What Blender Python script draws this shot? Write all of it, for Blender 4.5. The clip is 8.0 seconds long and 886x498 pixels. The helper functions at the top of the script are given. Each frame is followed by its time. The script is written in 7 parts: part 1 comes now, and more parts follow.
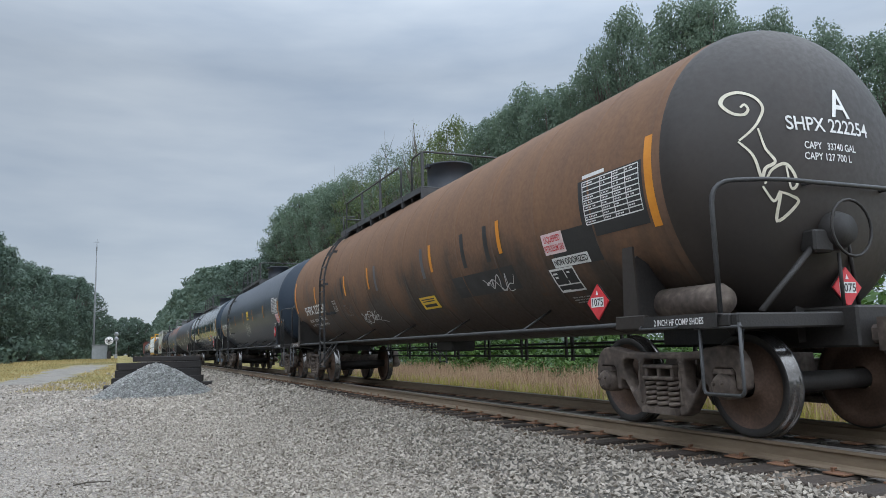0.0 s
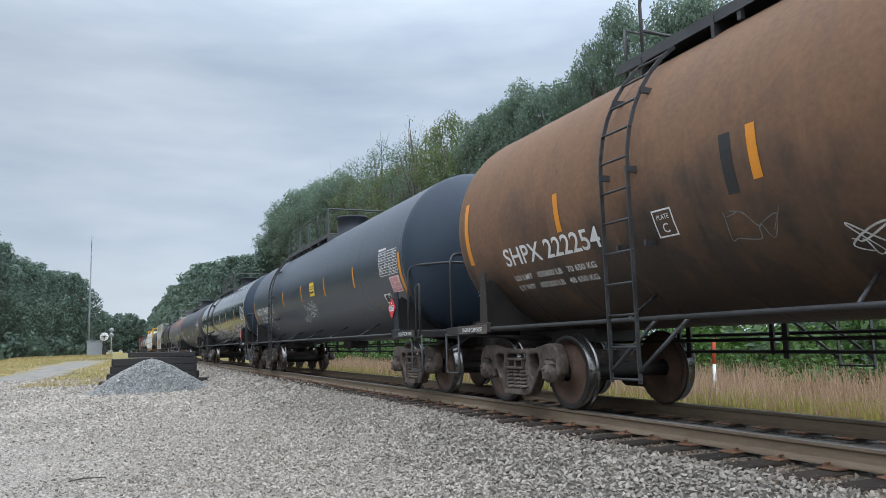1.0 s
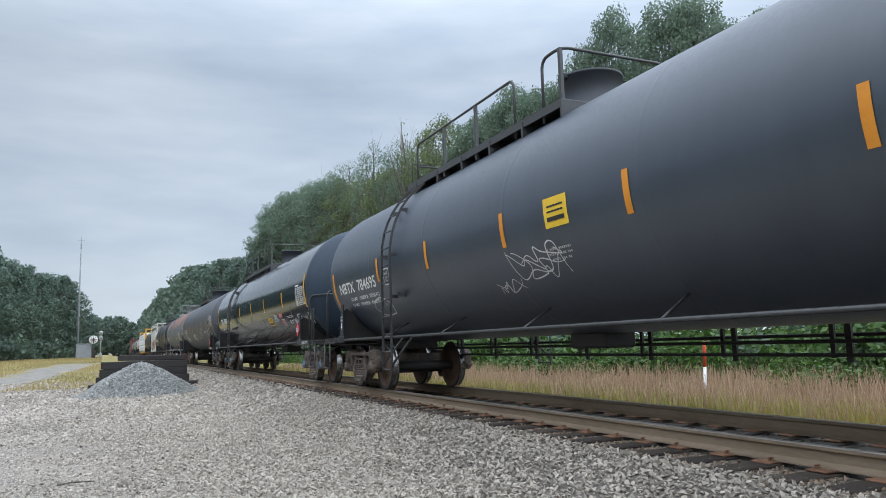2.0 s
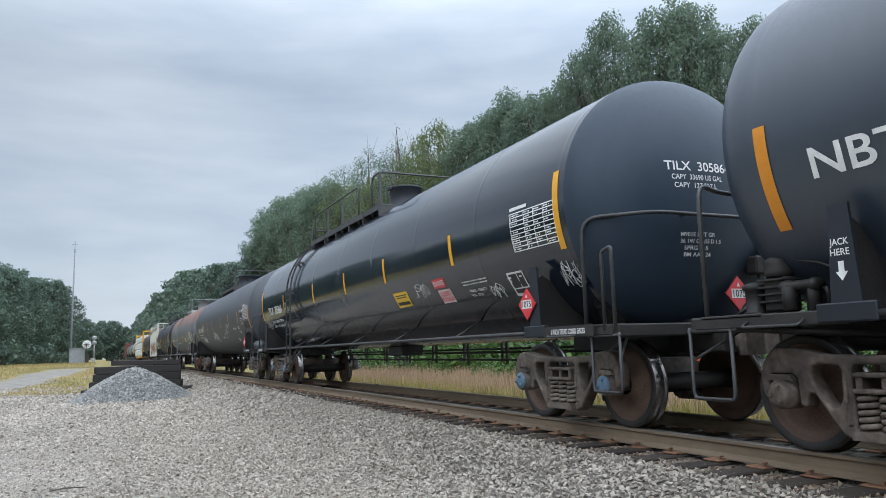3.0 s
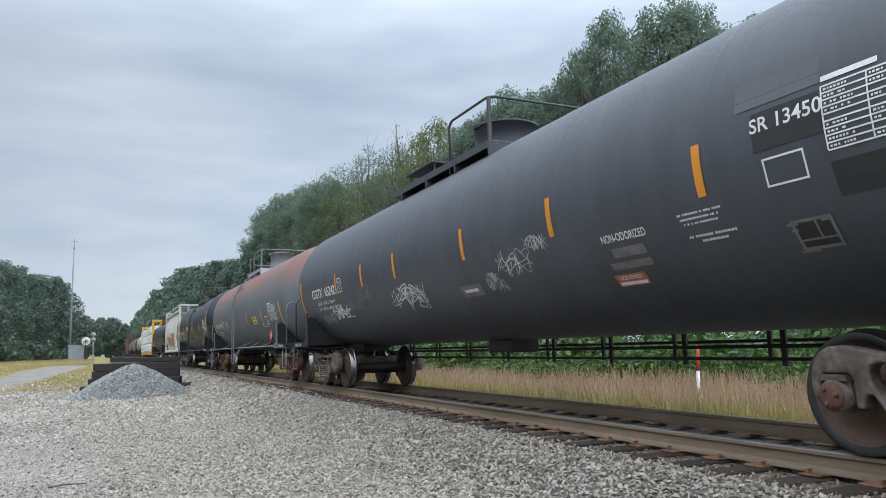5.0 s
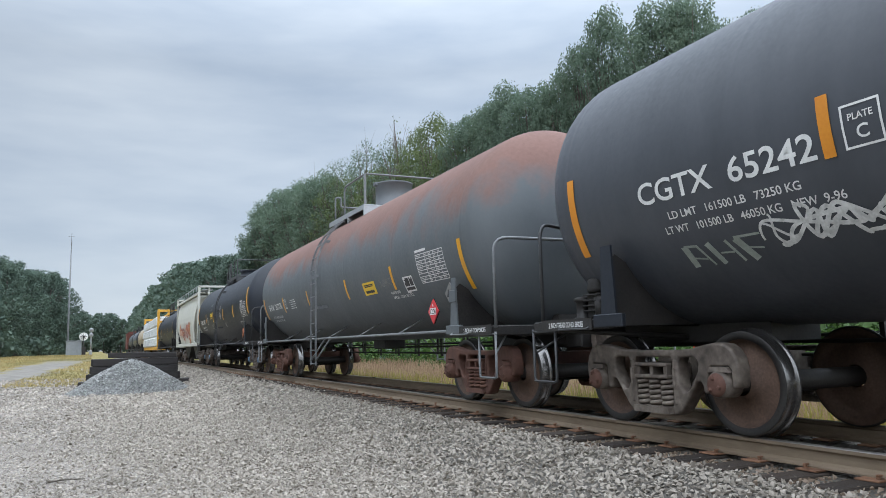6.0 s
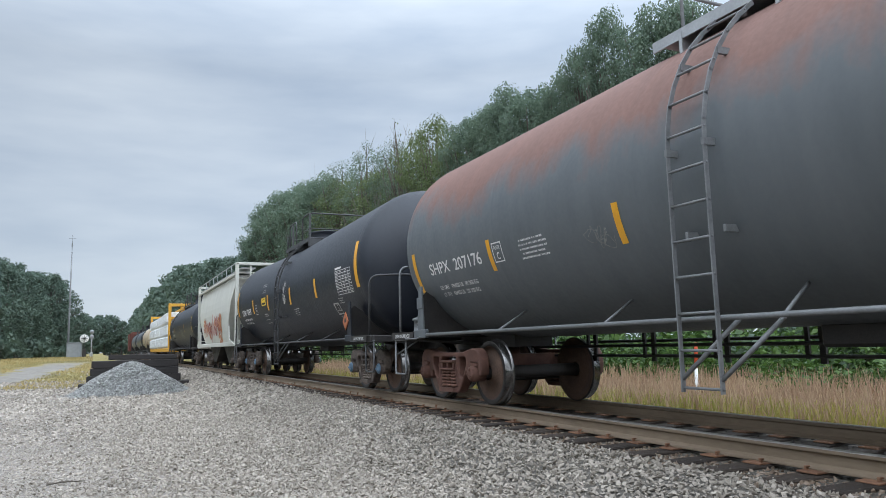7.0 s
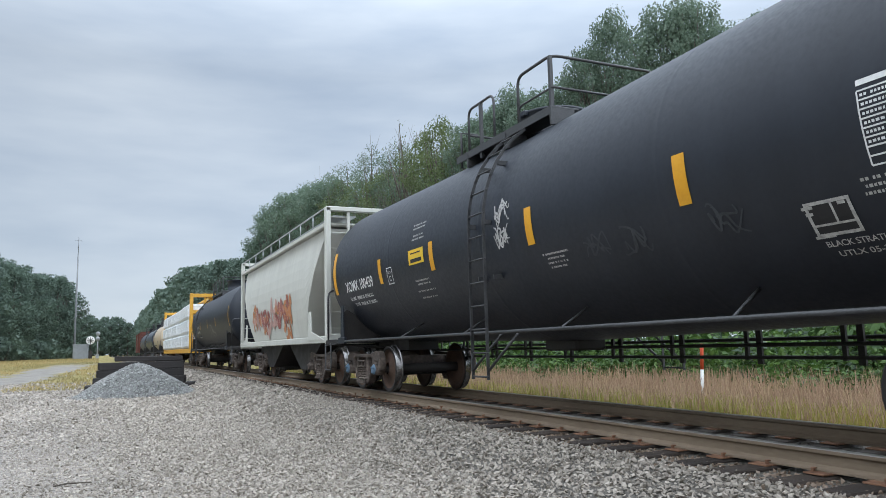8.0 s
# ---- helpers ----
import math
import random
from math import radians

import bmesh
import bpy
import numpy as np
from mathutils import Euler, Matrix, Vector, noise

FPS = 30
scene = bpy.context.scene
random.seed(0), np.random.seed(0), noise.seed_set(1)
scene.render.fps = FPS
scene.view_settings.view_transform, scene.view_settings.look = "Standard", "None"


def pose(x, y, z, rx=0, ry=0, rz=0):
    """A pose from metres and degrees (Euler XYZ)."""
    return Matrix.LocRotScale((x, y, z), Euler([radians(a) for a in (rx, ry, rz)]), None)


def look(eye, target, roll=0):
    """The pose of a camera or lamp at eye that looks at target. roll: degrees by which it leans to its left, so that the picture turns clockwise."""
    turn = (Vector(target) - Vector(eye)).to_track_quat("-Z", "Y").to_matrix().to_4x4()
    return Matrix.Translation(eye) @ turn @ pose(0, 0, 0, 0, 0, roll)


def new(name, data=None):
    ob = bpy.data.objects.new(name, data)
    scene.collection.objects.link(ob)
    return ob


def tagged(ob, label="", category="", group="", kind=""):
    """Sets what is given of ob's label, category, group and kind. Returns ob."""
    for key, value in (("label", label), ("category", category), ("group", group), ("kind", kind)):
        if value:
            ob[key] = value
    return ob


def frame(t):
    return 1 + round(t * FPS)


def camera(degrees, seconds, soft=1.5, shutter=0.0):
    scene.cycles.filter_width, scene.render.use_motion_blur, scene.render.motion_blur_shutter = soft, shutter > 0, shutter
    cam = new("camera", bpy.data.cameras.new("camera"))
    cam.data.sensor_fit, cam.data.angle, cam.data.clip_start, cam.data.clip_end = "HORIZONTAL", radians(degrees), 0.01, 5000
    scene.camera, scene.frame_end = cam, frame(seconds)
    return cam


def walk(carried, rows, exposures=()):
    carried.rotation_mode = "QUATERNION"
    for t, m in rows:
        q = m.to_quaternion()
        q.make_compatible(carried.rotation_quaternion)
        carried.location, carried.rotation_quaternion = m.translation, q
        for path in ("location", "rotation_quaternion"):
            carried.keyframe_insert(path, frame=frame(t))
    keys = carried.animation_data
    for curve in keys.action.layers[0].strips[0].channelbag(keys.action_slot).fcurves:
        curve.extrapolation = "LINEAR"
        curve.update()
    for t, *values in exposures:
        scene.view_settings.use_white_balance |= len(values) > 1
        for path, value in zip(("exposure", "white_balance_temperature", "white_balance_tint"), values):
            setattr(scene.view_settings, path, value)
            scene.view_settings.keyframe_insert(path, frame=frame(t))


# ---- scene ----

# camera: a hand-held phone that stands still and sways a little
EYE = Vector((0.0, 0.0, 0.881))
cam = camera(63.1, 8.0, soft=0.6)


def aim(yaw, pitch, roll):
    y, p = radians(yaw), radians(pitch)
    way = Vector((math.sin(y) * math.cos(p), math.cos(y) * math.cos(p), math.sin(p)))
    return look(EYE, EYE + way, roll)


walk(cam, [
    (0.0, aim(23.664, 7.656, -1.653)), (0.5, aim(23.736, 7.417, -1.678)), (1.0, aim(23.990, 7.308, -1.693)),
    (1.5, aim(24.339, 7.363, -1.695)), (3.0, aim(25.081, 7.914, -1.647)), (3.5, aim(25.086, 8.002, -1.588)),
    (4.0, aim(25.077, 8.037, -1.538)), (4.5, aim(25.087, 7.958, -1.508)), (6.0, aim(25.281, 7.378, -1.482)),
    (6.5, aim(25.316, 7.419, -1.468)), (7.0, aim(25.240, 7.535, -1.473)), (7.5, aim(25.073, 7.634, -1.507)),
    (8.0, aim(24.850, 7.656, -1.533))],
    exposures=((0.0, -0.3), (0.5, -0.15), (1.2, 0.0), (8.0, 0.0)))

# light: an overcast sky with soft cloud, and a very wide weak sun behind it
SUN_EL, SUN_AZ = radians(58), radians(205)
world = bpy.data.worlds.new("overcast")
scene.world = world
world.use_nodes = True
wn, wl = world.node_tree.nodes, world.node_tree.links
wn.clear()
w_out, w_bg = wn.new("ShaderNodeOutputWorld"), wn.new("ShaderNodeBackground")
w_sky = wn.new("ShaderNodeTexSky")
w_sky.sky_type, w_sky.sun_disc, w_sky.sun_elevation, w_sky.sun_rotation = "NISHITA", False, SUN_EL, SUN_AZ
w_geo = wn.new("ShaderNodeTexCoord")
w_map = wn.new("ShaderNodeMapping")
w_map.inputs["Scale"].default_value = (1.0, 1.0, 4.5)
w_map.inputs["Location"].default_value = (0.35, 0.1, 0.2)
w_n1, w_n2 = wn.new("ShaderNodeTexNoise"), wn.new("ShaderNodeTexNoise")
w_n1.inputs["Scale"].default_value, w_n1.inputs["Detail"].default_value, w_n1.inputs["Roughness"].default_value = 1.6, 5, 0.5
w_n2.inputs["Scale"].default_value, w_n2.inputs["Detail"].default_value = 5.0, 6
w_mix = wn.new("ShaderNodeMix")
w_mix.data_type = "FLOAT"
w_mix.inputs[0].default_value = 0.3
w_ramp = wn.new("ShaderNodeValToRGB")
w_ramp.color_ramp.elements[0].position, w_ramp.color_ramp.elements[0].color = 0.33, (3.85, 4.7, 5.9, 1)
w_ramp.color_ramp.elements[1].position, w_ramp.color_ramp.elements[1].color = 0.68, (6.7, 7.45, 8.25, 1)
w_sep, w_up = wn.new("ShaderNodeSeparateXYZ"), wn.new("ShaderNodeMapRange")
w_up.inputs["From Min"].default_value, w_up.inputs["From Max"].default_value = 0.36, 0.85
w_up.inputs["To Min"].default_value, w_up.inputs["To Max"].default_value = 1.0, 2.9
w_side = wn.new("ShaderNodeMapRange")
w_side.inputs["From Min"].default_value, w_side.inputs["From Max"].default_value = -0.1, 0.75
w_side.inputs["To Min"].default_value, w_side.inputs["To Max"].default_value = 1.06, 1.42
w_back = wn.new("ShaderNodeMapRange")
w_back.inputs["From Min"].default_value, w_back.inputs["From Max"].default_value = 0.5, -0.35
w_back.inputs["To Min"].default_value, w_back.inputs["To Max"].default_value = 1.0, 2.1
w_all = wn.new("ShaderNodeMath")
w_all.operation = "MULTIPLY"
w_both = wn.new("ShaderNodeMath")
w_both.operation = "MULTIPLY"
w_mul = wn.new("ShaderNodeVectorMath")
w_mul.operation = "SCALE"
w_cloud = wn.new("ShaderNodeMix")
w_cloud.data_type = "RGBA"
w_cloud.inputs[0].default_value = 0.86
wl.new(w_geo.outputs["Generated"], w_map.inputs["Vector"])
wl.new(w_map.outputs["Vector"], w_n1.inputs["Vector"])
wl.new(w_map.outputs["Vector"], w_n2.inputs["Vector"])
wl.new(w_n1.outputs["Fac"], w_mix.inputs[2])
wl.new(w_n2.outputs["Fac"], w_mix.inputs[3])
wl.new(w_mix.outputs[0], w_ramp.inputs["Fac"])
wl.new(w_geo.outputs["Generated"], w_sep.inputs[0])
wl.new(w_sep.outputs["Z"], w_up.inputs["Value"])
wl.new(w_ramp.outputs["Color"], w_mul.inputs[0])
wl.new(w_sep.outputs["X"], w_side.inputs["Value"])
wl.new(w_up.outputs[0], w_both.inputs[0])
wl.new(w_side.outputs[0], w_both.inputs[1])
wl.new(w_sep.outputs["Y"], w_back.inputs["Value"])
wl.new(w_both.outputs[0], w_all.inputs[0])
wl.new(w_back.outputs[0], w_all.inputs[1])
wl.new(w_all.outputs[0], w_mul.inputs["Scale"])
wl.new(w_sky.outputs["Color"], w_cloud.inputs[6])
wl.new(w_mul.outputs[0], w_cloud.inputs[7])
wl.new(w_cloud.outputs[2], w_bg.inputs["Color"])
w_bg.inputs["Strength"].default_value = 0.1
wl.new(w_bg.outputs[0], w_out.inputs[0])
sun = new("sun", bpy.data.lights.new("sun", "SUN"))
sun.data.energy, sun.data.angle, sun.data.color = 1.1, radians(130), (1.0, 0.97, 0.93)
sun.matrix_world = look((0, 0, 0), (-math.sin(SUN_AZ) * math.cos(SUN_EL), -math.cos(SUN_AZ) * math.cos(SUN_EL), -math.sin(SUN_EL)))


# ---------------------------------------------------------------- materials


def mat(name, stops, scale=3.0, rough=(0.6, 0.8), metal=0.0, bump=0.2, fine=40.0, stretch=(1, 1, 1), spread=0.0, spec=0.5, bump_dist=0.02, thin=0.0):
    """stops: (position, colour) of a ramp over broad and fine noise; spread: variation from object to object or island to island."""
    m = bpy.data.materials.new(name)
    m.use_nodes = True
    n, l = m.node_tree.nodes, m.node_tree.links
    b = n["Principled BSDF"]
    co, mp = n.new("ShaderNodeTexCoord"), n.new("ShaderNodeMapping")
    mp.inputs["Scale"].default_value = stretch
    l.new(co.outputs["Object"], mp.inputs["Vector"])
    a, f = n.new("ShaderNodeTexNoise"), n.new("ShaderNodeTexNoise")
    a.inputs["Scale"].default_value, a.inputs["Detail"].default_value = scale, 6
    f.inputs["Scale"].default_value, f.inputs["Detail"].default_value = fine, 4
    l.new(mp.outputs[0], a.inputs["Vector"])
    l.new(mp.outputs[0], f.inputs["Vector"])
    mx = n.new("ShaderNodeMix")
    mx.data_type = "FLOAT"
    mx.inputs[0].default_value = 0.35
    l.new(a.outputs["Fac"], mx.inputs[2])
    l.new(f.outputs["Fac"], mx.inputs[3])
    fac = mx.outputs[0]
    if spread:
        oi, ge, ad = n.new("ShaderNodeObjectInfo"), n.new("ShaderNodeNewGeometry"), n.new("ShaderNodeMath")
        ad.operation = "ADD"
        l.new(oi.outputs["Random"], ad.inputs[0])
        l.new(ge.outputs["Random Per Island"], ad.inputs[1])
        fr = n.new("ShaderNodeMath")
        fr.operation = "FRACT"
        l.new(ad.outputs[0], fr.inputs[0])
        mr = n.new("ShaderNodeMapRange")
        mr.inputs["To Min"].default_value, mr.inputs["To Max"].default_value = -spread, spread
        l.new(fr.outputs[0], mr.inputs["Value"])
        a2 = n.new("ShaderNodeMath")
        a2.operation = "ADD"
        l.new(fac, a2.inputs[0])
        l.new(mr.outputs[0], a2.inputs[1])
        fac = a2.outputs[0]
    rp = n.new("ShaderNodeValToRGB")
    el = rp.color_ramp.elements
    while len(el) < len(stops):
        el.new(0.5)
    for e, (p, c) in zip(el, stops):
        e.position, e.color = p, (*c, 1)
    l.new(fac, rp.inputs["Fac"])
    l.new(rp.outputs["Color"], b.inputs["Base Color"])
    rr = n.new("ShaderNodeMapRange")
    rr.inputs["From Min"].default_value, rr.inputs["From Max"].default_value = 0.3, 0.7
    rr.inputs["To Min"].default_value, rr.inputs["To Max"].default_value = rough
    l.new(a.outputs["Fac"], rr.inputs["Value"])
    l.new(rr.outputs[0], b.inputs["Roughness"])
    b.inputs["Metallic"].default_value = metal
    b.inputs["Specular IOR Level"].default_value = spec
    if bump:
        bp = n.new("ShaderNodeBump")
        bp.inputs["Strength"].default_value, bp.inputs["Distance"].default_value = bump, bump_dist
        l.new(mx.outputs[0], bp.inputs["Height"])
        l.new(bp.outputs[0], b.inputs["Normal"])
    if thin:
        tr, ms = n.new("ShaderNodeBsdfTranslucent"), n.new("ShaderNodeMixShader")
        ms.inputs[0].default_value = thin
        l.new(rp.outputs["Color"], tr.inputs["Color"])
        l.new(b.outputs[0], ms.inputs[1])
        l.new(tr.outputs[0], ms.inputs[2])
        l.new(ms.outputs[0], n["Material Output"].inputs["Surface"])
    return m


def tank_paint(name, paint, paint2, rust, rust2, top=9.0, soft=0.8, patches=0.62, rough=(0.35, 0.55), streak=0.5, spec=0.5, grain=0.15):
    """Tank paint: two shades of paint in long vertical streaks, rust in blotches and above the height top (metres in the car's space)."""
    m = bpy.data.materials.new(name)
    m.use_nodes = True
    n, l = m.node_tree.nodes, m.node_tree.links
    b = n["Principled BSDF"]
    co = n.new("ShaderNodeTexCoord")
    mp = n.new("ShaderNodeMapping")
    mp.inputs["Scale"].default_value = (0.6, 1.6, 0.35)
    l.new(co.outputs["Object"], mp.inputs["Vector"])

    def tex(scale, detail, src):
        t = n.new("ShaderNodeTexNoise")
        t.inputs["Scale"].default_value, t.inputs["Detail"].default_value, t.inputs["Roughness"].default_value = scale, detail, 0.6
        l.new(src, t.inputs["Vector"])
        return t.outputs["Fac"]

    def rng(v, lo, hi, a=0.0, c=1.0):
        t = n.new("ShaderNodeMapRange")
        for k, x in zip(("From Min", "From Max", "To Min", "To Max"), (lo, hi, a, c)):
            t.inputs[k].default_value = x
        l.new(v, t.inputs["Value"])
        return t.outputs[0]

    def op(kind, x, y):
        t = n.new("ShaderNodeMath")
        t.operation = kind
        for i, v in enumerate((x, y)):
            if isinstance(v, (int, float)):
                t.inputs[i].default_value = v
            else:
                l.new(v, t.inputs[i])
        return t.outputs[0]

    def mix(fac, x, y):
        t = n.new("ShaderNodeMix")
        t.data_type = "RGBA"
        l.new(fac, t.inputs[0])
        for i, v in ((6, x), (7, y)):
            if isinstance(v, tuple):
                t.inputs[i].default_value = (*v, 1)
            else:
                l.new(v, t.inputs[i])
        return t.outputs[2]

    broad = tex(0.7, 5, co.outputs["Object"])
    streaks = tex(2.2, 5, mp.outputs[0])
    fine = tex(18, 6, co.outputs["Object"])
    sep = n.new("ShaderNodeSeparateXYZ")
    l.new(co.outputs["Object"], sep.inputs[0])
    shade = rng(op("ADD", op("MULTIPLY", streaks, streak), op("MULTIPLY", broad, 1 - streak)), 0.35, 0.65)
    base = mix(shade, paint, paint2)
    ragged = op("ADD", op("MULTIPLY", rng(broad, 0.3, 0.7, -1, 1), soft * 0.7), op("MULTIPLY", rng(streaks, 0.3, 0.7, -1, 1), soft * 0.28))
    high = rng(op("ADD", sep.outputs["Z"], ragged), top - 0.5 * soft, top + 0.45 * soft)
    blot = rng(op("ADD", op("MULTIPLY", streaks, 0.6), op("MULTIPLY", fine, 0.4)), patches, patches + 0.10, 0, 0.8)
    rusty = op("MINIMUM", op("ADD", high, blot), 0.93)
    rcol = mix(rng(op("ADD", op("MULTIPLY", fine, 0.5), op("MULTIPLY", streaks, 0.5)), 0.36, 0.64), rust, rust2)
    l.new(mix(rusty, base, rcol), b.inputs["Base Color"])
    l.new(op("ADD", rng(fine, 0.3, 0.7, rough[0], rough[1]), op("MULTIPLY", rusty, 0.3)), b.inputs["Roughness"])
    b.inputs["Specular IOR Level"].default_value = spec
    bp = n.new("ShaderNodeBump")
    bp.inputs["Strength"].default_value, bp.inputs["Distance"].default_value = 0.15, 0.01
    l.new(op("ADD", op("MULTIPLY", broad, 2.0), op("MULTIPLY", fine, grain)), bp.inputs["Height"])
    l.new(bp.outputs[0], b.inputs["Normal"])
    return m


# dark brown low on the shell, rust brown above a ragged line near 2 m
PAINT_A = tank_paint("rust_brown_paint_dark_below", (0.032, 0.023, 0.018), (0.055, 0.034, 0.022), (0.195, 0.100, 0.050), (0.14, 0.077, 0.048), 2.05, 0.95, 0.60, (0.5, 0.65), 0.6)
# sooty brown, a quarter darker to carry the shade on the tank end
PAINT_A_END = tank_paint("sooty_brown_shaded_paint", (0.016, 0.012, 0.010), (0.027, 0.019, 0.015), (0.07, 0.035, 0.022), (0.05, 0.03, 0.02), 9, 1, 0.66, (0.5, 0.65))
# next four blacks: a blue tint put in for the sky they reflect
PAINT_B = tank_paint("black_satin_paint", (0.018, 0.028, 0.045), (0.028, 0.040, 0.060), (0.05, 0.038, 0.03), (0.035, 0.03, 0.026), 9, 1, 0.74, (0.34, 0.42), spec=1.0, grain=0.03)
PAINT_C = tank_paint("fresh_black_paint", (0.007, 0.012, 0.021), (0.011, 0.017, 0.028), (0.03, 0.03, 0.03), (0.025, 0.027, 0.03), 9, 1, 0.80, (0.10, 0.17), spec=0.85, grain=0.015)
PAINT_B_END = tank_paint("matt_black_end_paint", (0.018, 0.029, 0.045), (0.028, 0.041, 0.060), (0.05, 0.038, 0.03), (0.035, 0.03, 0.026), 9, 1, 0.72, (0.5, 0.6), spec=0.3, grain=0.03)
PAINT_C_END = tank_paint("matt_blue_black_end_paint", (0.018, 0.030, 0.047), (0.026, 0.040, 0.060), (0.03, 0.03, 0.03), (0.025, 0.027, 0.03), 9, 1, 0.80, (0.48, 0.56), spec=0.3, grain=0.02)
PAINT_D = tank_paint("dull_black_paint", (0.042, 0.047, 0.057), (0.063, 0.068, 0.081), (0.06, 0.04, 0.03), (0.04, 0.03, 0.026), 9, 1, 0.68, (0.42, 0.55))
PAINT_E = tank_paint("grey_paint_rusted_on_top", (0.085, 0.096, 0.104), (0.112, 0.122, 0.13), (0.215, 0.112, 0.09), (0.175, 0.095, 0.076), 2.92, 0.55, 0.70, (0.5, 0.65))
PAINT_F = tank_paint("matt_black_paint", (0.008, 0.011, 0.018), (0.014, 0.018, 0.027), (0.04, 0.03, 0.026), (0.03, 0.024, 0.022), 9, 1, 0.74, (0.42, 0.55))
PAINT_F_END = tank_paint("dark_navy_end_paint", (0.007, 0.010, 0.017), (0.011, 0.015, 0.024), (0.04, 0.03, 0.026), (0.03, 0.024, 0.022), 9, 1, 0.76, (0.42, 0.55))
PAINT_J = tank_paint("cream_paint", (0.42, 0.34, 0.24), (0.5, 0.42, 0.32), (0.3, 0.16, 0.09), (0.24, 0.13, 0.08), 9, 1, 0.66, (0.5, 0.6))
PAINT_M = tank_paint("red_boxcar_paint", (0.11, 0.03, 0.022), (0.15, 0.045, 0.03), (0.1, 0.05, 0.035), (0.08, 0.04, 0.03), 9, 1, 0.62, (0.55, 0.7))
PAINT_HOP = tank_paint("grey_white_hopper_paint", (0.46, 0.455, 0.41), (0.54, 0.535, 0.48), (0.25, 0.16, 0.11), (0.32, 0.24, 0.18), 9, 1, 0.66, (0.5, 0.65))
IRON = mat("dark_grimy_iron", [(0.3, (0.014, 0.013, 0.013)), (0.7, (0.038, 0.034, 0.032))], 4, (0.5, 0.7), 0.0, 0.3, spec=0.35)
PIPE = mat("dark_painted_pipe", [(0.3, (0.025, 0.026, 0.028)), (0.7, (0.06, 0.06, 0.062))], 5, (0.4, 0.6), 0.1, 0.15)
PIPE_GREY = mat("grey_painted_pipe", [(0.3, (0.12, 0.125, 0.13)), (0.7, (0.2, 0.205, 0.21))], 5, (0.45, 0.6), 0.1, 0.15)
CAST = mat("dusty_brown_cast_steel", [(0.34, (0.028, 0.02, 0.017)), (0.5, (0.085, 0.064, 0.053)), (0.66, (0.18, 0.145, 0.12))], 2.6, (0.65, 0.85), 0.0, 0.35, 16.0)
CAST_RED = mat("rust_red_cast_steel", [(0.25, (0.055, 0.022, 0.015)), (0.5, (0.1, 0.045, 0.032)), (0.8, (0.17, 0.085, 0.06))], 5, (0.7, 0.88), 0.0, 0.35, 16.0)
CAST_GREY = mat("grey_cast_steel", [(0.34, (0.04, 0.03, 0.025)), (0.5, (0.11, 0.088, 0.073)), (0.66, (0.22, 0.185, 0.155))], 2.6, (0.6, 0.8), 0.1, 0.35, 16.0)
WHEEL = mat("brown_wheel_plate", [(0.3, (0.06, 0.038, 0.028)), (0.5, (0.12, 0.074, 0.054)), (0.72, (0.2, 0.128, 0.095))], 4, (0.55, 0.8), 0.3, 0.3)
TREAD = mat("polished_steel_tread", [(0.3, (0.11, 0.106, 0.102)), (0.7, (0.22, 0.213, 0.21))], 4, (0.16, 0.26), 0.9, 0.05)
CAP_BLUE = mat("blue_bearing_cap", [(0.3, (0.06, 0.12, 0.19)), (0.7, (0.14, 0.22, 0.3))], 9, (0.5, 0.7), 0.0, 0.2)
RAIL_SIDE = mat("brown_rail_web", [(0.3, (0.14, 0.102, 0.068)), (0.7, (0.24, 0.183, 0.128))], 3, (0.65, 0.85), 0.1, 0.3, stretch=(1, 0.2, 1))
RAIL_TOP = mat("worn_rail_head", [(0.3, (0.26, 0.24, 0.225)), (0.7, (0.4, 0.37, 0.35))], 3, (0.25, 0.4), 0.8, 0.05, stretch=(1, 0.1, 1))
RUST = mat("orange_rust", [(0.3, (0.13, 0.062, 0.035)), (0.7, (0.26, 0.135, 0.078))], 12, (0.75, 0.9), 0.0, 0.5, spread=0.1)
# creosote brown taken darker, to carry the shade under the train
TIE = mat("creosoted_shaded_timber", [(0.3, (0.022, 0.016, 0.013)), (0.7, (0.065, 0.048, 0.037))], 3, (0.75, 0.92), 0.0, 0.7, stretch=(0.35, 4, 4), spread=0.12)
STACK = mat("old_black_timber", [(0.3, (0.012, 0.010, 0.010)), (0.7, (0.035, 0.03, 0.028))], 3, (0.75, 0.92), 0.0, 0.7, stretch=(0.35, 4, 4), spread=0.12)
YELLOW = mat("yellow_reflective_tape", [(0.3, (0.62, 0.28, 0.012)), (0.7, (0.74, 0.37, 0.02))], 6, (0.35, 0.5), 0.0, 0.05)
ORANGE = mat("faded_orange_tape", [(0.3, (0.55, 0.19, 0.012)), (0.7, (0.66, 0.26, 0.02))], 6, (0.4, 0.55), 0.0, 0.05)
WHITE = mat("white_lettering", [(0.3, (0.55, 0.55, 0.54)), (0.7, (0.78, 0.78, 0.77))], 9, (0.5, 0.7), 0.0, 0.0)
FADED = mat("faded_white_lettering", [(0.3, (0.24, 0.23, 0.22)), (0.6, (0.5, 0.49, 0.47))], 30, (0.5, 0.7), 0.0, 0.0)
SPRAY = mat("white_spray_paint", [(0.35, (0.42, 0.42, 0.41)), (0.65, (0.7, 0.7, 0.69))], 14, (0.5, 0.7), 0.0, 0.0)
SPRAY_DIM = mat("worn_spray_paint", [(0.35, (0.09, 0.09, 0.088)), (0.65, (0.24, 0.24, 0.23))], 14, (0.5, 0.7), 0.0, 0.0)
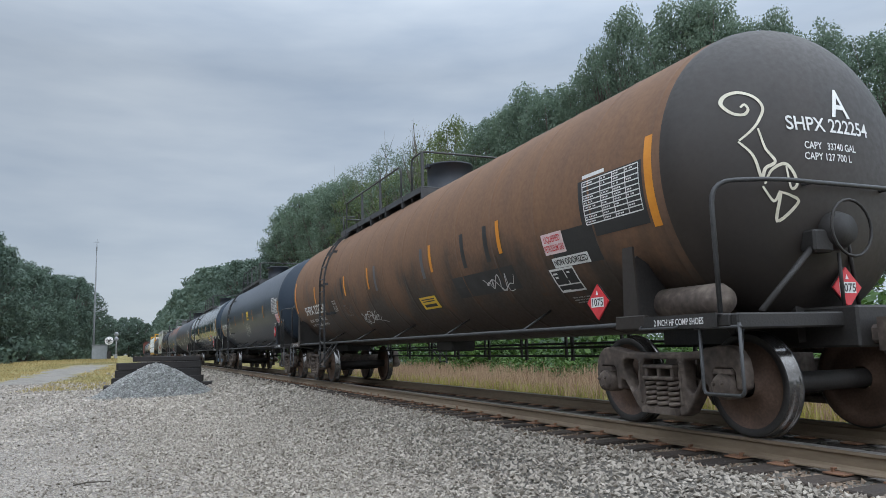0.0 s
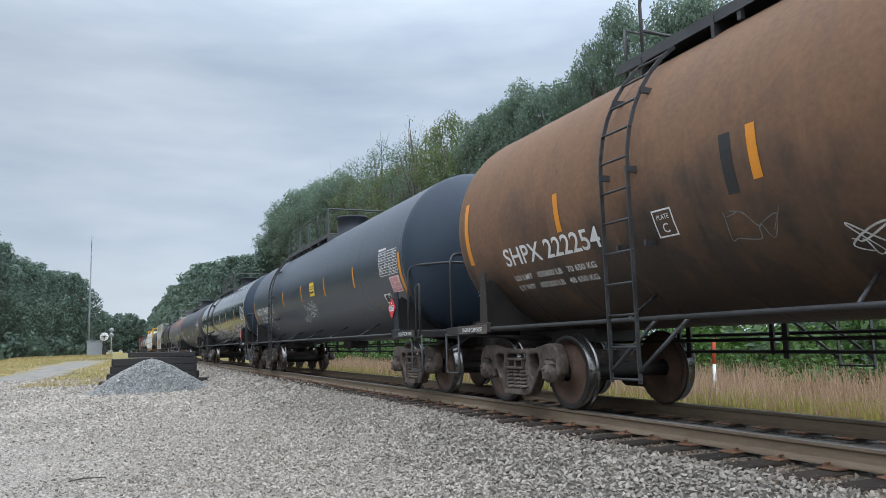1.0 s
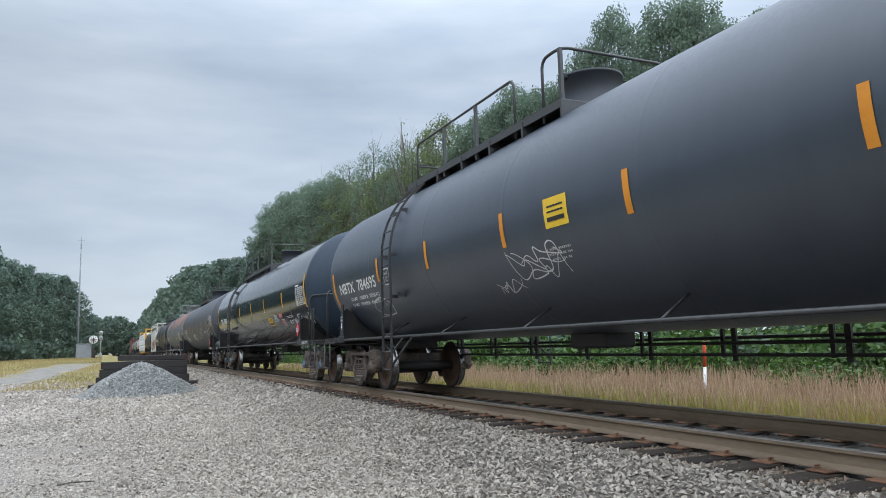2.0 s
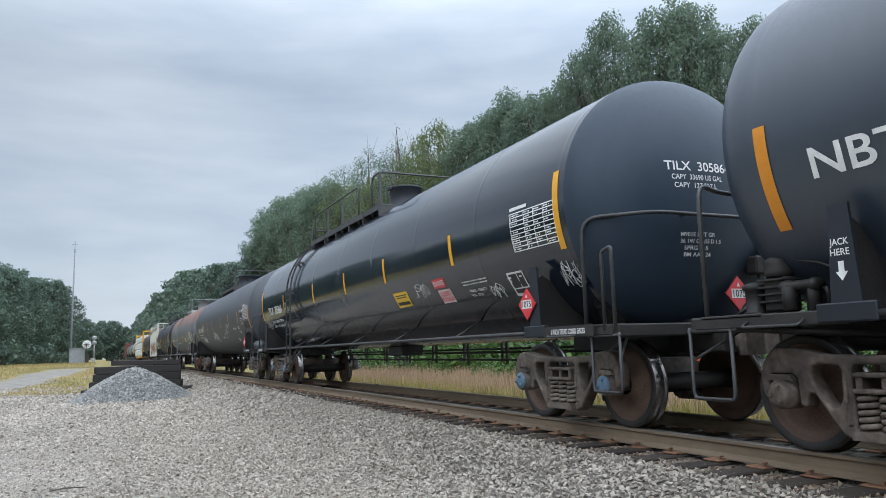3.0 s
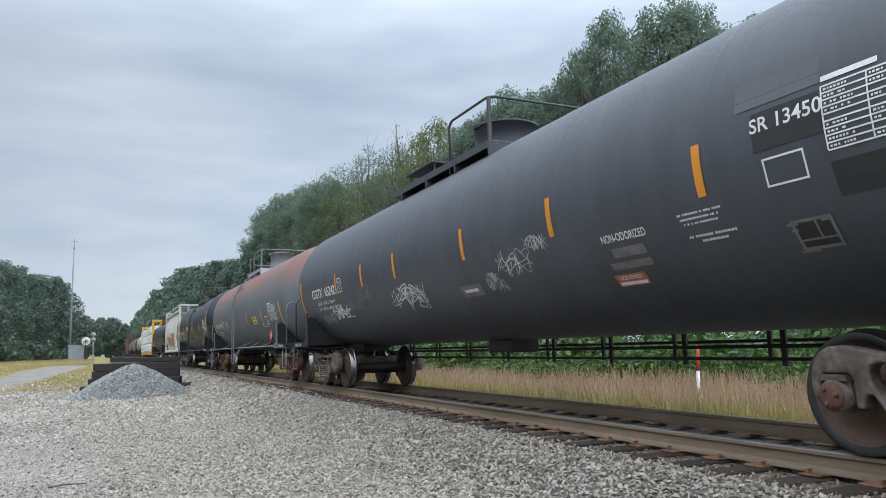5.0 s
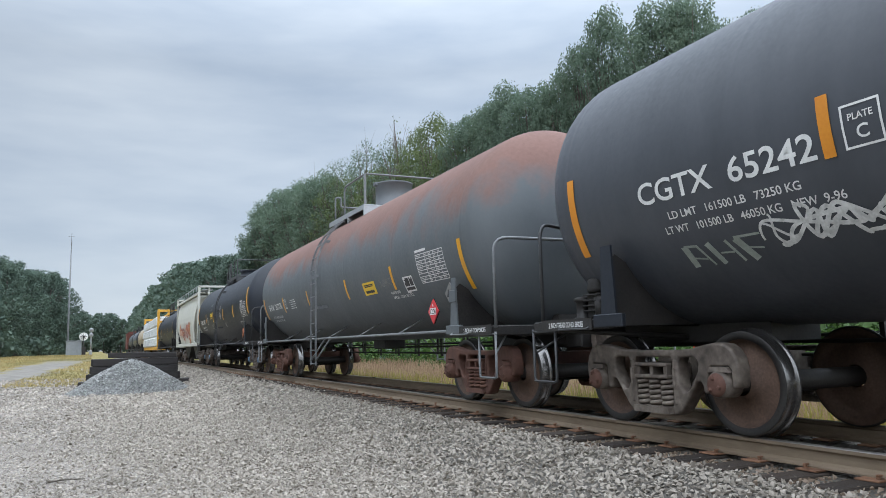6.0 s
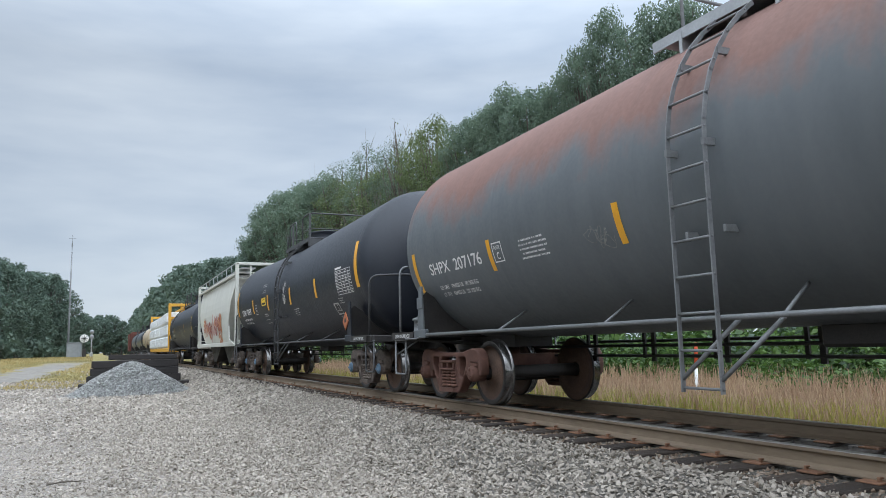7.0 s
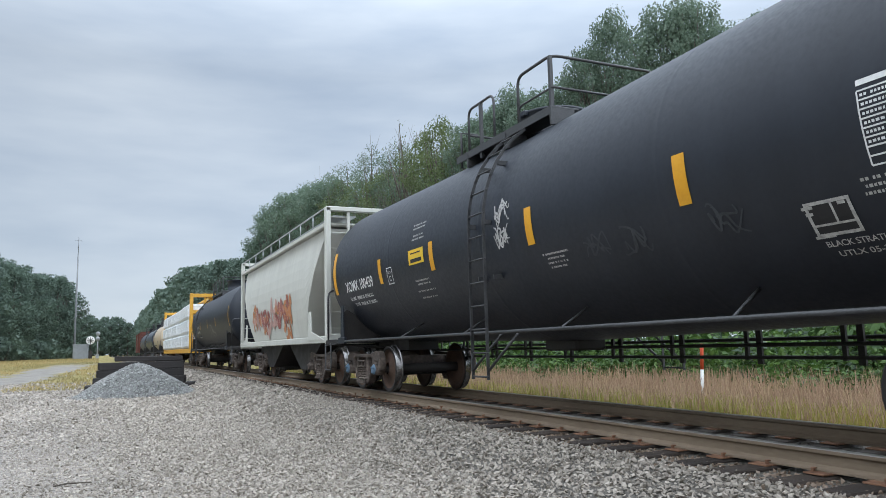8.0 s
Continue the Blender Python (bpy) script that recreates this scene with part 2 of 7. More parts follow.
SPRAY_FAINT = mat("washed_out_spray_paint", [(0.35, (0.022, 0.026, 0.032)), (0.65, (0.055, 0.06, 0.066))], 9, (0.5, 0.7), 0.0, 0.0)
SIGN_RED = mat("red_placard", [(0.3, (0.48, 0.022, 0.03)), (0.7, (0.62, 0.045, 0.055))], 9, (0.4, 0.6), 0.0, 0.0)
SIGN_FADED = mat("faded_orange_placard", [(0.3, (0.32, 0.09, 0.035)), (0.7, (0.42, 0.15, 0.07))], 9, (0.4, 0.6), 0.0, 0.0)
SIGN_BLACK = mat("black_print", [(0.3, (0.012, 0.012, 0.013)), (0.7, (0.02, 0.02, 0.022))], 9, (0.4, 0.6), 0.0, 0.0)
SIGN_YELLOW = mat("yellow_decal", [(0.3, (0.68, 0.42, 0.02)), (0.7, (0.78, 0.52, 0.04))], 9, (0.4, 0.6), 0.0, 0.0)
FRAME_YELLOW = mat("orange_yellow_car_paint", [(0.3, (0.5, 0.24, 0.02)), (0.7, (0.62, 0.34, 0.04))], 4, (0.5, 0.7), 0.0, 0.1)
WRAP = mat("white_plastic_wrap", [(0.3, (0.55, 0.57, 0.6)), (0.7, (0.82, 0.84, 0.86))], 2.5, (0.25, 0.45), 0.0, 0.9, bump_dist=0.08)
ALU = mat("weathered_aluminium", [(0.3, (0.3, 0.31, 0.32)), (0.7, (0.45, 0.46, 0.47))], 4, (0.35, 0.5), 0.6, 0.1)
BARK = mat("grey_bark", [(0.3, (0.05, 0.042, 0.034)), (0.7, (0.14, 0.12, 0.1))], 6, (0.85, 0.95), 0.0, 0.9, stretch=(4, 4, 0.5))
# paler and bluer than plain leaf green: haze is put into the colour
LEAF = mat("hazed_oak_leaves", [(0.2, (0.075, 0.118, 0.085)), (0.5, (0.125, 0.18, 0.126)), (0.8, (0.18, 0.24, 0.165))], 0.5, (0.5, 0.65), 0.0, 0.0, spread=0.15, thin=0.42)
LEAF_PALE = mat("pale_green_leaves", [(0.2, (0.07, 0.1, 0.04)), (0.5, (0.115, 0.155, 0.06)), (0.8, (0.17, 0.21, 0.085))], 0.5, (0.5, 0.65), 0.0, 0.0, spread=0.2, thin=0.35)
# distance haze is mixed into these leaves as a lighter blue-green
LEAF_FAR = mat("hazed_far_wood_leaves", [(0.2, (0.072, 0.108, 0.086)), (0.5, (0.10, 0.146, 0.11)), (0.8, (0.128, 0.178, 0.128))], 0.15, (0.6, 0.75), 0.0, 0.0, spread=0.1, thin=0.35)
BUSH = mat("undergrowth_leaves", [(0.2, (0.03, 0.07, 0.016)), (0.5, (0.07, 0.14, 0.03)), (0.8, (0.12, 0.2, 0.045))], 0.8, (0.5, 0.65), 0.0, 0.0, spread=0.25, thin=0.35)
STRAW = mat("dry_pinkish_grass", [(0.2, (0.28, 0.18, 0.115)), (0.5, (0.42, 0.28, 0.19)), (0.8, (0.48, 0.37, 0.22))], 0.6, (0.7, 0.85), 0.0, 0.0, spread=0.2, thin=0.3)
LANE_GRASS = mat("yellow_lane_grass", [(0.3, (0.2, 0.19, 0.08)), (0.5, (0.36, 0.28, 0.12)), (0.7, (0.48, 0.35, 0.17))], 0.12, (0.7, 0.85), 0.0, 0.0, spread=0.1, thin=0.3)
GRASS = mat("yellow_green_grass", [(0.2, (0.2, 0.21, 0.05)), (0.5, (0.34, 0.31, 0.08)), (0.8, (0.45, 0.37, 0.11))], 0.25, (0.7, 0.85), 0.0, 0.0, spread=0.15, thin=0.3)
STONE = mat("grey_ballast_stone", [(0.2, (0.155, 0.134, 0.110)), (0.5, (0.30, 0.264, 0.222)), (0.8, (0.45, 0.402, 0.345))], 6, (0.8, 0.95), 0.0, 0.3, spread=0.2)
STONE_RUSTY = mat("rust_stained_ballast", [(0.2, (0.10, 0.066, 0.044)), (0.5, (0.2, 0.145, 0.105)), (0.8, (0.33, 0.265, 0.21))], 6, (0.8, 0.95), 0.0, 0.3, spread=0.2)
# shade under the train is put into this dark, oily stone
STONE_OILY_SHADE = mat("oily_shaded_ballast", [(0.2, (0.022, 0.02, 0.018)), (0.5, (0.045, 0.04, 0.036)), (0.8, (0.085, 0.076, 0.068))], 6, (0.7, 0.9), 0.0, 0.3, spread=0.2)
STONE_BLUE = mat("blue_grey_crushed_stone", [(0.2, (0.15, 0.15, 0.143)), (0.5, (0.26, 0.26, 0.25)), (0.8, (0.38, 0.38, 0.365))], 6, (0.8, 0.95), 0.0, 0.3, spread=0.22)
PEBBLE = mat("pale_yard_gravel", [(0.2, (0.15, 0.129, 0.106)), (0.5, (0.30, 0.263, 0.222)), (0.8, (0.45, 0.40, 0.345))], 0.6, (0.8, 0.95), 0.0, 0.3, spread=0.22)
STAKE_RED = mat("orange_red_stake", [(0.3, (0.5, 0.06, 0.02)), (0.7, (0.62, 0.1, 0.035))], 9, (0.5, 0.7), 0.0, 0.1)
BOX_GREY = mat("grey_steel_cabinet", [(0.3, (0.2, 0.215, 0.23)), (0.7, (0.28, 0.295, 0.31))], 3, (0.45, 0.6), 0.1, 0.1)
BOX_DARK = mat("grey_painted_steel", [(0.3, (0.1, 0.11, 0.12)), (0.7, (0.15, 0.16, 0.17))], 3, (0.45, 0.6), 0.1, 0.1)
PINK = mat("pink_white_sign", [(0.3, (0.6, 0.42, 0.42)), (0.7, (0.75, 0.62, 0.62))], 9, (0.5, 0.6), 0.0, 0.0)


def ground_material():
    m = bpy.data.materials.new("gravel_yard_and_verge")
    m.use_nodes = True
    n, l = m.node_tree.nodes, m.node_tree.links
    b = n["Principled BSDF"]
    co = n.new("ShaderNodeTexCoord")
    sep = n.new("ShaderNodeSeparateXYZ")
    l.new(co.outputs["Object"], sep.inputs[0])

    def tex(scale, detail=5):
        t = n.new("ShaderNodeTexNoise")
        t.inputs["Scale"].default_value, t.inputs["Detail"].default_value = scale, detail
        l.new(co.outputs["Object"], t.inputs["Vector"])
        return t.outputs["Fac"]

    def rng(v, lo, hi, a=0.0, c=1.0):
        t = n.new("ShaderNodeMapRange")
        for k, x in zip(("From Min", "From Max", "To Min", "To Max"), (lo, hi, a, c)):
            t.inputs[k].default_value = x
        l.new(v, t.inputs["Value"])
        return t.outputs[0]

    def op(kind, x, y):
        t = n.new("ShaderNodeMath")
        t.operation = kind
        for i, v in enumerate((x, y)):
            if isinstance(v, (int, float)):
                t.inputs[i].default_value = v
            else:
                l.new(v, t.inputs[i])
        return t.outputs[0]

    def ramp(v, stops):
        t = n.new("ShaderNodeValToRGB")
        while len(t.color_ramp.elements) < len(stops):
            t.color_ramp.elements.new(0.5)
        for e, (p, c) in zip(t.color_ramp.elements, stops):
            e.position, e.color = p, (*c, 1)
        l.new(v, t.inputs["Fac"])
        return t.outputs["Color"]

    def mix(fac, x, y):
        t = n.new("ShaderNodeMix")
        t.data_type = "RGBA"
        l.new(fac, t.inputs[0])
        l.new(x, t.inputs[6])
        l.new(y, t.inputs[7])
        return t.outputs[2]

    vor = n.new("ShaderNodeTexVoronoi")
    vor.inputs["Scale"].default_value = 38
    l.new(co.outputs["Object"], vor.inputs["Vector"])
    vsep = n.new("ShaderNodeSeparateColor")
    l.new(vor.outputs["Color"], vsep.inputs[0])
    broad, mid = tex(0.35, 4), tex(2.2)
    # darker than the loose pebbles, to hold the shade in their gaps
    grav = ramp(op("ADD", op("MULTIPLY", vsep.outputs[0], 0.45), op("ADD", op("MULTIPLY", broad, 0.3), op("MULTIPLY", mid, 0.25))),
                [(0.15, (0.085, 0.075, 0.066)), (0.45, (0.21, 0.187, 0.163)), (0.85, (0.4, 0.36, 0.318))])
    # worn tracks where cars have turned: paler, warmer stone dust
    wide = n.new("ShaderNodeMapping")
    wide.inputs["Scale"].default_value, wide.inputs["Rotation"].default_value = (0.9, 0.16, 1.0), (0, 0, 0.5)
    l.new(co.outputs["Object"], wide.inputs["Vector"])
    trk = n.new("ShaderNodeTexNoise")
    trk.inputs["Scale"].default_value, trk.inputs["Detail"].default_value = 0.8, 3
    l.new(wide.outputs[0], trk.inputs["Vector"])
    grav = mix(rng(trk.outputs["Fac"], 0.45, 0.62, 0.0, 0.5), grav, ramp(op("ADD", op("MULTIPLY", vsep.outputs[1], 0.5), op("MULTIPLY", mid, 0.5)), [(0.25, (0.15, 0.128, 0.11)), (0.7, (0.44, 0.39, 0.34))]))
    dirt = ramp(op("ADD", op("MULTIPLY", tex(1.2), 0.6), op("MULTIPLY", tex(30), 0.4)), [(0.3, (0.16, 0.145, 0.127)), (0.7, (0.28, 0.258, 0.232))])
    sod = ramp(op("ADD", op("MULTIPLY", tex(0.6), 0.6), op("MULTIPLY", tex(12), 0.4)),
               [(0.3, (0.12, 0.12, 0.035)), (0.55, (0.27, 0.22, 0.09)), (0.75, (0.4, 0.30, 0.13))])
    wob = rng(tex(0.5), 0.3, 0.7, -1.2, 1.2)
    x, y = sep.outputs["X"], sep.outputs["Y"]
    xw = op("ADD", x, wob)
    lane = op("ABSOLUTE", op("ADD", op("SUBTRACT", xw, op("MULTIPLY", y, 0.09)), 8.9), 0.0)
    road = op("MULTIPLY", rng(lane, 1.3, 2.1, 1.0, 0.0), rng(y, 64, 78, 1.0, 0.0))
    far = rng(op("ADD", y, op("MULTIPLY", wob, 2.0)), 34, 38)
    left = rng(xw, 1.6, 2.6, 1.0, 0.0)
    right = rng(xw, 8.9, 9.8)
    wild = rng(xw, -12.5, -10.5, 1.0, 0.0)
    green = op("MINIMUM", op("ADD", op("ADD", op("MULTIPLY", far, left), right), wild), 1.0)
    bed = rng(op("ABSOLUTE", op("ADD", xw, -5.9), 0.0), 2.6, 3.6, 1.0, 0.0)
    # dark fill under the ballast: shade between the stones put into the colour
    gap_shade = ramp(tex(9), [(0.3, (0.08, 0.072, 0.062)), (0.7, (0.155, 0.14, 0.122))])
    grav = mix(bed, grav, gap_shade)
    both = mix(road, mix(green, grav, sod), mix(far, grav, dirt))
    l.new(both, b.inputs["Base Color"])
    b.inputs["Roughness"].default_value = 0.92
    b.inputs["Specular IOR Level"].default_value = 0.25
    bp = n.new("ShaderNodeBump")
    bp.inputs["Strength"].default_value, bp.inputs["Distance"].default_value = 0.9, 0.02
    l.new(op("ADD", vor.outputs["Distance"], op("MULTIPLY", mid, 0.6)), bp.inputs["Height"])
    l.new(bp.outputs[0], b.inputs["Normal"])
    return m


GROUND = ground_material()

# ---------------------------------------------------------------- mesh helpers


class Mb:
    """Collects vertices and faces of one mesh."""

    def __init__(self):
        self.v, self.f, self.m, self.s = [], [], [], []

    def add(self, verts, faces, mi=0, smooth=False):
        o = len(self.v)
        self.v += [tuple(p) for p in verts]
        for fc in faces:
            self.f.append(tuple(i + o for i in fc))
            self.m.append(mi)
            self.s.append(smooth)
        return self

    def box(self, c, size, bevel=0.0, turn=None, mi=0):
        hx, hy, hz = (s / 2 for s in size)
        b = min(bevel, hx * 0.9, hy * 0.9, hz * 0.9)
        vs, fs = [], []
        if b <= 0:
            vs = [(x, y, z) for x in (-hx, hx) for y in (-hy, hy) for z in (-hz, hz)]
            fs = [(0, 1, 3, 2), (4, 6, 7, 5), (0, 4, 5, 1), (2, 3, 7, 6), (0, 2, 6, 4), (1, 5, 7, 3)]
        else:
            idx = {}
            for sx in (-1, 1):
                for sy in (-1, 1):
                    for sz in (-1, 1):
                        for ax in range(3):
                            p = [sx * (hx - b), sy * (hy - b), sz * (hz - b)]
                            p[ax] = (sx * hx, sy * hy, sz * hz)[ax]
                            idx[sx, sy, sz, ax] = len(vs)
                            vs.append(p)
            for ax in range(3):
                u, w = (ax + 1) % 3, (ax + 2) % 3
                for s in (-1, 1):
                    q = []
                    for a, c2 in ((-1, -1), (1, -1), (1, 1), (-1, 1)):
                        k = [0, 0, 0]
                        k[ax], k[u], k[w] = s, a, c2
                        q.append(idx[k[0], k[1], k[2], ax])
                    fs.append(tuple(q if s > 0 else q[::-1]))
                for a in (-1, 1):
                    for c2 in (-1, 1):
                        k0, k1 = [0, 0, 0], [0, 0, 0]
                        k0[ax], k1[ax] = -1, 1
                        k0[u] = k1[u] = a
                        k0[w] = k1[w] = c2
                        q = [idx[(*k0, u)], idx[(*k1, u)], idx[(*k1, w)], idx[(*k0, w)]]
                        fs.append(tuple(q if a * c2 < 0 else q[::-1]))
            for sx in (-1, 1):
                for sy in (-1, 1):
                    for sz in (-1, 1):
                        q = [idx[sx, sy, sz, a] for a in range(3)]
                        fs.append(tuple(q if sx * sy * sz > 0 else q[::-1]))
        mt = (turn or Matrix.Identity(3))
        return self.add([mt @ Vector(p) + Vector(c) for p in vs], fs, mi)

    def tube(self, pts, r, n=8, mi=0, closed=False):
        pts = [Vector(p) for p in pts]
        vs, fs = [], []
        k = len(pts)
        up = None
        for i, p in enumerate(pts):
            a = pts[i - 1] if (i or closed) else p
            c = pts[(i + 1) % k] if (i < k - 1 or closed) else p
            d = (c - a).normalized()
            if up is None:
                up = d.orthogonal().normalized()
            up = (up - d * up.dot(d)).normalized()
            w = d.cross(up)
            rr = r[i] if isinstance(r, (list, tuple)) else r
            vs += [p + (up * math.cos(t) + w * math.sin(t)) * rr for t in (math.tau * j / n for j in range(n))]
        for i in range(k if closed else k - 1):
            o, q = i * n, ((i + 1) % k) * n
            fs += [(o + j, o + (j + 1) % n, q + (j + 1) % n, q + j) for j in range(n)]
        if not closed:
            fs += [tuple(range(n - 1, -1, -1)), tuple((k - 1) * n + j for j in range(n))]
        return self.add(vs, fs, mi, True)

    def lathe(self, prof, axis="y", n=32, at=(0, 0, 0), mis=None):
        """prof: (radius, place along the axis); mis: a material number for each band."""
        vs, at = [], Vector(at)
        for r, h in prof:
            for j in range(n):
                a = math.tau * j / n
                c, s = r * math.cos(a), r * math.sin(a)
                vs.append(at + Vector({"y": (c, h, s), "x": (h, c, s), "z": (c, s, h)}[axis]))
        for i in range(len(prof) - 1):
            fs = [(i * n + j, (i + 1) * n + j, (i + 1) * n + (j + 1) % n, i * n + (j + 1) % n) for j in range(n)]
            o = len(self.v)
            if i == 0:
                base = o
                self.v += [tuple(p) for p in vs]
            for fc in fs:
                if axis == "x" or axis == "z":
                    fc = fc[::-1]
                self.f.append(tuple(base + q for q in fc))
                self.m.append(mis[i] if mis else 0)
                self.s.append(True)
        return self

    def prism(self, outline, lo, hi, plane="yz", mi=0):
        """An outline of (a, b) drawn in a plane and pushed from lo to hi along the third axis."""
        def put(a, b, h):
            return {"yz": (h, a, b), "xz": (a, h, b), "xy": (a, b, h)}[plane]
        k = len(outline)
        vs = [put(a, b, lo) for a, b in outline] + [put(a, b, hi) for a, b in outline]
        fs = [tuple(range(k - 1, -1, -1)), tuple(range(k, 2 * k))] + [(i, (i + 1) % k, k + (i + 1) % k, k + i) for i in range(k)]
        return self.add(vs, fs, mi)

    def mesh(self, name, *materials, fix=True):
        me = bpy.data.meshes.new(name)
        me.from_pydata(self.v, [], self.f)
        for m in materials:
            me.materials.append(m)
        me.polygons.foreach_set("material_index", self.m)
        me.polygons.foreach_set("use_smooth", self.s)
        if fix:
            bm = bmesh.new()
            bm.from_mesh(me)
            bmesh.ops.recalc_face_normals(bm, faces=bm.faces)
            bm.to_mesh(me)
            bm.free()
        me.update()
        return me


def part(name, data, material, parent, label="", at=None):
    """Links a mesh (or what an Mb holds) as one object under a thing or a part."""
    if isinstance(data, Mb):
        data = data.mesh(name, *(material if isinstance(material, tuple) else (material,)))
    ob = new(name, data)
    ob.parent = parent
    if at is not None:
        ob.matrix_basis = at
    if label:
        ob["label"] = label
    return ob


def thing(name, label, category, group="", kind="", at=None, data=None, material=None):
    if isinstance(data, Mb):
        data = data.mesh(name, *(material if isinstance(material, tuple) else (material,)))
    ob = new(name, data)
    if at is not None:
        ob.matrix_basis = at
    return tagged(ob, label, category, group, kind)


def fillet(pts, r, seg=5):
    pts = [Vector(p) for p in pts]
    out = [pts[0]]
    for a, b, c in zip(pts, pts[1:], pts[2:]):
        u, w = (a - b), (c - b)
        k = min(r, u.length * 0.45, w.length * 0.45)
        p, q = b + u.normalized() * k, b + w.normalized() * k
        for i in range(seg + 1):
            t = i / seg
            out.append(p * (1 - t) ** 2 + b * 2 * t * (1 - t) + q * t * t)
    return out + [pts[-1]]


def smoothstep(a, b, x):
    t = min(1.0, max(0.0, (x - a) / (b - a)))
    return t * t * (3 - 2 * t)

# ---------------------------------------------------------------- the ground and the track
TRACK = 5.917      # x of the track's middle; rail heads at z = 0
GAUGE = 0.7525
SPEED = 11.72


def height(x, y):
    """Lie of the land: track bed, gravel yard, verge with trees."""
    if x < TRACK:
        z = -0.60 + 0.385 * smoothstep(2.3, 4.35, x)
    else:
        z = -0.215 - 0.33 * smoothstep(7.5, 9.3, x) + 0.25 * smoothstep(10.5, 14, x)
    z += 1.1 * smoothstep(26, 98, y) * smoothstep(3.2, -1.5, x) * smoothstep(1500, 300, abs(x))
    z += 0.03 * noise.noise((x * 0.35, y * 0.35, 0)) * smoothstep(TRACK - 2.2, TRACK - 4.0, x)
    return z


def axis_steps(stops):
    out = []
    for a, b, k in stops:
        out += [a + (b - a) * i / k for i in range(k)]
    return out + [stops[-1][1]]


xs = axis_steps([(-2500, -100, 8), (-100, -15, 10), (-15, 1, 40), (1, 5, 32), (5, 7, 4), (7, 16, 30), (16, 100, 12), (100, 2500, 8)])
ys = axis_steps([(-1500, -60, 6), (-60, -2, 12), (-2, 30, 90), (30, 110, 60), (110, 500, 20), (500, 4000, 10)])
gm = Mb()
nx = len(xs)
gm.add([(x, y, height(x, y)) for y in ys for x in xs],
       [(j * nx + i, j * nx + i + 1, (j + 1) * nx + i + 1, (j + 1) * nx + i) for j in range(len(ys) - 1) for i in range(nx - 1)], 0, True)
ground = thing("ground", "pale grey gravel yard with a dirt lane and grassy verges", "ground", kind="structure", data=gm, material=GROUND)


def rail_mesh(y0, y1):
    half = [(0.0762, -0.1715), (0.0762, -0.160), (0.035, -0.146), (0.010, -0.128), (0.0085, -0.055), (0.018, -0.042), (0.0365, -0.036), (0.0375, -0.010), (0.030, -0.002), (0.014, 0.0)]
    loop = half + [(-a, b) for a, b in half[::-1]]
    k = len(loop)
    ysr = [y0 + (y1 - y0) * i / 40 for i in range(41)]
    vs = [(a, y, b) for y in ysr for a, b in loop]
    m = Mb()
    for j in range(40):
        for i in range(k):
            q = (i + 1) % k
            top = 7 <= i <= 11
            m.f.append((j * k + i, j * k + q, (j + 1) * k + q, (j + 1) * k + i))
            m.m.append(1 if top else 0)
            m.s.append(False)
    m.v = vs
    return m.mesh("rail", RAIL_SIDE, RAIL_TOP)


track = thing("railway_track", "brown steel rails on creosoted timber ties in grey ballast", "track", kind="structure")
rm = rail_mesh(-60, 900)
for s in (-1, 1):
    part("rail", rm, None, track, "brown steel rail with a worn bright head", at=pose(TRACK + s * GAUGE, 0, 0))

# ---------------------------------------------------------------- running gear, shared by the cars
R_WHEEL = 0.457
AXLE = 0.845        # half the wheelbase of a bogie


def wheelset_mesh(cap):
    m = Mb()
    # axle in the dark iron, to hold the shade under the car
    m.tube([(-0.97, 0, 0), (-0.80, 0, 0), (-0.7, 0, 0), (0.7, 0, 0), (0.80, 0, 0), (0.97, 0, 0)], [0.07, 0.075, 0.095, 0.095, 0.075, 0.07], 14, 3)
    prof = [(0.11, 0.085), (0.125, 0.07), (0.14, 0.03), (0.30, -0.005), (0.375, 0.008), (0.385, 0.058), (0.44, 0.066), (0.455, 0.060),
            (0.458, -0.045), (0.466, -0.058), (0.482, -0.066), (0.484, -0.078), (0.465, -0.090), (0.385, -0.090), (0.375, -0.045), (0.30, -0.05), (0.15, -0.045), (0.11, -0.07)]
    mis = [0, 0, 0, 0, 0, 3, 3, 1, 1, 1, 3, 3, 0, 0, 0, 0, 0]
    for s in (-1, 1):
        m.lathe([(r, s * (0.7525 + h)) for r, h in prof], "x", 56, mis=mis)
        m.lathe([(0.0, s * 1.155), (0.07, s * 1.155), (0.10, s * 1.135), (0.105, s * 1.07), (0.085, s * 1.06)], "x", 18, mis=[2] * 4)
        for k in range(3):
            a = math.tau * k / 3 + 0.4
            m.box((s * 1.16, 0.06 * math.cos(a), 0.06 * math.sin(a)), (0.03, 0.034, 0.034), 0.008, Matrix.Rotation(a, 3, "X"), 2)
    return m.mesh("wheelset", WHEEL, TREAD, cap, IRON)


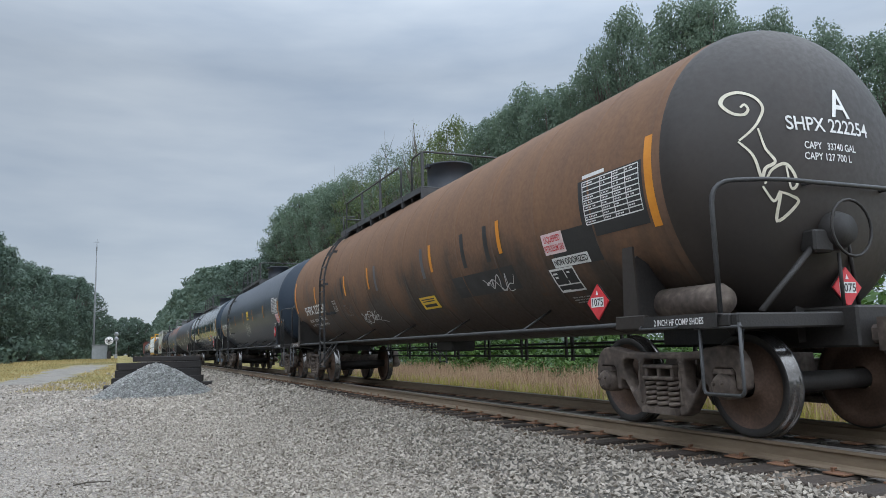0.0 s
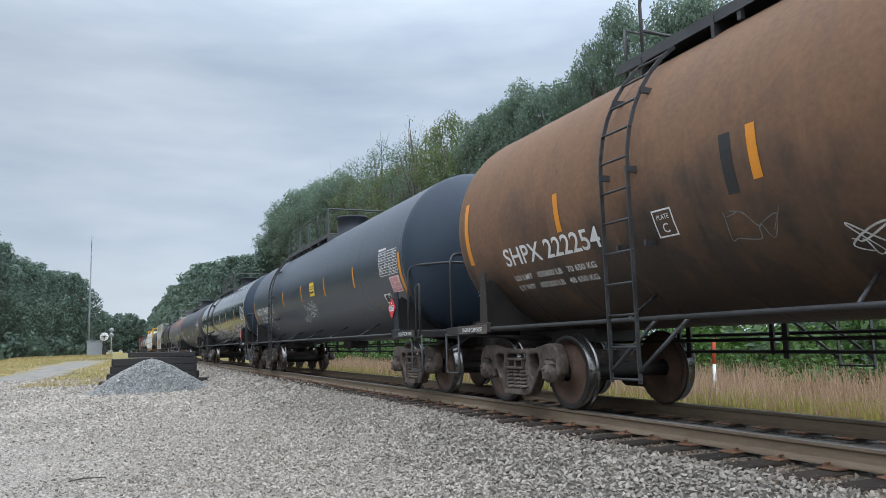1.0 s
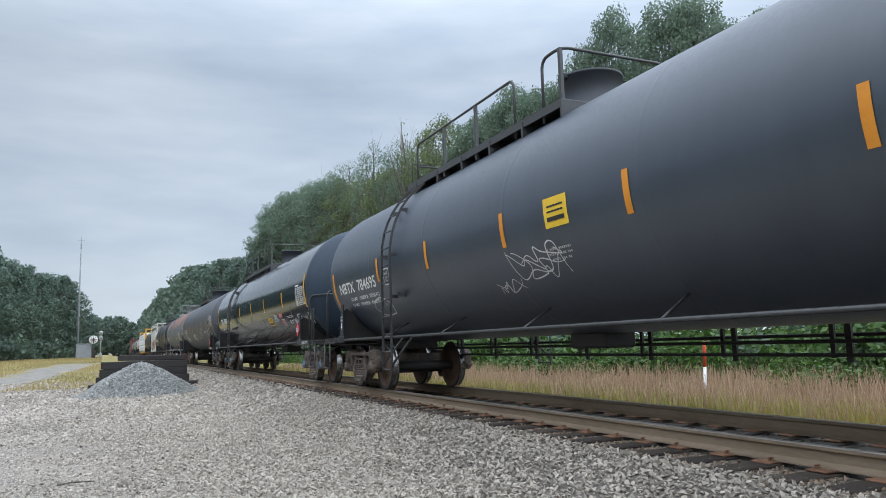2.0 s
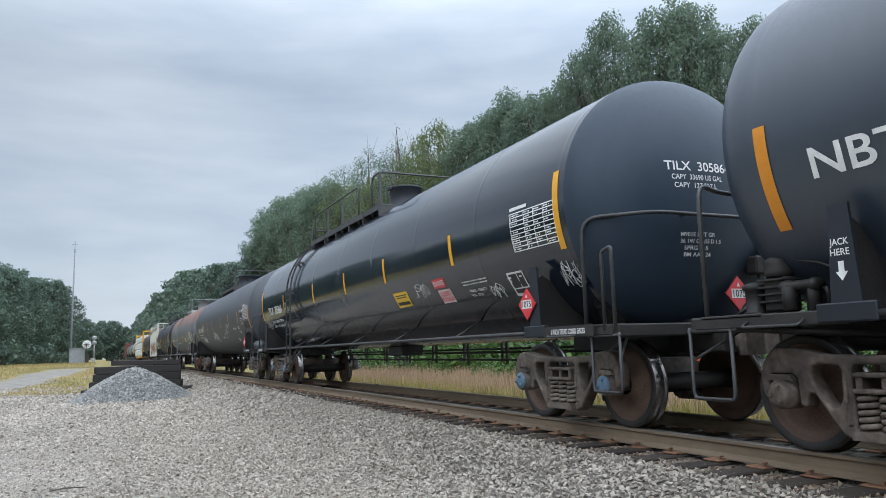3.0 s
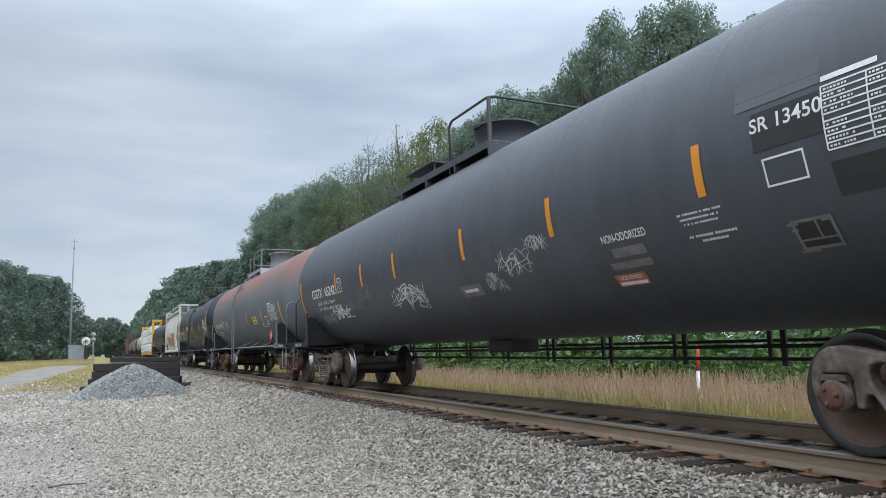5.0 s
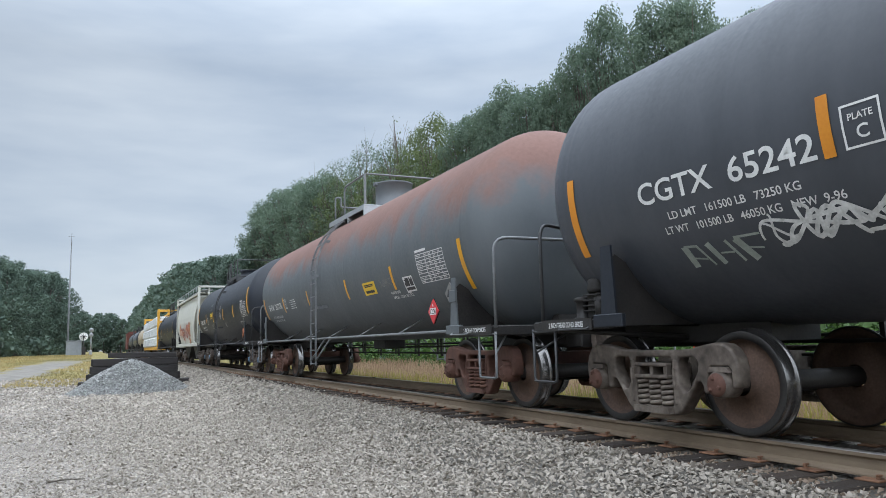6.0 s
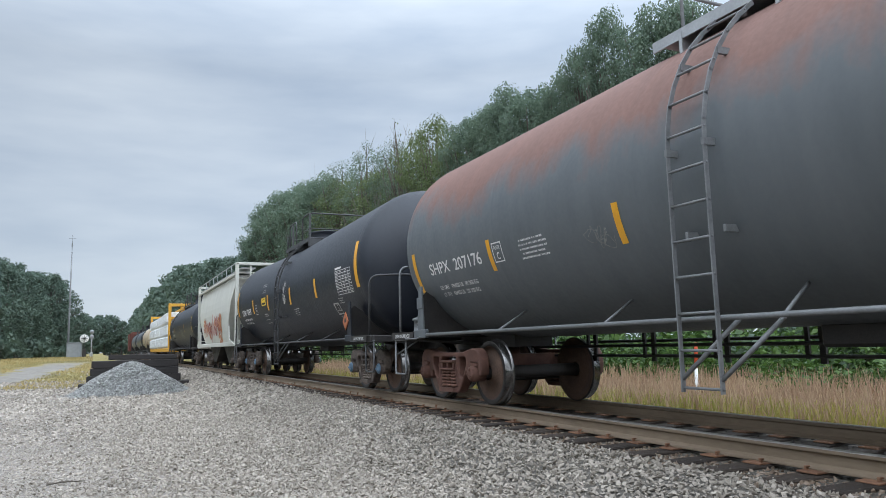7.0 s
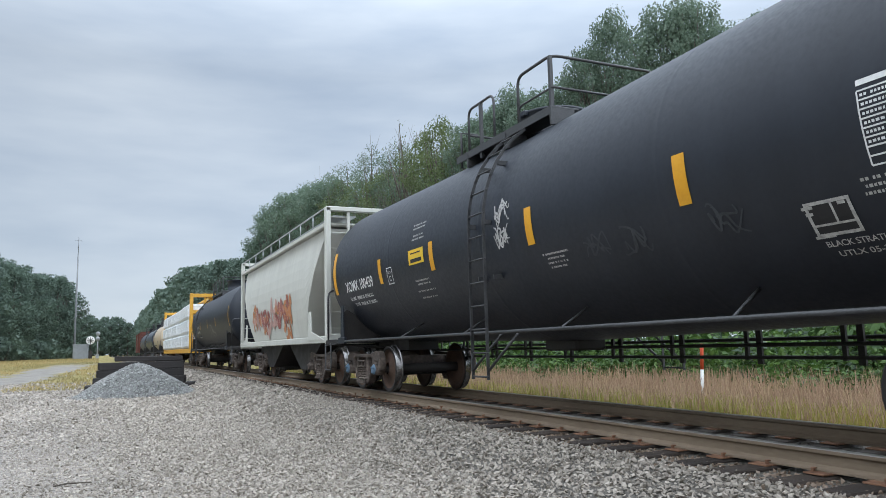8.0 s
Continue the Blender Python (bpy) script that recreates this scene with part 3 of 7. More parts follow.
def side_frame_mesh(material):
    half = [(0.0, 0.155), (0.30, 0.155), (0.38, 0.19), (0.44, 0.26), (0.60, 0.47), (0.645, 0.475), (0.665, 0.44), (0.675, 0.37), (0.74, 0.37), (0.75, 0.58), (0.79, 0.615),
            (0.985, 0.615), (1.015, 0.58), (1.02, 0.43), (1.085, 0.43), (1.105, 0.51), (1.105, 0.60), (1.085, 0.69), (1.03, 0.765), (0.95, 0.81), (0.84, 0.82), (0.70, 0.80), (0.52, 0.765), (0.30, 0.755), (0.0, 0.755)]
    outer = half + [(-a, b) for a, b in half[-2:0:-1]]
    win = [(0.355, 0.645), (0.375, 0.685), (0.55, 0.695), (0.60, 0.675), (0.62, 0.63), (0.605, 0.565), (0.50, 0.415), (0.455, 0.375), (0.41, 0.375), (0.365, 0.44)]
    mid = [(-0.262, 0.235), (0.262, 0.235), (0.272, 0.66), (0.245, 0.69), (-0.245, 0.69), (-0.272, 0.66)]
    bm = bmesh.new()
    edges = []
    for loop in (outer, win, [(-a, b) for a, b in win], mid):
        vs = [bm.verts.new((0, a, b)) for a, b in loop]
        edges += [bm.edges.new((vs[i], vs[(i + 1) % len(vs)])) for i in range(len(vs))]
    bmesh.ops.triangle_fill(bm, edges=edges, use_beauty=True)
    bmesh.ops.recalc_face_normals(bm, faces=bm.faces)
    res = bmesh.ops.extrude_face_region(bm, geom=bm.faces[:])
    bmesh.ops.translate(bm, vec=(0.15, 0, 0), verts=[g for g in res["geom"] if isinstance(g, bmesh.types.BMVert)])
    bmesh.ops.recalc_face_normals(bm, faces=bm.faces)
    sharp = [e for e in bm.edges if len(e.link_faces) == 2 and e.calc_face_angle() > 0.9]
    bmesh.ops.bevel(bm, geom=sharp, offset=0.024, segments=3, affect="EDGES", profile=0.5)
    for f in bm.faces:
        f.smooth = abs(f.normal.x) < 0.98
    bmesh.ops.translate(bm, vec=(-1.075, 0, 0), verts=bm.verts)
    me = bpy.data.meshes.new("side_frame")
    bm.to_mesh(me)
    bm.free()
    m = Mb()
    m.prism([(-0.27, 0.165), (0.27, 0.165), (0.25, 0.225), (-0.25, 0.225)], -1.13, -0.89)
    for s in (-1, 1):
        # pedestal roof over the bearing, column face, brake beam guide
        m.prism([(s * 0.77, 0.565), (s * 1.01, 0.565), (s * 0.985, 0.61), (s * 0.79, 0.61)], -1.10, -0.9)
        m.box((-1.0, s * 0.312, 0.46), (0.18, 0.05, 0.42), 0.015)
        m.box((-1.088, s * 0.312, 0.50), (0.03, 0.03, 0.18), 0.01)
    e = m.mesh("lugs", material)
    bm = bmesh.new()
    bm.from_mesh(me)
    bm.from_mesh(e)
    bm.to_mesh(me)
    bm.free()
    bpy.data.meshes.remove(e)
    for v in me.vertices:
        v.co.y *= AXLE / 0.889
    me.materials.append(material)
    return me


def spring_mesh():
    m = Mb()
    for y in (0.0,):
        pts = [(-1.02 + 0.07 * math.cos(t), y + 0.07 * math.sin(t), 0.235 + 0.245 * t / (math.tau * 5)) for t in (math.tau * 5 * i / 60 for i in range(61))]
        m.tube(pts, 0.0205, 6)
    return m.mesh("coil_spring")


def bolster_mesh(material):
    m = Mb()
    # hollow ends with two pockets, seated on the springs
    m.box((0, 0, 0.505), (2.24, 0.46, 0.035), 0.01)
    m.box((0, 0, 0.618), (2.24, 0.44, 0.035), 0.01)
    for q in (-0.19, 0.0, 0.19):
        m.box((0, q, 0.56), (2.20, 0.05, 0.11), 0.008)
    m.box((0, 0, 0.56), (1.9, 0.40, 0.10))
    m.prism([(-0.25, 0.42), (0.25, 0.42), (0.22, 0.70), (-0.22, 0.70)], -0.8, 0.8)
    m.lathe([(0.0, 0.80), (0.18, 0.80), (0.2, 0.68)], "z", 18)
    return m.mesh("bolster", material)


def brake_beam_mesh(material):
    """A cross beam with a brake shoe at each wheel."""
    m = Mb()
    m.box((0, 0, 0.36), (1.5, 0.07, 0.11), 0.015)
    for t in (-1, 1):
        m.box((t * 0.7525, -0.015, 0.40), (0.085, 0.05, 0.30), 0.015)
    return m.mesh("brake_beam", material)


def bearing_mesh(material):
    m = Mb()
    for s in (0,):
        m.lathe([(0.0, -1.13), (0.085, -1.13), (0.115, -1.11), (0.118, -0.93), (0.09, -0.91)], "x", 20, at=(0, 0, 0.457))
        m.prism([(-0.114, 0.50), (0.111, 0.50), (0.096, 0.60), (-0.099, 0.60)], -1.06, -0.91)
    return m.mesh("bearing", material)


SPRINGS = spring_mesh()
GEAR = {}


def bogie(car, y, cast, cap):
    """A three-piece freight bogie under a car, with two turning wheelsets."""
    key = cast.name + cap.name
    if key not in GEAR:
        GEAR[key] = (side_frame_mesh(cast), bolster_mesh(cast), bearing_mesh(cast), wheelset_mesh(cap), SPRINGS.copy(), brake_beam_mesh(IRON))
        GEAR[key][4].materials.append(cast)
    side, bol, bear, wheels, spr, beam = GEAR[key]
    base = part("bogie", bol, None, car, "cast steel freight bogie", at=pose(0, y, 0))
    for turn in (0, 180):
        part("brake_beam", beam, None, base, at=pose(0, -0.40 if turn else 0.40, 0, 0, 0, turn))
        part("side_frame", side, None, base, at=pose(0, 0, 0, 0, 0, turn))
        for q in (-AXLE, AXLE):
            part("bearing", bear, None, base, at=pose(0, q, 0, 0, 0, turn))
        for q in (-0.165, 0.0, 0.165):
            part("coil_spring", spr, None, base, at=pose(0, q, 0, 0, 0, turn))
    for s in (-1, 1):
        w = part("wheelset", wheels, None, base, "steel wheelset with bright worn treads", at=pose(0, s * AXLE, R_WHEEL))
        WHEELS.append((w, s * AXLE))
    return base


WHEELS, CARS = [], []

# ---------------------------------------------------------------- lettering and marks on curved steel


def letters(text, size, spacing=1.0):
    """Vertices (u, v) and faces of a line of text, centred on u, baseline at v = 0."""
    cu = bpy.data.curves.new("text", "FONT")
    cu.body, cu.size, cu.resolution_u, cu.align_x, cu.space_character, cu.offset = text, size, 4, "CENTER", spacing, 0.013 * size
    ob = bpy.data.objects.new("text", cu)
    me = bpy.data.meshes.new_from_object(ob)
    vs = [(p.co.x, p.co.y) for p in me.vertices]
    fs = [tuple(p.vertices) for p in me.polygons]
    bpy.data.objects.remove(ob)
    bpy.data.curves.remove(cu)
    bpy.data.meshes.remove(me)
    return vs, fs


def strip(u0, v0, u1, v1, cut=0.12):
    """A rectangle in (u, v), cut fine enough to bend."""
    nu, nv = max(1, int(abs(u1 - u0) / cut)), max(1, int(abs(v1 - v0) / cut))
    vs = [(u0 + (u1 - u0) * i / nu, v0 + (v1 - v0) * j / nv) for j in range(nv + 1) for i in range(nu + 1)]
    fs = [(j * (nu + 1) + i, j * (nu + 1) + i + 1, (j + 1) * (nu + 1) + i + 1, (j + 1) * (nu + 1) + i) for j in range(nv) for i in range(nu)]
    return vs, fs


def stroke(pts, w):
    """A pen line in (u, v)."""
    vs, fs = [], []
    for i, (u, v) in enumerate(pts):
        a, c = pts[max(0, i - 1)], pts[min(len(pts) - 1, i + 1)]
        d = Vector((c[0] - a[0], c[1] - a[1]))
        d = d.normalized() if d.length else Vector((1, 0))
        ww = w * (0.55 + 0.45 * math.sin(math.pi * (i + 0.6) / len(pts)))
        vs += [(u - d.y * ww / 2, v + d.x * ww / 2), (u + d.y * ww / 2, v - d.x * ww / 2)]
    for i in range(len(pts) - 1):
        fs.append((2 * i, 2 * i + 1, 2 * i + 3, 2 * i + 2))
    return vs, fs


def scrawl(rng, w, h, n=9):
    """Control points of an illegible tag, as a smooth pen line."""
    ctrl = [((i / n - 0.5) * w + rng.uniform(-0.14, 0.14) * w, rng.uniform(-0.5, 0.5) * h) for i in range(n + 1)]
    out = []
    for i in range(1, n - 1):
        p0, p1, p2, p3 = ctrl[i - 1], ctrl[i], ctrl[i + 1], ctrl[i + 2]
        for k in range(7):
            t = k / 7
            out.append(tuple(0.5 * (2 * b + (c - a) * t + (2 * a - 5 * b + 4 * c - d) * t * t + (3 * b - 3 * c + d - a) * t ** 3)
                             for a, b, c, d in zip(p0, p1, p2, p3)))
    return out


BULGE = 2.12        # form of the dished heads: 2 is an ellipse, more is flatter with a tighter knuckle


class Shell:
    """The tank's surface: lays flat marks on the side that faces the yard, or on the leading end."""

    def __init__(self, r, zc, half, head, bend=0.0):
        self.r, self.zc, self.half, self.head, self.bend, self.back = r, zc, half, head, bend, 0.0

    def dip(self, y):
        return self.bend * (min(1.0, abs(y) / self.half) - 0.5)

    def radius(self, y):
        e = abs(y) - self.half
        return self.r if e <= 0 else self.r * max(0.0, 1 - (e / self.head) ** BULGE) ** (1 / BULGE)

    def side(self, y, z, lift=0.004):
        r = self.radius(y) + lift
        return (-math.sqrt(max(0.0, r * r - (z - self.zc - self.dip(y)) ** 2)), y, z)

    def end(self, x, z, lift=0.006):
        q = (x * x + (z - self.zc) ** 2) / self.r ** 2
        return (x, -(self.half + self.head * max(0.0, 1 - q ** (BULGE / 2)) ** (1 / BULGE) + lift), z + self.dip(self.half))

    def marks(self, m, flat, y, z, mi=0, lift=0.004):
        vs, fs = flat
        r = self.r
        a0 = math.asin(max(-1, min(1, (z - self.zc) / r)))
        m.add([self.side(y + self.back - u, self.zc + r * math.sin(a0 + v / r), lift + 0.0015) for u, v in vs], fs, mi)

    def end_marks(self, m, flat, x, z, mi=0, lift=0.006):
        vs, fs = flat
        m.add([self.end(x + u, z + v, lift) for u, v in vs], fs, mi)


def table_marks(s, m, y, z, w, h, rows, cols, seed, lift=0.004):
    """A stencilled data table: rules, and bars where the entries stand."""
    rng = random.Random(seed)
    for j in range(rows + 1):
        v = h / 2 - h * j / rows
        s.marks(m, strip(-w / 2, v - 0.006, w / 2, v + 0.006), y, z, 0, lift)
    for i in range(cols + 1):
        u = -w / 2 + (w * (0.34 + 0.66 * (i - 1) / (cols - 1)) if i else 0)
        s.marks(m, strip(u - 0.006, -h / 2, u + 0.006, h / 2), y, z, 0, lift)
    for j in range(rows):
        v = h / 2 - h * (j + 0.5) / rows
        for i in range(cols):
            a = -w / 2 + (w * (0.34 + 0.66 * (i - 1) / (cols - 1)) if i else 0) + 0.02
            b = -w / 2 + w * (0.34 + 0.66 * i / (cols - 1)) - 0.02
            if rng.random() < 0.72:
                b = a + (b - a) * rng.uniform(0.45, 0.8)
                x = a
                while x < b - 0.02:
                    k = min(b, x + rng.uniform(0.012, 0.026))
                    s.marks(m, strip(x, v - h / rows * 0.15, k, v + h / rows * 0.15), y, z, 0, lift)
                    x = k + (0.009 if rng.random() < 0.85 else 0.03)


def bars(s, m, y, z, widths, hh=0.055, gap=0.085, mi=0, seed=1, end=False):
    """Small illegible lines as plain bars."""
    rng = random.Random(seed)
    for j, w in enumerate(widths):
        x = -w / 2
        while x < w / 2 - 0.02:
            k = min(w / 2, x + rng.uniform(0.45, 0.9) * hh)
            flat = strip(x, -j * gap - hh * 0.85, k, -j * gap - hh * 0.1)
            (s.end_marks if end else s.marks)(m, flat, y, z, mi)
            x = k + hh * (0.3 if rng.random() < 0.8 else 1.0)


def placard(car, at, number, faded=False):
    """A diamond hazard placard in its holder."""
    m = Mb()
    k = 0.185
    m.prism([(0, -k), (k, 0), (0, k), (-k, 0)], 0.0, 0.012, "xz", 0)
    q = k - 0.009
    m.prism([(0, -q), (q, 0), (0, q), (-q, 0)], -0.002, 0.003, "xz", 1)
    if not faded:
        m.prism([(-0.105, -0.05), (0.105, -0.05), (0.105, 0.05), (-0.105, 0.05)], -0.005, 0.001, "xz", 2)
        vs, fs = letters(number, 0.105)
        m.add([(u, -0.007, v - 0.036) for u, v in vs], fs, 3)
        m.prism([(0, 0.12), (0.02, 0.075), (-0.02, 0.075)], -0.005, 0.001, "xz", 2)
    else:
        m.prism([(-0.06, -0.03), (0.06, -0.03), (0.04, 0.05), (-0.03, 0.06)], -0.005, 0.001, "xz", 3)
    m.box((0, 0.022, 0), (0.27, 0.012, 0.27), 0, Matrix.Rotation(radians(45), 3, "Y"), 4)
    return part("placard", m, (SIGN_FADED if faded else SIGN_RED, SIGN_FADED if faded else SIGN_RED, WHITE, SIGN_BLACK, IRON), car,
                "faded orange diamond placard" if faded else "red diamond placard lettered " + number, at=at)


# ---------------------------------------------------------------- tank cars


def ladder_mesh(s, y, pipe, low=0.45, wide=0.42, top=None):
    """A side ladder that follows the shell up to the walkway."""
    m = Mb()
    top = top or s.zc + s.r * 0.93
    for k in (-1, 1):
        pts = [(-(s.r + 0.10), y + k * wide / 2, low), (-(s.r + 0.10), y + k * wide / 2, s.zc)]
        a = 0.12
        while s.zc + (s.r + 0.10) * math.sin(a) < top:
            pts.append((-(s.r + 0.10) * math.cos(a), y + k * wide / 2, s.zc + (s.r + 0.10) * math.sin(a)))
            a += 0.14
        for p, q in zip(pts, pts[1:]):
            mid = (Vector(p) + Vector(q)) / 2
            d = Vector(q) - Vector(p)
            ang = math.atan2(d.x, d.z)
            m.box(mid, (0.042, 0.012, d.length + 0.01), 0.0, Matrix.Rotation(ang, 3, "Y"))
        m.tube([(-(s.r + 0.10), y + k * wide / 2, low + 0.1), (-(s.r - 0.1), y + k * wide / 2 - 0.45, 1.02)], 0.02, 6)
        for z in (s.zc - 0.7, s.zc, s.zc + 0.8):
            x = -s.side(y, z)[0]
            m.box((-(x + 0.05), y + k * wide / 2, z), (0.14, 0.03, 0.06))
    z, a = low + 0.03, 0.0
    while z < top - 0.05:
        x = -(s.r + 0.10) if z <= s.zc else -math.sqrt(max(0.01, (s.r + 0.10) ** 2 - (z - s.zc) ** 2))
        m.tube([(x, y - wide / 2 - 0.01, z), (x, y + wide / 2 + 0.01, z)], 0.0125, 6)
        z += 0.30 if z <= s.zc + 0.3 else 0.30 * max(0.25, math.cos(math.asin(min(0.98, (z - s.zc) / (s.r + 0.1)))))
    return m


def tank_car(name, label, front, rear, paint, end_paint, cast, cap, pipe, r=1.49, zc=2.45, head=0.72, over=0.72, seams=5, ladder_y=None,
             top=(2.5, 0.6, -0.05, -0.9, 0.0, 0.5, 0.56), two_rails=False, uprights=False, strut_gap=2.4, post=0.5, reservoir=False, tape=YELLOW, tapes=(), tape_z=2.28, tape_len=0.44, end_z=(1.92, 2.80), end_w=0.11, far=False, bend=0.0, brake_x=0.8, plain_side=False, saddle_shift=0.0):
    """One tank car. front, rear: places of its bogies along the track at the start. Returns the car and its shell."""
    mid, hb = (front + rear) / 2, (rear - front) / 2
    half = hb + over
    car = thing(name, label, "tank car", "freight train", at=pose(TRACK, mid, 0))
    CARS.append((car, mid))
    s = Shell(r, zc, half, head, bend)
    m = Mb()
    prof = [(0.0, -half - head)] + [(r * math.sin(a) ** (2 / BULGE), -half - head * max(0.0, math.cos(a)) ** (2 / BULGE)) for a in (math.pi / 2 * i / 20 for i in range(1, 21))]
    cuts = [-half + 0.1] + [-half + 2 * half * (i + 1) / (seams + 1) for i in range(seams)] + [half - 0.1]
    bead = 0.005 if paint is PAINT_A else 0.0016
    body = [(r, -half)]
    for c in cuts:
        body += [(r, c - 0.07), (r, c - 0.025), (r + bead, c - 0.012), (r + bead, c + 0.012), (r, c + 0.025), (r, c + 0.07)]
    body.append((r, half))
    back = [(rr, -h) for rr, h in prof[::-1]]
    full = prof + body[1:] + back[1:]
    mis = [1] * (len(prof) - 1) + [0] * (len(body) - 1) + [1 if far is None else 0] * (len(back) - 1)
    m.lathe([(rr, h) for rr, h in full], "y", 24 if far else 72, (0, 0, zc), mis)
    if bend:
        m.v = [(x, y, z + s.dip(y)) for x, y, z in m.v]
    part("tank", m, (paint, end_paint), car)
    for t in (-hb, hb):
        bogie(car, t, cast, cap)
    # saddles and end sills
    wb, wt = (0.12, 0.055) if paint is PAINT_E else (0.12, 0.075)
    for e in (-1, 1):
        m = Mb()
        y = e * (hb + 0.12) + saddle_shift
        web = [(-1.46, 1.0), (1.46, 1.0), (1.46, 1.62), (r * 0.92, 1.70)] + [(math.sin(a) * (r - 0.02), zc - math.cos(a) * (r - 0.02)) for a in (0.95 - 1.9 * i / 12 for i in range(13))] + [(-r * 0.92, 1.70), (-1.46, 1.62)]
        m.prism(web, y - 0.012, y + 0.012, "xz")
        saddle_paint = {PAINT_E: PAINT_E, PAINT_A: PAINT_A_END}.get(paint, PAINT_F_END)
        m.prism([(-0.33, 0.82), (0.33, 0.82), (0.33, 1.22), (-0.33, 1.22)], y - 0.9, y + 0.9, "xz")
        part("saddle", m, IRON, car)
        for k in (-1, 1):
            m = Mb()
            m.prism([(y - wb, 1.0), (y + wb, 1.0), (y + wt, 1.78), (y - wt, 1.78)], k * 1.465 - 0.012, k * 1.465 + 0.012)
            if paint is PAINT_E:
                m.box((k * 1.48, y, 1.52), (0.03, 0.2, 0.17), 0.008)
            m.box((k * 1.47, y, 1.05), (0.06, 0.44, 0.13), 0.01)
            part("saddle_bracket", m, saddle_paint, car)
        m = Mb()
        yo = e * (half + head - 0.05)
        m.box((0, (y + yo) / 2 + e * 0.05, 0.95), (0.46, abs(yo - y) + 0.3, 0.36), 0.02)
        m.box((0, yo + e * 0.02, 1.015), (2.9, 0.10, 0.13), 0.015)
        m.box((0, yo - e * 0.38, 1.065), (2.94, 0.62, 0.035), 0.008)
        for k in (-1, 1):
            m.box((k * 1.44, (y + yo) / 2, 1.025), (0.06, abs(yo - y), 0.10), 0.01)
            m.tube([(k * 1.40, yo - e * 0.1, 1.0), (k * 0.25, y + e * 0.1, 0.86)], 0.03, 6)
        part("end_platform", m, IRON, car)
        # coupler
        m = Mb()
        ye = e * (half + head + 0.42)
        m.box((0, yo + e * 0.16, 0.88), (0.16, 0.42, 0.16), 0.03)
        m.prism([(-0.14, yo + e * 0.30), (0.10, yo + e * 0.26), (0.17, yo + e * 0.40), (0.04, yo + e * 0.46), (-0.16, yo + e * 0.42)], 0.74, 1.02, "xy")
        m.tube([(0.25, yo, 0.85), (0.27, yo + e * 0.2, 0.55), (0.1, yo + e * 0.42, 0.45)], 0.025, 6)
        part("coupler", m, CAST, car)
        # end railing and corner steps
        m = Mb()
        yr = e * (half + 0.18) if not far else e * half
        yq = yo + e * 0.0
        yp = e * (half + (post if e < 0 else 0.55))
        ye2 = e * (half + head + 0.06)
        m.tube(fillet([(-1.44, yp, 1.05), (-1.44, yp, 2.2), (-0.95, ye2, 2.2), (0.95, ye2, 2.2), (1.44, yp, 2.2), (1.44, yp, 1.05)], 0.2), 0.021, 8)
        for k in (-1, 1):
            m.tube([(k * 0.5, ye2, 2.2), (k * 0.5, e * (half + head * 0.88), 2.2)], 0.017, 6)
            if uprights and e < 0:
                m.tube(fillet([(k * 1.46, yo + 0.12, 1.02), (k * 1.46, yo + 0.12, 1.80), (k * 1.46, yo - 0.04, 1.84), (k * 1.46, yo - 0.04, 1.02)], 0.05), 0.02, 6)
        part("end_railing", m, pipe, car)
        for k in (-1, 1):
            m = Mb()
            m.tube(fillet([(k * 1.45, yo + e * 0.08, 1.0), (k * 1.45, yo + e * 0.08, 0.42), (k * 1.45, yo - e * 0.36, 0.42), (k * 1.45, yo - e * 0.36, 1.0)], 0.06), 0.016, 6)
            m.box((k * 1.45, yo - e * 0.14, 0.425), (0.06, 0.40, 0.014), 0.004)
            m.tube([(k * 1.43, yo + e * 0.06, 0.74), (k * 1.12, yo - e * 0.2, 0.98)], 0.013, 6)
            m.tube([(k * 1.45, yo + e * 0.10, 0.97), (k * 1.45, yo - e * 0.42, 0.97)], 0.014, 6)
            m.tube(fillet([(k * 1.47, yo - e * 0.55, 1.02), (k * 1.54, yo - e * 0.55, 0.98), (k * 1.54, yo - e * 1.05, 0.98), (k * 1.47, yo - e * 1.05, 1.02)], 0.03), 0.011, 6)
            part("corner_step", m, pipe, car)
    # side running rails with their struts
    for k in () if plain_side else (-1, 1):
        m = Mb()
        m.tube([(k * 1.475, -hb, 1.035), (k * 1.475, hb, 1.035)], 0.023, 8)
        y = -hb + 2.0
        while y < hb - 1.5:
            m.tube([(k * 1.475, y, 1.035), (k * 0.93, y + 0.2, 1.29)], 0.016, 6)
            y += strut_gap
        part("side_rail", m, pipe, car)
    # ladders
    ly = hb - 2.6 if ladder_y is None else ladder_y
    for k in () if plain_side else (0, 180):
        part("ladder", ladder_mesh(s, ly if k == 0 else -ly, pipe), pipe, car, at=pose(0, 0, 0, 0, 0, k))
    # top walkway, dome, railings: a low rail behind the dome, and a rail that goes round it
    zt = zc + r
    y_rear, y_low, y_high, y_cross, dy, dr, dh = top
    xw, zw, zb = 0.85, zt + 0.63, zt - 0.24
    m = Mb()
    for k in (-1, 1):
        m.box((k * 0.66, (y_rear + y_cross) / 2 + 0.2, zt - 0.06), (0.42, y_rear - y_cross + 0.4, 0.03), 0.006)
        m.box((k * 0.88, (y_rear + y_cross) / 2 + 0.2, zt - 0.10), (0.02, y_rear - y_cross + 0.4, 0.11))
        n = max(2, int((y_rear - y_cross) / 0.9))
        for i in range(n + 1):
            m.box((k * 0.72, y_cross + (y_rear - y_cross) * i / n, zt - 0.19), (0.36, 0.04, 0.22))
    part("walkway", m, PIPE if pipe is not PIPE_GREY else ALU, car)
    m = Mb()
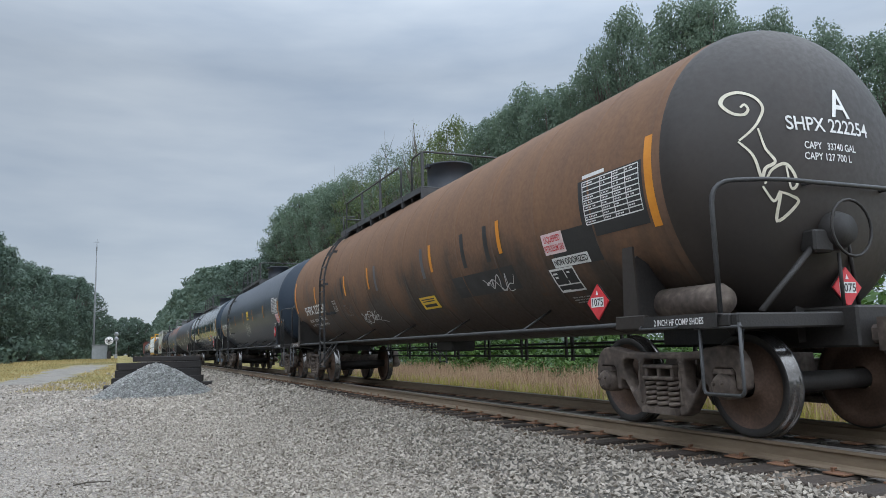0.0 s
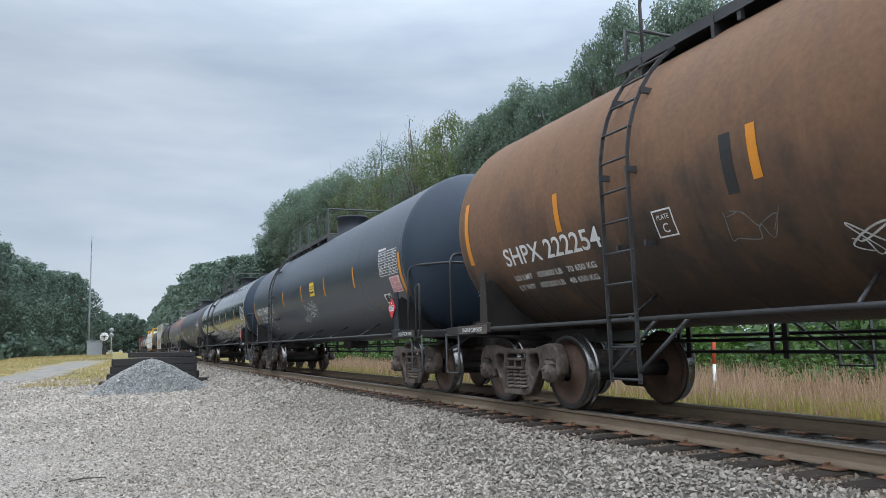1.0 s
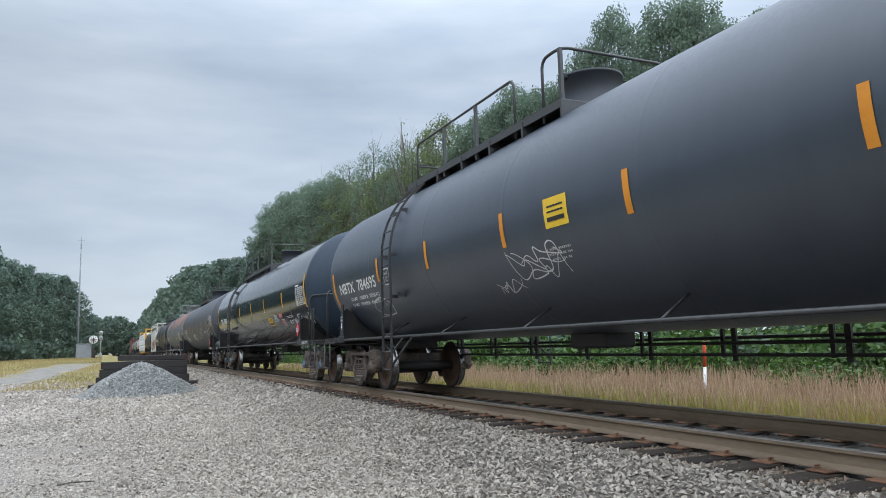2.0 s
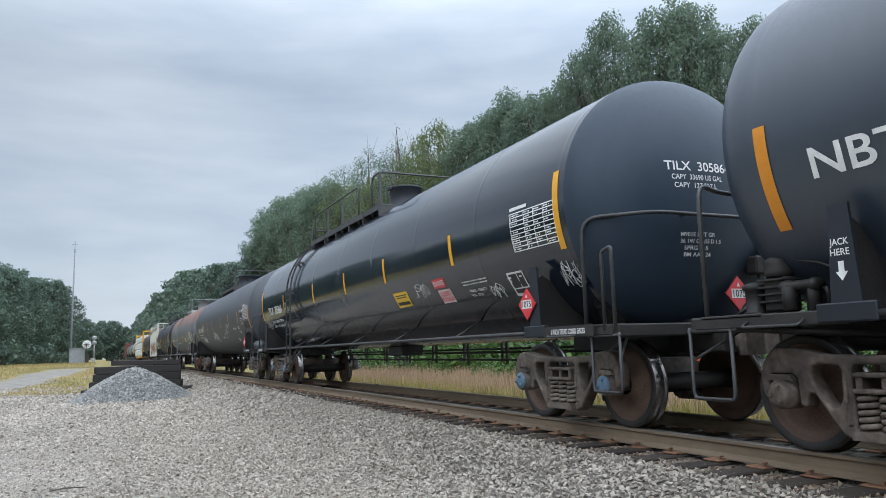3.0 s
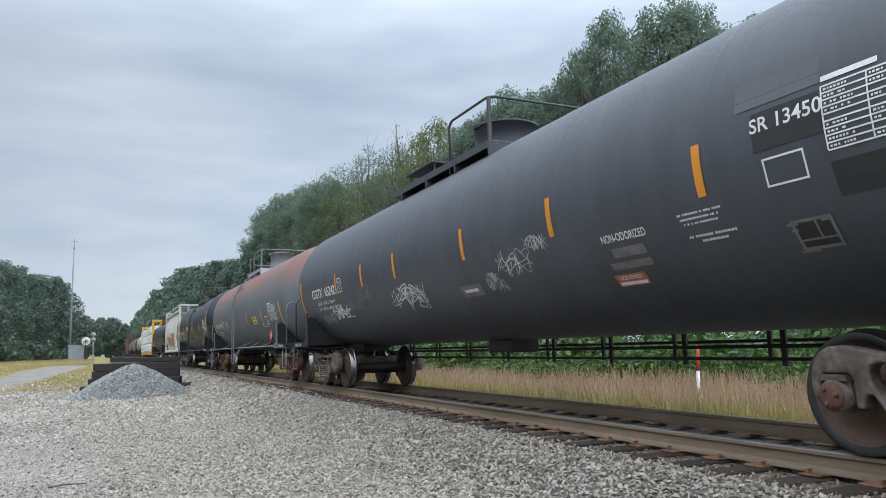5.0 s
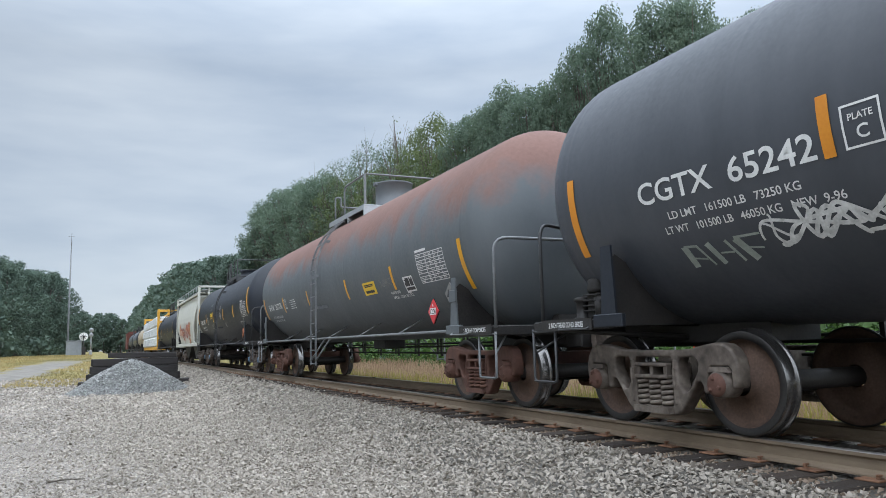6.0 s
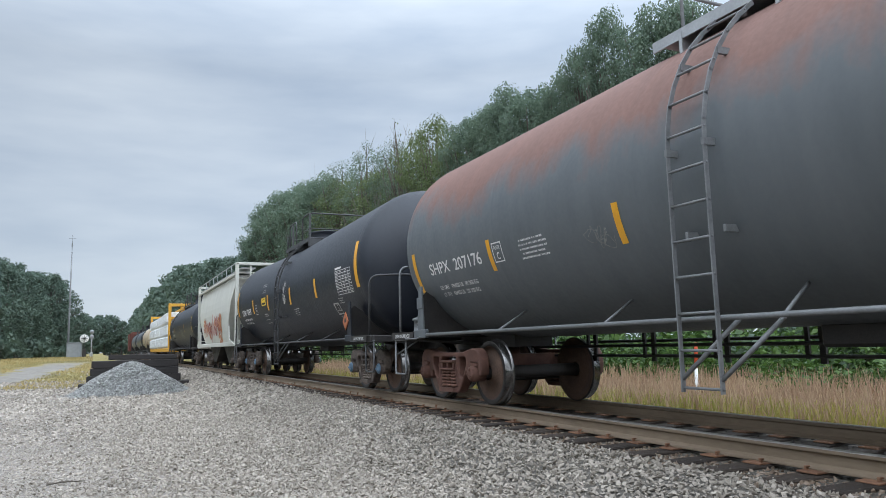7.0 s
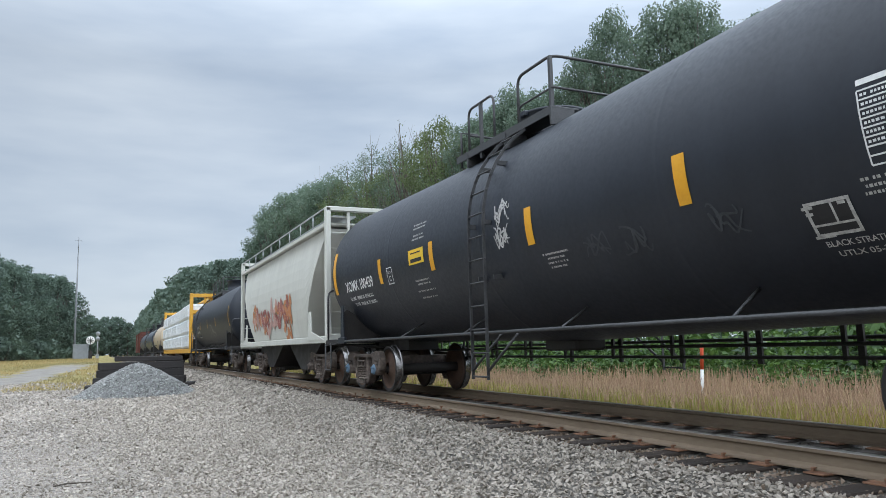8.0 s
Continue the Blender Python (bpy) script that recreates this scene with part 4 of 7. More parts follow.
    m.lathe([(dr + 0.02, zt - 0.12), (dr + 0.02, zt + 0.03), (dr, zt + 0.05), (dr, zt + dh - 0.05), (dr + 0.012, zt + dh - 0.045), (dr + 0.012, zt + dh - 0.01), (dr - 0.02, zt + dh), (0.0, zt + dh + 0.03)], "z", 28, (0, dy, 0))
    m.box((-dr - 0.02, dy, zt + dh - 0.04), (0.08, 0.16, 0.08), 0.01)
    part("dome_housing", m, PAINT_F if paint is not PAINT_E else BOX_DARK, car)
    m = Mb()
    for k in (-1, 1):
        x = k * xw
        if y_low is not None and not plain_side:
            m.tube(fillet([(x, y_rear, zb), (x, y_rear, zw), (x, y_low, zw), (x, y_low, zb)], 0.14), 0.02, 7)
            n = max(2, round((y_rear - y_low) / 1.25))
            for i in range(1, n):
                y = y_low + (y_rear - y_low) * i / n
                m.box((x, y, (zb + zw) / 2), (0.045, 0.05, zw - zb))
        m.box((x, y_cross + 0.03, (zb + zw) / 2), (0.045, 0.05, zw - zb))
        if two_rails:
            m.tube(fillet([(x, y_high, zb), (x, y_high, zt + 0.2), (x, y_cross, zt + 0.2)], 0.12), 0.016, 6)
    m.tube(fillet([(-xw, y_high, zb), (-xw, y_high, zw), (-xw, y_cross, zw), (xw, y_cross, zw), (xw, y_high, zw), (xw, y_high, zb)], 0.16), 0.021, 8)
    if two_rails:
        m.tube([(-xw, y_cross, zt + 0.2), (xw, y_cross, zt + 0.2)], 0.016, 6)
    if plain_side:
        for k in (-1, 1):
            for y in (y_low + 0.05, y_rear - 0.05):
                m.tube([(k * 0.72, y, zt - 0.24), (k * 0.72, y, zt + 0.19)], 0.017, 6)
        m.box((0, (y_rear + y_low) / 2, zt + 0.19), (1.6, y_rear - y_low, 0.03), 0.006)
    elif y_low is not None:
        m.tube([(-xw, y_rear, zt + 0.22), (xw, y_rear, zt + 0.22)], 0.018, 6)
        m.tube([(-xw, y_rear + 0.28, zb), (-xw, y_rear + 0.28, zt + 0.34), (-xw + 0.3, y_rear + 0.28, zt + 0.34)], 0.02, 6)
    else:
        m.tube(fillet([(-xw, y_rear, zb), (-xw, y_rear, zw - 0.1), (-xw + 0.14, y_rear, zw - 0.1), (-xw + 0.14, y_rear, zt + 0.3), (xw, y_rear, zt + 0.3)], 0.06), 0.02, 6)
    part("top_railing", m, pipe, car)
    # pipes and gear below the tank
    m = Mb()
    for x, z in ((0.55, 0.80), (0.75, 0.66), (0.95, 0.86)):
        m.tube([(x, -hb, z), (x, hb, z)], 0.022, 6)
    for i in range(9):
        y = -hb + 1.3 + (2 * hb - 2.6) * i / 8
        m.box((0.75, y, 0.86), (0.03, 0.07, 0.55))
        m.box((0.75, y + 0.18, 0.83), (0.03, 0.05, 0.40))
    m.box((0.1, 0.2, 0.88), (0.5, 0.8, 0.22), 0.03)
    part("brake_rigging", m, IRON, car)
    if reservoir:
        m = Mb()
        yb = -hb - 0.45
        m.lathe([(0.0, yb - 0.5), (0.11, yb - 0.48), (0.155, yb - 0.40), (0.155, yb + 0.40), (0.11, yb + 0.48), (0.0, yb + 0.5)], "y", 20, (-1.05, 0, 1.22))
        part("air_reservoir", m, CAST if paint is PAINT_A else BOX_DARK, car)
    if paint is not PAINT_A:
        m = Mb()
        yb = hb + 0.75
        m.box((-1.08, yb + 0.02, 1.30), (0.2, 0.24, 0.40), 0.03)
        for z in (1.22, 1.30, 1.38, 1.46):
            m.box((-1.1, yb + 0.02, z), (0.23, 0.27, 0.022), 0.004)
        m.lathe([(0.0, -0.2), (0.10, -0.2), (0.11, -0.17), (0.085, -0.15), (0.085, 0.08), (0.11, 0.1), (0.11, 0.14), (0.06, 0.17), (0.0, 0.18)], "z", 14, (-1.14, yb + 0.25, 1.28))
        m.lathe([(0.0, -0.12), (0.11, -0.12), (0.12, -0.06), (0.10, 0.02), (0.11, 0.07), (0.05, 0.11), (0.0, 0.12)], "z", 14, (-1.1, yb + 0.02, 1.62))
        m.lathe([(0.0, -0.17), (0.07, -0.17), (0.075, -0.12), (0.06, -0.1), (0.06, 0.1), (0.075, 0.12), (0.07, 0.17), (0.0, 0.17)], "y", 12, (-1.16, yb - 0.25, 1.37))
        m.lathe([(0.0, -0.13), (0.06, -0.13), (0.06, 0.1), (0.04, 0.13), (0.0, 0.13)], "z", 10, (-1.2, yb - 0.16, 1.24))
        m.lathe([(0.0, -0.13), (0.05, -0.13), (0.05, 0.1), (0.03, 0.13), (0.0, 0.13)], "z", 10, (-1.16, yb - 0.36, 1.22))
        m.tube(fillet([(-1.1, yb + 0.1, 1.70), (-1.12, yb - 0.1, 1.68), (-1.12, yb - 0.4, 1.60), (-1.1, yb - 0.55, 1.50)], 0.06), 0.016, 6)
        m.tube(fillet([(-1.1, yb - 0.45, 1.1), (-1.15, yb - 0.48, 1.32), (-1.05, yb - 0.3, 1.34)], 0.05), 0.02, 6)
        m.tube([(-1.1, yb - 0.05, 1.62), (-0.7, yb - 0.6, 2.05)], 0.022, 6)
        m.tube([(-1.15, yb + 0.28, 1.2), (-1.1, yb + 0.55, 1.08)], 0.02, 6)
        m.v = [(x, yb - 0.05 + (q - yb + 0.05) * 0.9, 1.08 + (z - 1.08) * 0.7) for x, q, z in m.v]
        part("brake_valve", m, PIPE_GREY if paint is PAINT_E else IRON, car)
    m = Mb()
    yb = -(half + head * 0.9)
    m.lathe([(0.0, yb - 0.16), (0.13, yb - 0.16), (0.17, yb - 0.08), (0.17, yb + 0.1), (0.0, yb + 0.12)], "y", 18, (brake_x, 0, 1.80))
    m.box((brake_x, yb + 0.06, 1.80), (0.3, 0.12, 0.34), 0.03)
    m.tube([(brake_x - 0.2, yb - 0.02, 1.72), (brake_x - 0.95 if brake_x < 0.5 else brake_x - 0.3, yb - 0.02, 1.09)], 0.028, 6)
    m.box((brake_x - 0.2, yb, 1.70), (0.24, 0.16, 0.2), 0.02)
    m.tube([(brake_x, yb - 0.05, 1.6), (brake_x, yb - 0.05, 1.08)], 0.018, 6)
    m.tube([(brake_x + 0.18, yb, 1.9), (brake_x + 0.4, yb + 0.1, 1.1)], 0.02, 6)
    if far is False:
        m.tube([(brake_x + 0.25 * math.cos(t), yb - 0.2, 1.80 + 0.25 * math.sin(t)) for t in (math.tau * i / 20 for i in range(20))], 0.014, 6, closed=True)
    part("hand_brake", m, IRON, car)
    # reflective tape
    for y in tapes:
        m = Mb()
        s.marks(m, strip(-end_w * 0.42, -tape_len / 2, end_w * 0.42, tape_len / 2, 0.08), y, tape_z)
        part("reflector", m, tape, car)
    for e in (-1, 1):
        m = Mb()
        zz = (end_z[0] + end_z[1]) / 2
        s.marks(m, strip(-end_w / 2, end_z[0] - zz, end_w / 2, end_z[1] - zz, 0.07), e * (half - 0.16), zz)
        part("reflector", m, tape, car)
    return car, s, hb, half

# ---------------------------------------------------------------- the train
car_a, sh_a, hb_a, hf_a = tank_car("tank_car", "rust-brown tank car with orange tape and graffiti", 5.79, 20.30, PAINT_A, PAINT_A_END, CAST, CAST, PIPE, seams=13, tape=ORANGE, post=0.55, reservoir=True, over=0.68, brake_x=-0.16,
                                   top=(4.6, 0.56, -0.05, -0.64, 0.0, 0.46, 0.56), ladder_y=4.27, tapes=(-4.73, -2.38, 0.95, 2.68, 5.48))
car_b, sh_b, hb_b, hf_b = tank_car("tank_car", "satin black tank car with orange tape", 24.12, 38.43, PAINT_B, PAINT_B_END, CAST, CAST, PIPE, seams=5, tape=ORANGE, uprights=True, post=0.155, over=0.66, saddle_shift=-0.18,
                                   top=(4.2, 0.64, -0.1, -0.56, 0.0, 0.43, 0.52), ladder_y=4.0, tapes=(-4.86, -2.42, 0.03, 2.49, 4.78), end_z=(1.66, 2.48))
car_c, sh_c, hb_c, hf_c = tank_car("tank_car", "clean black tank car with yellow tape", 42.34, 57.46, PAINT_C, PAINT_C_END, CAST_GREY, CAP_BLUE, PIPE, seams=7, uprights=True, over=0.82, post=0.22,
                                   top=(4.2, 0.48, -0.44, -0.95, -0.25, 0.36, 0.5), ladder_y=4.2, tapes=(-5.5, -2.75, -0.39, 2.12, 5.27))
car_d, sh_d, hb_d, hf_d = tank_car("tank_car", "dull black tank car with graffiti and worn orange tape", 61.40, 75.88, PAINT_D, PAINT_D, CAST_GREY, CAST_RED, PIPE, seams=6, tape=ORANGE, uprights=True, reservoir=True, brake_x=0.12, plain_side=True,
                                   over=0.78, top=(2.45, 1.25, 0.4, -1.0, 0.0, 0.52, 0.52), ladder_y=2.9, tapes=(-5.62, -3.37, -1.18, 1.45, 3.19, 4.9), end_z=(1.70, 2.54))
car_e, sh_e, hb_e, hf_e = tank_car("tank_car", "grey tank car with a rusted red upper shell", 79.55, 92.25, PAINT_E, PAINT_E, CAST_RED, CAST_RED, PIPE_GREY, seams=4, over=0.5, post=0.75,
                                   top=(1.25, None, 0.51, -0.99, -0.51, 0.42, 0.56), tapes=(-3.98, -1.38, 1.69, 4.27), tape_z=2.0, tape_len=0.42, end_z=(1.57, 2.32), ladder_y=0.58, strut_gap=2.1)
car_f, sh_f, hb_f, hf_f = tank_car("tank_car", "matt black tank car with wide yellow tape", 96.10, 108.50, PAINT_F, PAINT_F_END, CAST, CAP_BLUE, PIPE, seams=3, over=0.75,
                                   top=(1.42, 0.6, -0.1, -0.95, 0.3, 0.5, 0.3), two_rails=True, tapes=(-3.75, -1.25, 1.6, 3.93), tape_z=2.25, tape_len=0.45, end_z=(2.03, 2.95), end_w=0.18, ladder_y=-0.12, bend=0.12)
car_h, sh_h, hb_h, hf_h = tank_car("tank_car", "black tank car with a grimy shell", 125.3, 138.3, PAINT_F, PAINT_F, CAST, CAST, PIPE, seams=3, tapes=(-3, 0, 3), far=True)
car_j, sh_j, hb_j, hf_j = tank_car("tank_car", "cream tank car with rust streaks", 169.6, 179.6, PAINT_J, PAINT_J, CAST, CAST, PIPE, seams=3, tapes=(-3, 0, 3), far=True)
car_k, sh_k, hb_k, hf_k = tank_car("tank_car", "black tank car far down the train", 185.2, 198.2, PAINT_B, PAINT_B, CAST, CAST, PIPE, seams=3, tapes=(-3, 0, 3), far=True)
car_l, sh_l, hb_l, hf_l = tank_car("tank_car", "dark tank car far down the train", 203.4, 216.4, PAINT_D, PAINT_D, CAST, CAST, PIPE, seams=3, tapes=(-3, 0, 3), far=True)


def end_couplers(car, half):
    for e in (-1, 1):
        m = Mb()
        m.box((0, e * (half + 0.16), 0.88), (0.16, 0.5, 0.16), 0.03)
        m.prism([(-0.14, e * (half + 0.36)), (0.10, e * (half + 0.30)), (0.17, e * (half + 0.46)), (-0.16, e * (half + 0.5))], 0.74, 1.02, "xy")
        part("coupler", m, CAST, car)


def hopper_car(front, rear):
    """A two-bay covered hopper with bowed pale sides and sloping ends."""
    mid, hb, half = (front + rear) / 2, (rear - front) / 2, 5.95
    car = thing("covered_hopper", "pale grey covered hopper car with graffiti low on its side", "hopper car", "freight train", at=pose(TRACK, mid, 0))
    CARS.append((car, mid))
    # bowed body, its ends sloping in below
    rings = []
    for y, zlow in ((-5.45, 3.6), (-5.3, 3.35), (-4.9, 2.75), (-4.4, 2.1), (-3.95, 1.55), (-3.65, 1.15), (0, 1.12), (3.65, 1.15), (3.95, 1.55), (4.4, 2.1), (4.9, 2.75), (5.3, 3.35), (5.45, 3.6)):
        ring = []
        for i in range(11):
            t = i / 10
            z = zlow + (3.72 - zlow) * t
            q = (z - 1.12) / 2.6
            x = 1.22 + 0.27 * math.sin(math.pi * min(1, q * 0.82 + 0.10))
            ring.append((x, z))
        rings.append([(-x, y, z) for x, z in ring] + [(x, y, z) for x, z in ring[::-1]])
    m = Mb()
    k = len(rings[0])
    fs = [(i * k + j, i * k + (j + 1) % k, (i + 1) * k + (j + 1) % k, (i + 1) * k + j) for i in range(len(rings) - 1) for j in range(k)]
    fs += [tuple(range(k)), tuple((len(rings) - 1) * k + j for j in range(k))]
    m.add([p for r in rings for p in r], fs)
    part("hopper_body", m, PAINT_HOP, car)
    for s in (-1, 1):
        for nm, x, z, ln, h in (("top_chord", 1.43, 3.74, 11.5, 0.10), ("side_sill", 1.42, 1.10, 11.7, 0.16)):
            m = Mb()
            m.box((s * x, 0, z), (0.10, ln, h), 0.015)
            part(nm, m, PAINT_HOP, car)
    m = Mb()
    m.box((0, 0, 3.80), (2.7, 11.2, 0.08), 0.03)
    part("roof", m, PAINT_HOP, car)
    m = Mb()
    m.box((0, 0, 0.95), (0.6, 11.9, 0.3), 0.02)
    part("center_sill", m, IRON, car)
    for y in (-2.2, 2.2):
        m = Mb()
        m.prism([(y - 1.9, 1.1), (y + 1.9, 1.1), (y + 0.35, 0.35), (y - 0.35, 0.35)], -1.05, 1.05)
        m.box((0, y, 0.32), (1.4, 0.8, 0.16), 0.03)
        part("discharge_hopper", m, IRON, car)
    for y in (-5.83, 5.83):
        for s in (-1, 1):
            m = Mb()
            m.box((s * 1.40, y, 2.6), (0.12, 0.16, 3.1), 0.012)
            part("corner_post", m, PAINT_HOP, car)
            m = Mb()
            for i in range(8):
                m.tube([(s * 1.40, y + (0.06 if y < 0 else -0.06), 1.35 + 0.37 * i), (s * 0.9, y + (0.06 if y < 0 else -0.06), 1.35 + 0.37 * i)], 0.014, 6)
            m.box((s * 0.9, y, 2.6), (0.06, 0.06, 3.1))
            part("end_ladder", m, PAINT_HOP, car)
            m = Mb()
            e = -1 if y < 0 else 1
            m.prism([(y - e * 0.1, 1.1), (y - e * 1.5, 1.1), (y - e * 1.45, 1.75), (y - e * 1.32, 1.8), (y - e * 1.2, 1.3)], s * 1.47 - 0.02, s * 1.47 + 0.02)
            part("side_gusset", m, PAINT_HOP, car)
        m = Mb()
        m.box((0, y, 1.1), (2.9, 0.2, 0.25), 0.02)
        part("end_beam", m, PAINT_HOP, car)
        m = Mb()
        m.box((0, y, 4.12), (2.9, 0.16, 0.10), 0.01)
        part("top_beam", m, PAINT_HOP, car)
    m = Mb()
    for s in (-1, 1):
        m.tube([(s * 1.40, -5.8, 4.17), (s * 1.40, 5.8, 4.17)], 0.02, 6)
        for i in range(10):
            m.tube([(s * 1.40, -5.8 + 11.6 * i / 9, 3.78), (s * 1.40, -5.8 + 11.6 * i / 9, 4.17)], 0.014, 6)
        m.box((s * 0.95, 0, 3.98), (0.55, 11.4, 0.03))
    for i in range(5):
        m.box((0, -4.4 + 2.2 * i, 3.93), (0.7, 1.3, 0.16), 0.04)
    part("roof_walkway", m, ALU, car)
    # graffiti blocks low on the side
    rng = random.Random(5)
    m = Mb()
    for i in range(34):
        y, z, w, h = rng.uniform(-2.4, 3.0), rng.uniform(1.45, 2.15), rng.uniform(0.25, 0.7), rng.uniform(0.15, 0.5)
        q = (z - 1.12) / 2.6
        vs, fs = stroke(scrawl(rng, w * 2.0, h * 1.8, 6), 0.17)
        m.add([(-(1.235 + 0.27 * math.sin(math.pi * min(1, max(0, (z + v - 1.12) / 2.6) * 0.82 + 0.10))), y - u, z + v) for u, v in vs], fs, i % 3)
    part("graffiti", m, (mat("maroon_spray", [(0.3, (0.2, 0.06, 0.05)), (0.7, (0.3, 0.1, 0.08))], 8), mat("orange_spray", [(0.3, (0.38, 0.15, 0.06)), (0.7, (0.5, 0.22, 0.1))], 8), mat("rose_spray", [(0.3, (0.4, 0.24, 0.2)), (0.7, (0.5, 0.32, 0.28))], 8)), car, "red and orange spray-paint scrawl")
    bogie(car, -hb, CAST, CAST)
    bogie(car, hb, CAST, CAST)
    end_couplers(car, 5.9)


def lumber_car(front, rear):
    """A centre-beam flat car with orange-yellow end bulkheads and white wrapped bundles."""
    mid, hb, half = (front + rear) / 2, (rear - front) / 2, (rear - front) / 2 + 2.2
    car = thing("centerbeam_flat_car", "orange-yellow centre-beam flat car loaded with white wrapped bundles", "flat car", "freight train", at=pose(TRACK, mid, 0))
    CARS.append((car, mid))
    m = Mb()
    m.box((0, 0, 1.0), (2.8, 2 * half, 0.3), 0.03)
    part("deck", m, FRAME_YELLOW, car)
    for e in (-1, 1):
        m = Mb()
        for s in (-1, 1):
            m.box((s * 1.32, e * (half - 0.15), 2.85), (0.2, 0.3, 3.4), 0.02)
            m.box((s * 0.5, e * (half - 0.15), 2.85), (0.12, 0.16, 3.4), 0.02)
        for z in (1.6, 2.5, 3.4, 4.42):
            m.box((0, e * (half - 0.15), z), (2.7, 0.26, 0.22), 0.02)
        part("end_bulkhead", m, FRAME_YELLOW, car)
    m = Mb()
    for i in range(9):
        m.box((0, -half + 0.5 + (2 * half - 1) * i / 8, 2.7), (0.12, 0.14, 3.1), 0.01)
    m.box((0, 0, 4.25), (0.6, 2 * half - 0.6, 0.16), 0.02)
    part("center_beam", m, FRAME_YELLOW, car)
    rng = random.Random(8)
    for s in (-1, 1):
        for i in range(5):
            for j in range(3):
                m = Mb()
                ly = (2 * half - 0.4) / 5
                m.box((s * (0.78 + rng.uniform(-0.03, 0.05)), -half + 0.2 + ly * (i + 0.5) + rng.uniform(-0.05, 0.05), 1.16 + 0.92 * (j + 0.5)), (1.36 + rng.uniform(-0.05, 0.05), ly - 0.08, 0.9), 0.12)
                part("wrapped_bundle", m, WRAP, car)
    bogie(car, -hb, CAST, CAST)
    bogie(car, hb, CAST, CAST)
    end_couplers(car, half)


def box_car(front, rear):
    mid, hb, half = (front + rear) / 2, (rear - front) / 2, (rear - front) / 2 + 2.0
    car = thing("box_car", "faded red boxcar at the far end of the train", "boxcar", "freight train", at=pose(TRACK, mid, 0))
    CARS.append((car, mid))
    m = Mb()
    m.box((0, 0, 2.7), (2.85, 2 * half, 3.2), 0.03)
    m.prism([(-1.45, 4.3), (1.45, 4.3), (1.2, 4.42), (0, 4.5), (-1.2, 4.42)], -half, half, "xz")
    for e in (-1, 1):
        for i in range(7):
            m.box((0, e * (half + 0.03), 1.5 + 0.42 * i), (2.6, 0.1, 0.2), 0.04)
        for s in (-1, 1):
            m.box((s * 1.42, e * half, 2.7), (0.12, 0.14, 3.3), 0.02)
    for s in (-1, 1):
        for i in range(14):
            m.box((s * 1.44, -half + 2 * half * (i + 0.5) / 14, 2.7), (0.08, 0.09, 3.1), 0.02)
    part("box_body", m, PAINT_M, car)
    for s in (-1, 1):
        m = Mb()
        m.box((s * 1.50, 0, 2.6), (0.08, 3.2, 2.9), 0.02)
        part("sliding_door", m, PAINT_M, car)
    bogie(car, -hb, CAST, CAST)
    bogie(car, hb, CAST, CAST)
    end_couplers(car, half)


hopper_car(111.9, 119.7)
lumber_car(143.4, 162.0)
box_car(222.2, 235.2)

# ---------------------------------------------------------------- lettering, decals, placards and graffiti on the cars


def fitted(text, width, tall):
    """A line of text stretched to a width and a height of its capitals, centred, baseline at 0."""
    vs, fs = letters(text, 1.0)
    us, ws = [u for u, _ in vs], [w for _, w in vs]
    k, q, c = width / (max(us) - min(us)), tall / max(ws), (max(us) + min(us)) / 2
    return [((u - c) * k, w * q) for u, w in vs], fs


def letter(car, s, lines, material=WHITE, name="lettering", end=False):
    """lines: (text, place along the car or across its end, height of the baseline, width, height of the capitals)."""
    for text, y, z, w, h in lines:
        m = Mb()
        (s.end_marks if end else s.marks)(m, fitted(text, w, h), y, z, 0)
        part(name, m, material, car)


def plate_box(car, s, y, z, w=0.26, h=0.27, text=True, material=WHITE):
    m = Mb()
    t = 0.016
    for a in ((-w / 2, -h / 2, w / 2, -h / 2 + t), (-w / 2, h / 2 - t, w / 2, h / 2), (-w / 2, -h / 2, -w / 2 + t, h / 2), (w / 2 - t, -h / 2, w / 2, h / 2)):
        s.marks(m, strip(*a), y, z)
    if text:
        s.marks(m, [(u, v + 0.035) for u, v in fitted("PLATE", w * 0.62, 0.045)[0]] and ([(u, v + 0.04) for u, v in fitted("PLATE", w * 0.62, 0.045)[0]], fitted("PLATE", 1, 1)[1]), y, z)
        s.marks(m, ([(u, v - 0.09) for u, v in fitted("C", w * 0.3, 0.09)[0]], fitted("C", 1, 1)[1]), y, z)
    part("plate_mark", m, material, car)


def test_box(car, s, y, z, w=0.46, h=0.40, material=WHITE, fill=SIGN_BLACK):
    """The black inspection stencil with a white frame in three fields."""
    m = Mb()
    s.marks(m, strip(-w / 2, -h / 2, w / 2, h / 2), y, z, 1, 0.003)
    t = 0.026
    for a in ((-w / 2, -h / 2, w / 2, -h / 2 + t), (-w / 2, h / 2 - t, w / 2, h / 2), (-w / 2, -h / 2, -w / 2 + t, h / 2), (w / 2 - t, -h / 2, w / 2, h / 2),
              (-w / 2, -h * 0.2, w / 2, -h * 0.2 + t * 0.7), (0.02, -h * 0.2, 0.02 + t * 0.7, h / 2)):
        s.marks(m, strip(*a), y, z, 0, 0.006)
    bars_at = ((-0.16, 0.10, 0.09), (-0.16, 0.05, 0.06), (0.11, 0.10, 0.06), (-0.12, -0.14, 0.16))
    for u, v, k in bars_at:
        s.marks(m, strip(u - k / 2, v - 0.012, u + k / 2, v + 0.012), y, z, 0, 0.006)
    part("inspection_stencil", m, (material, fill), car, "black inspection stencil framed in white")


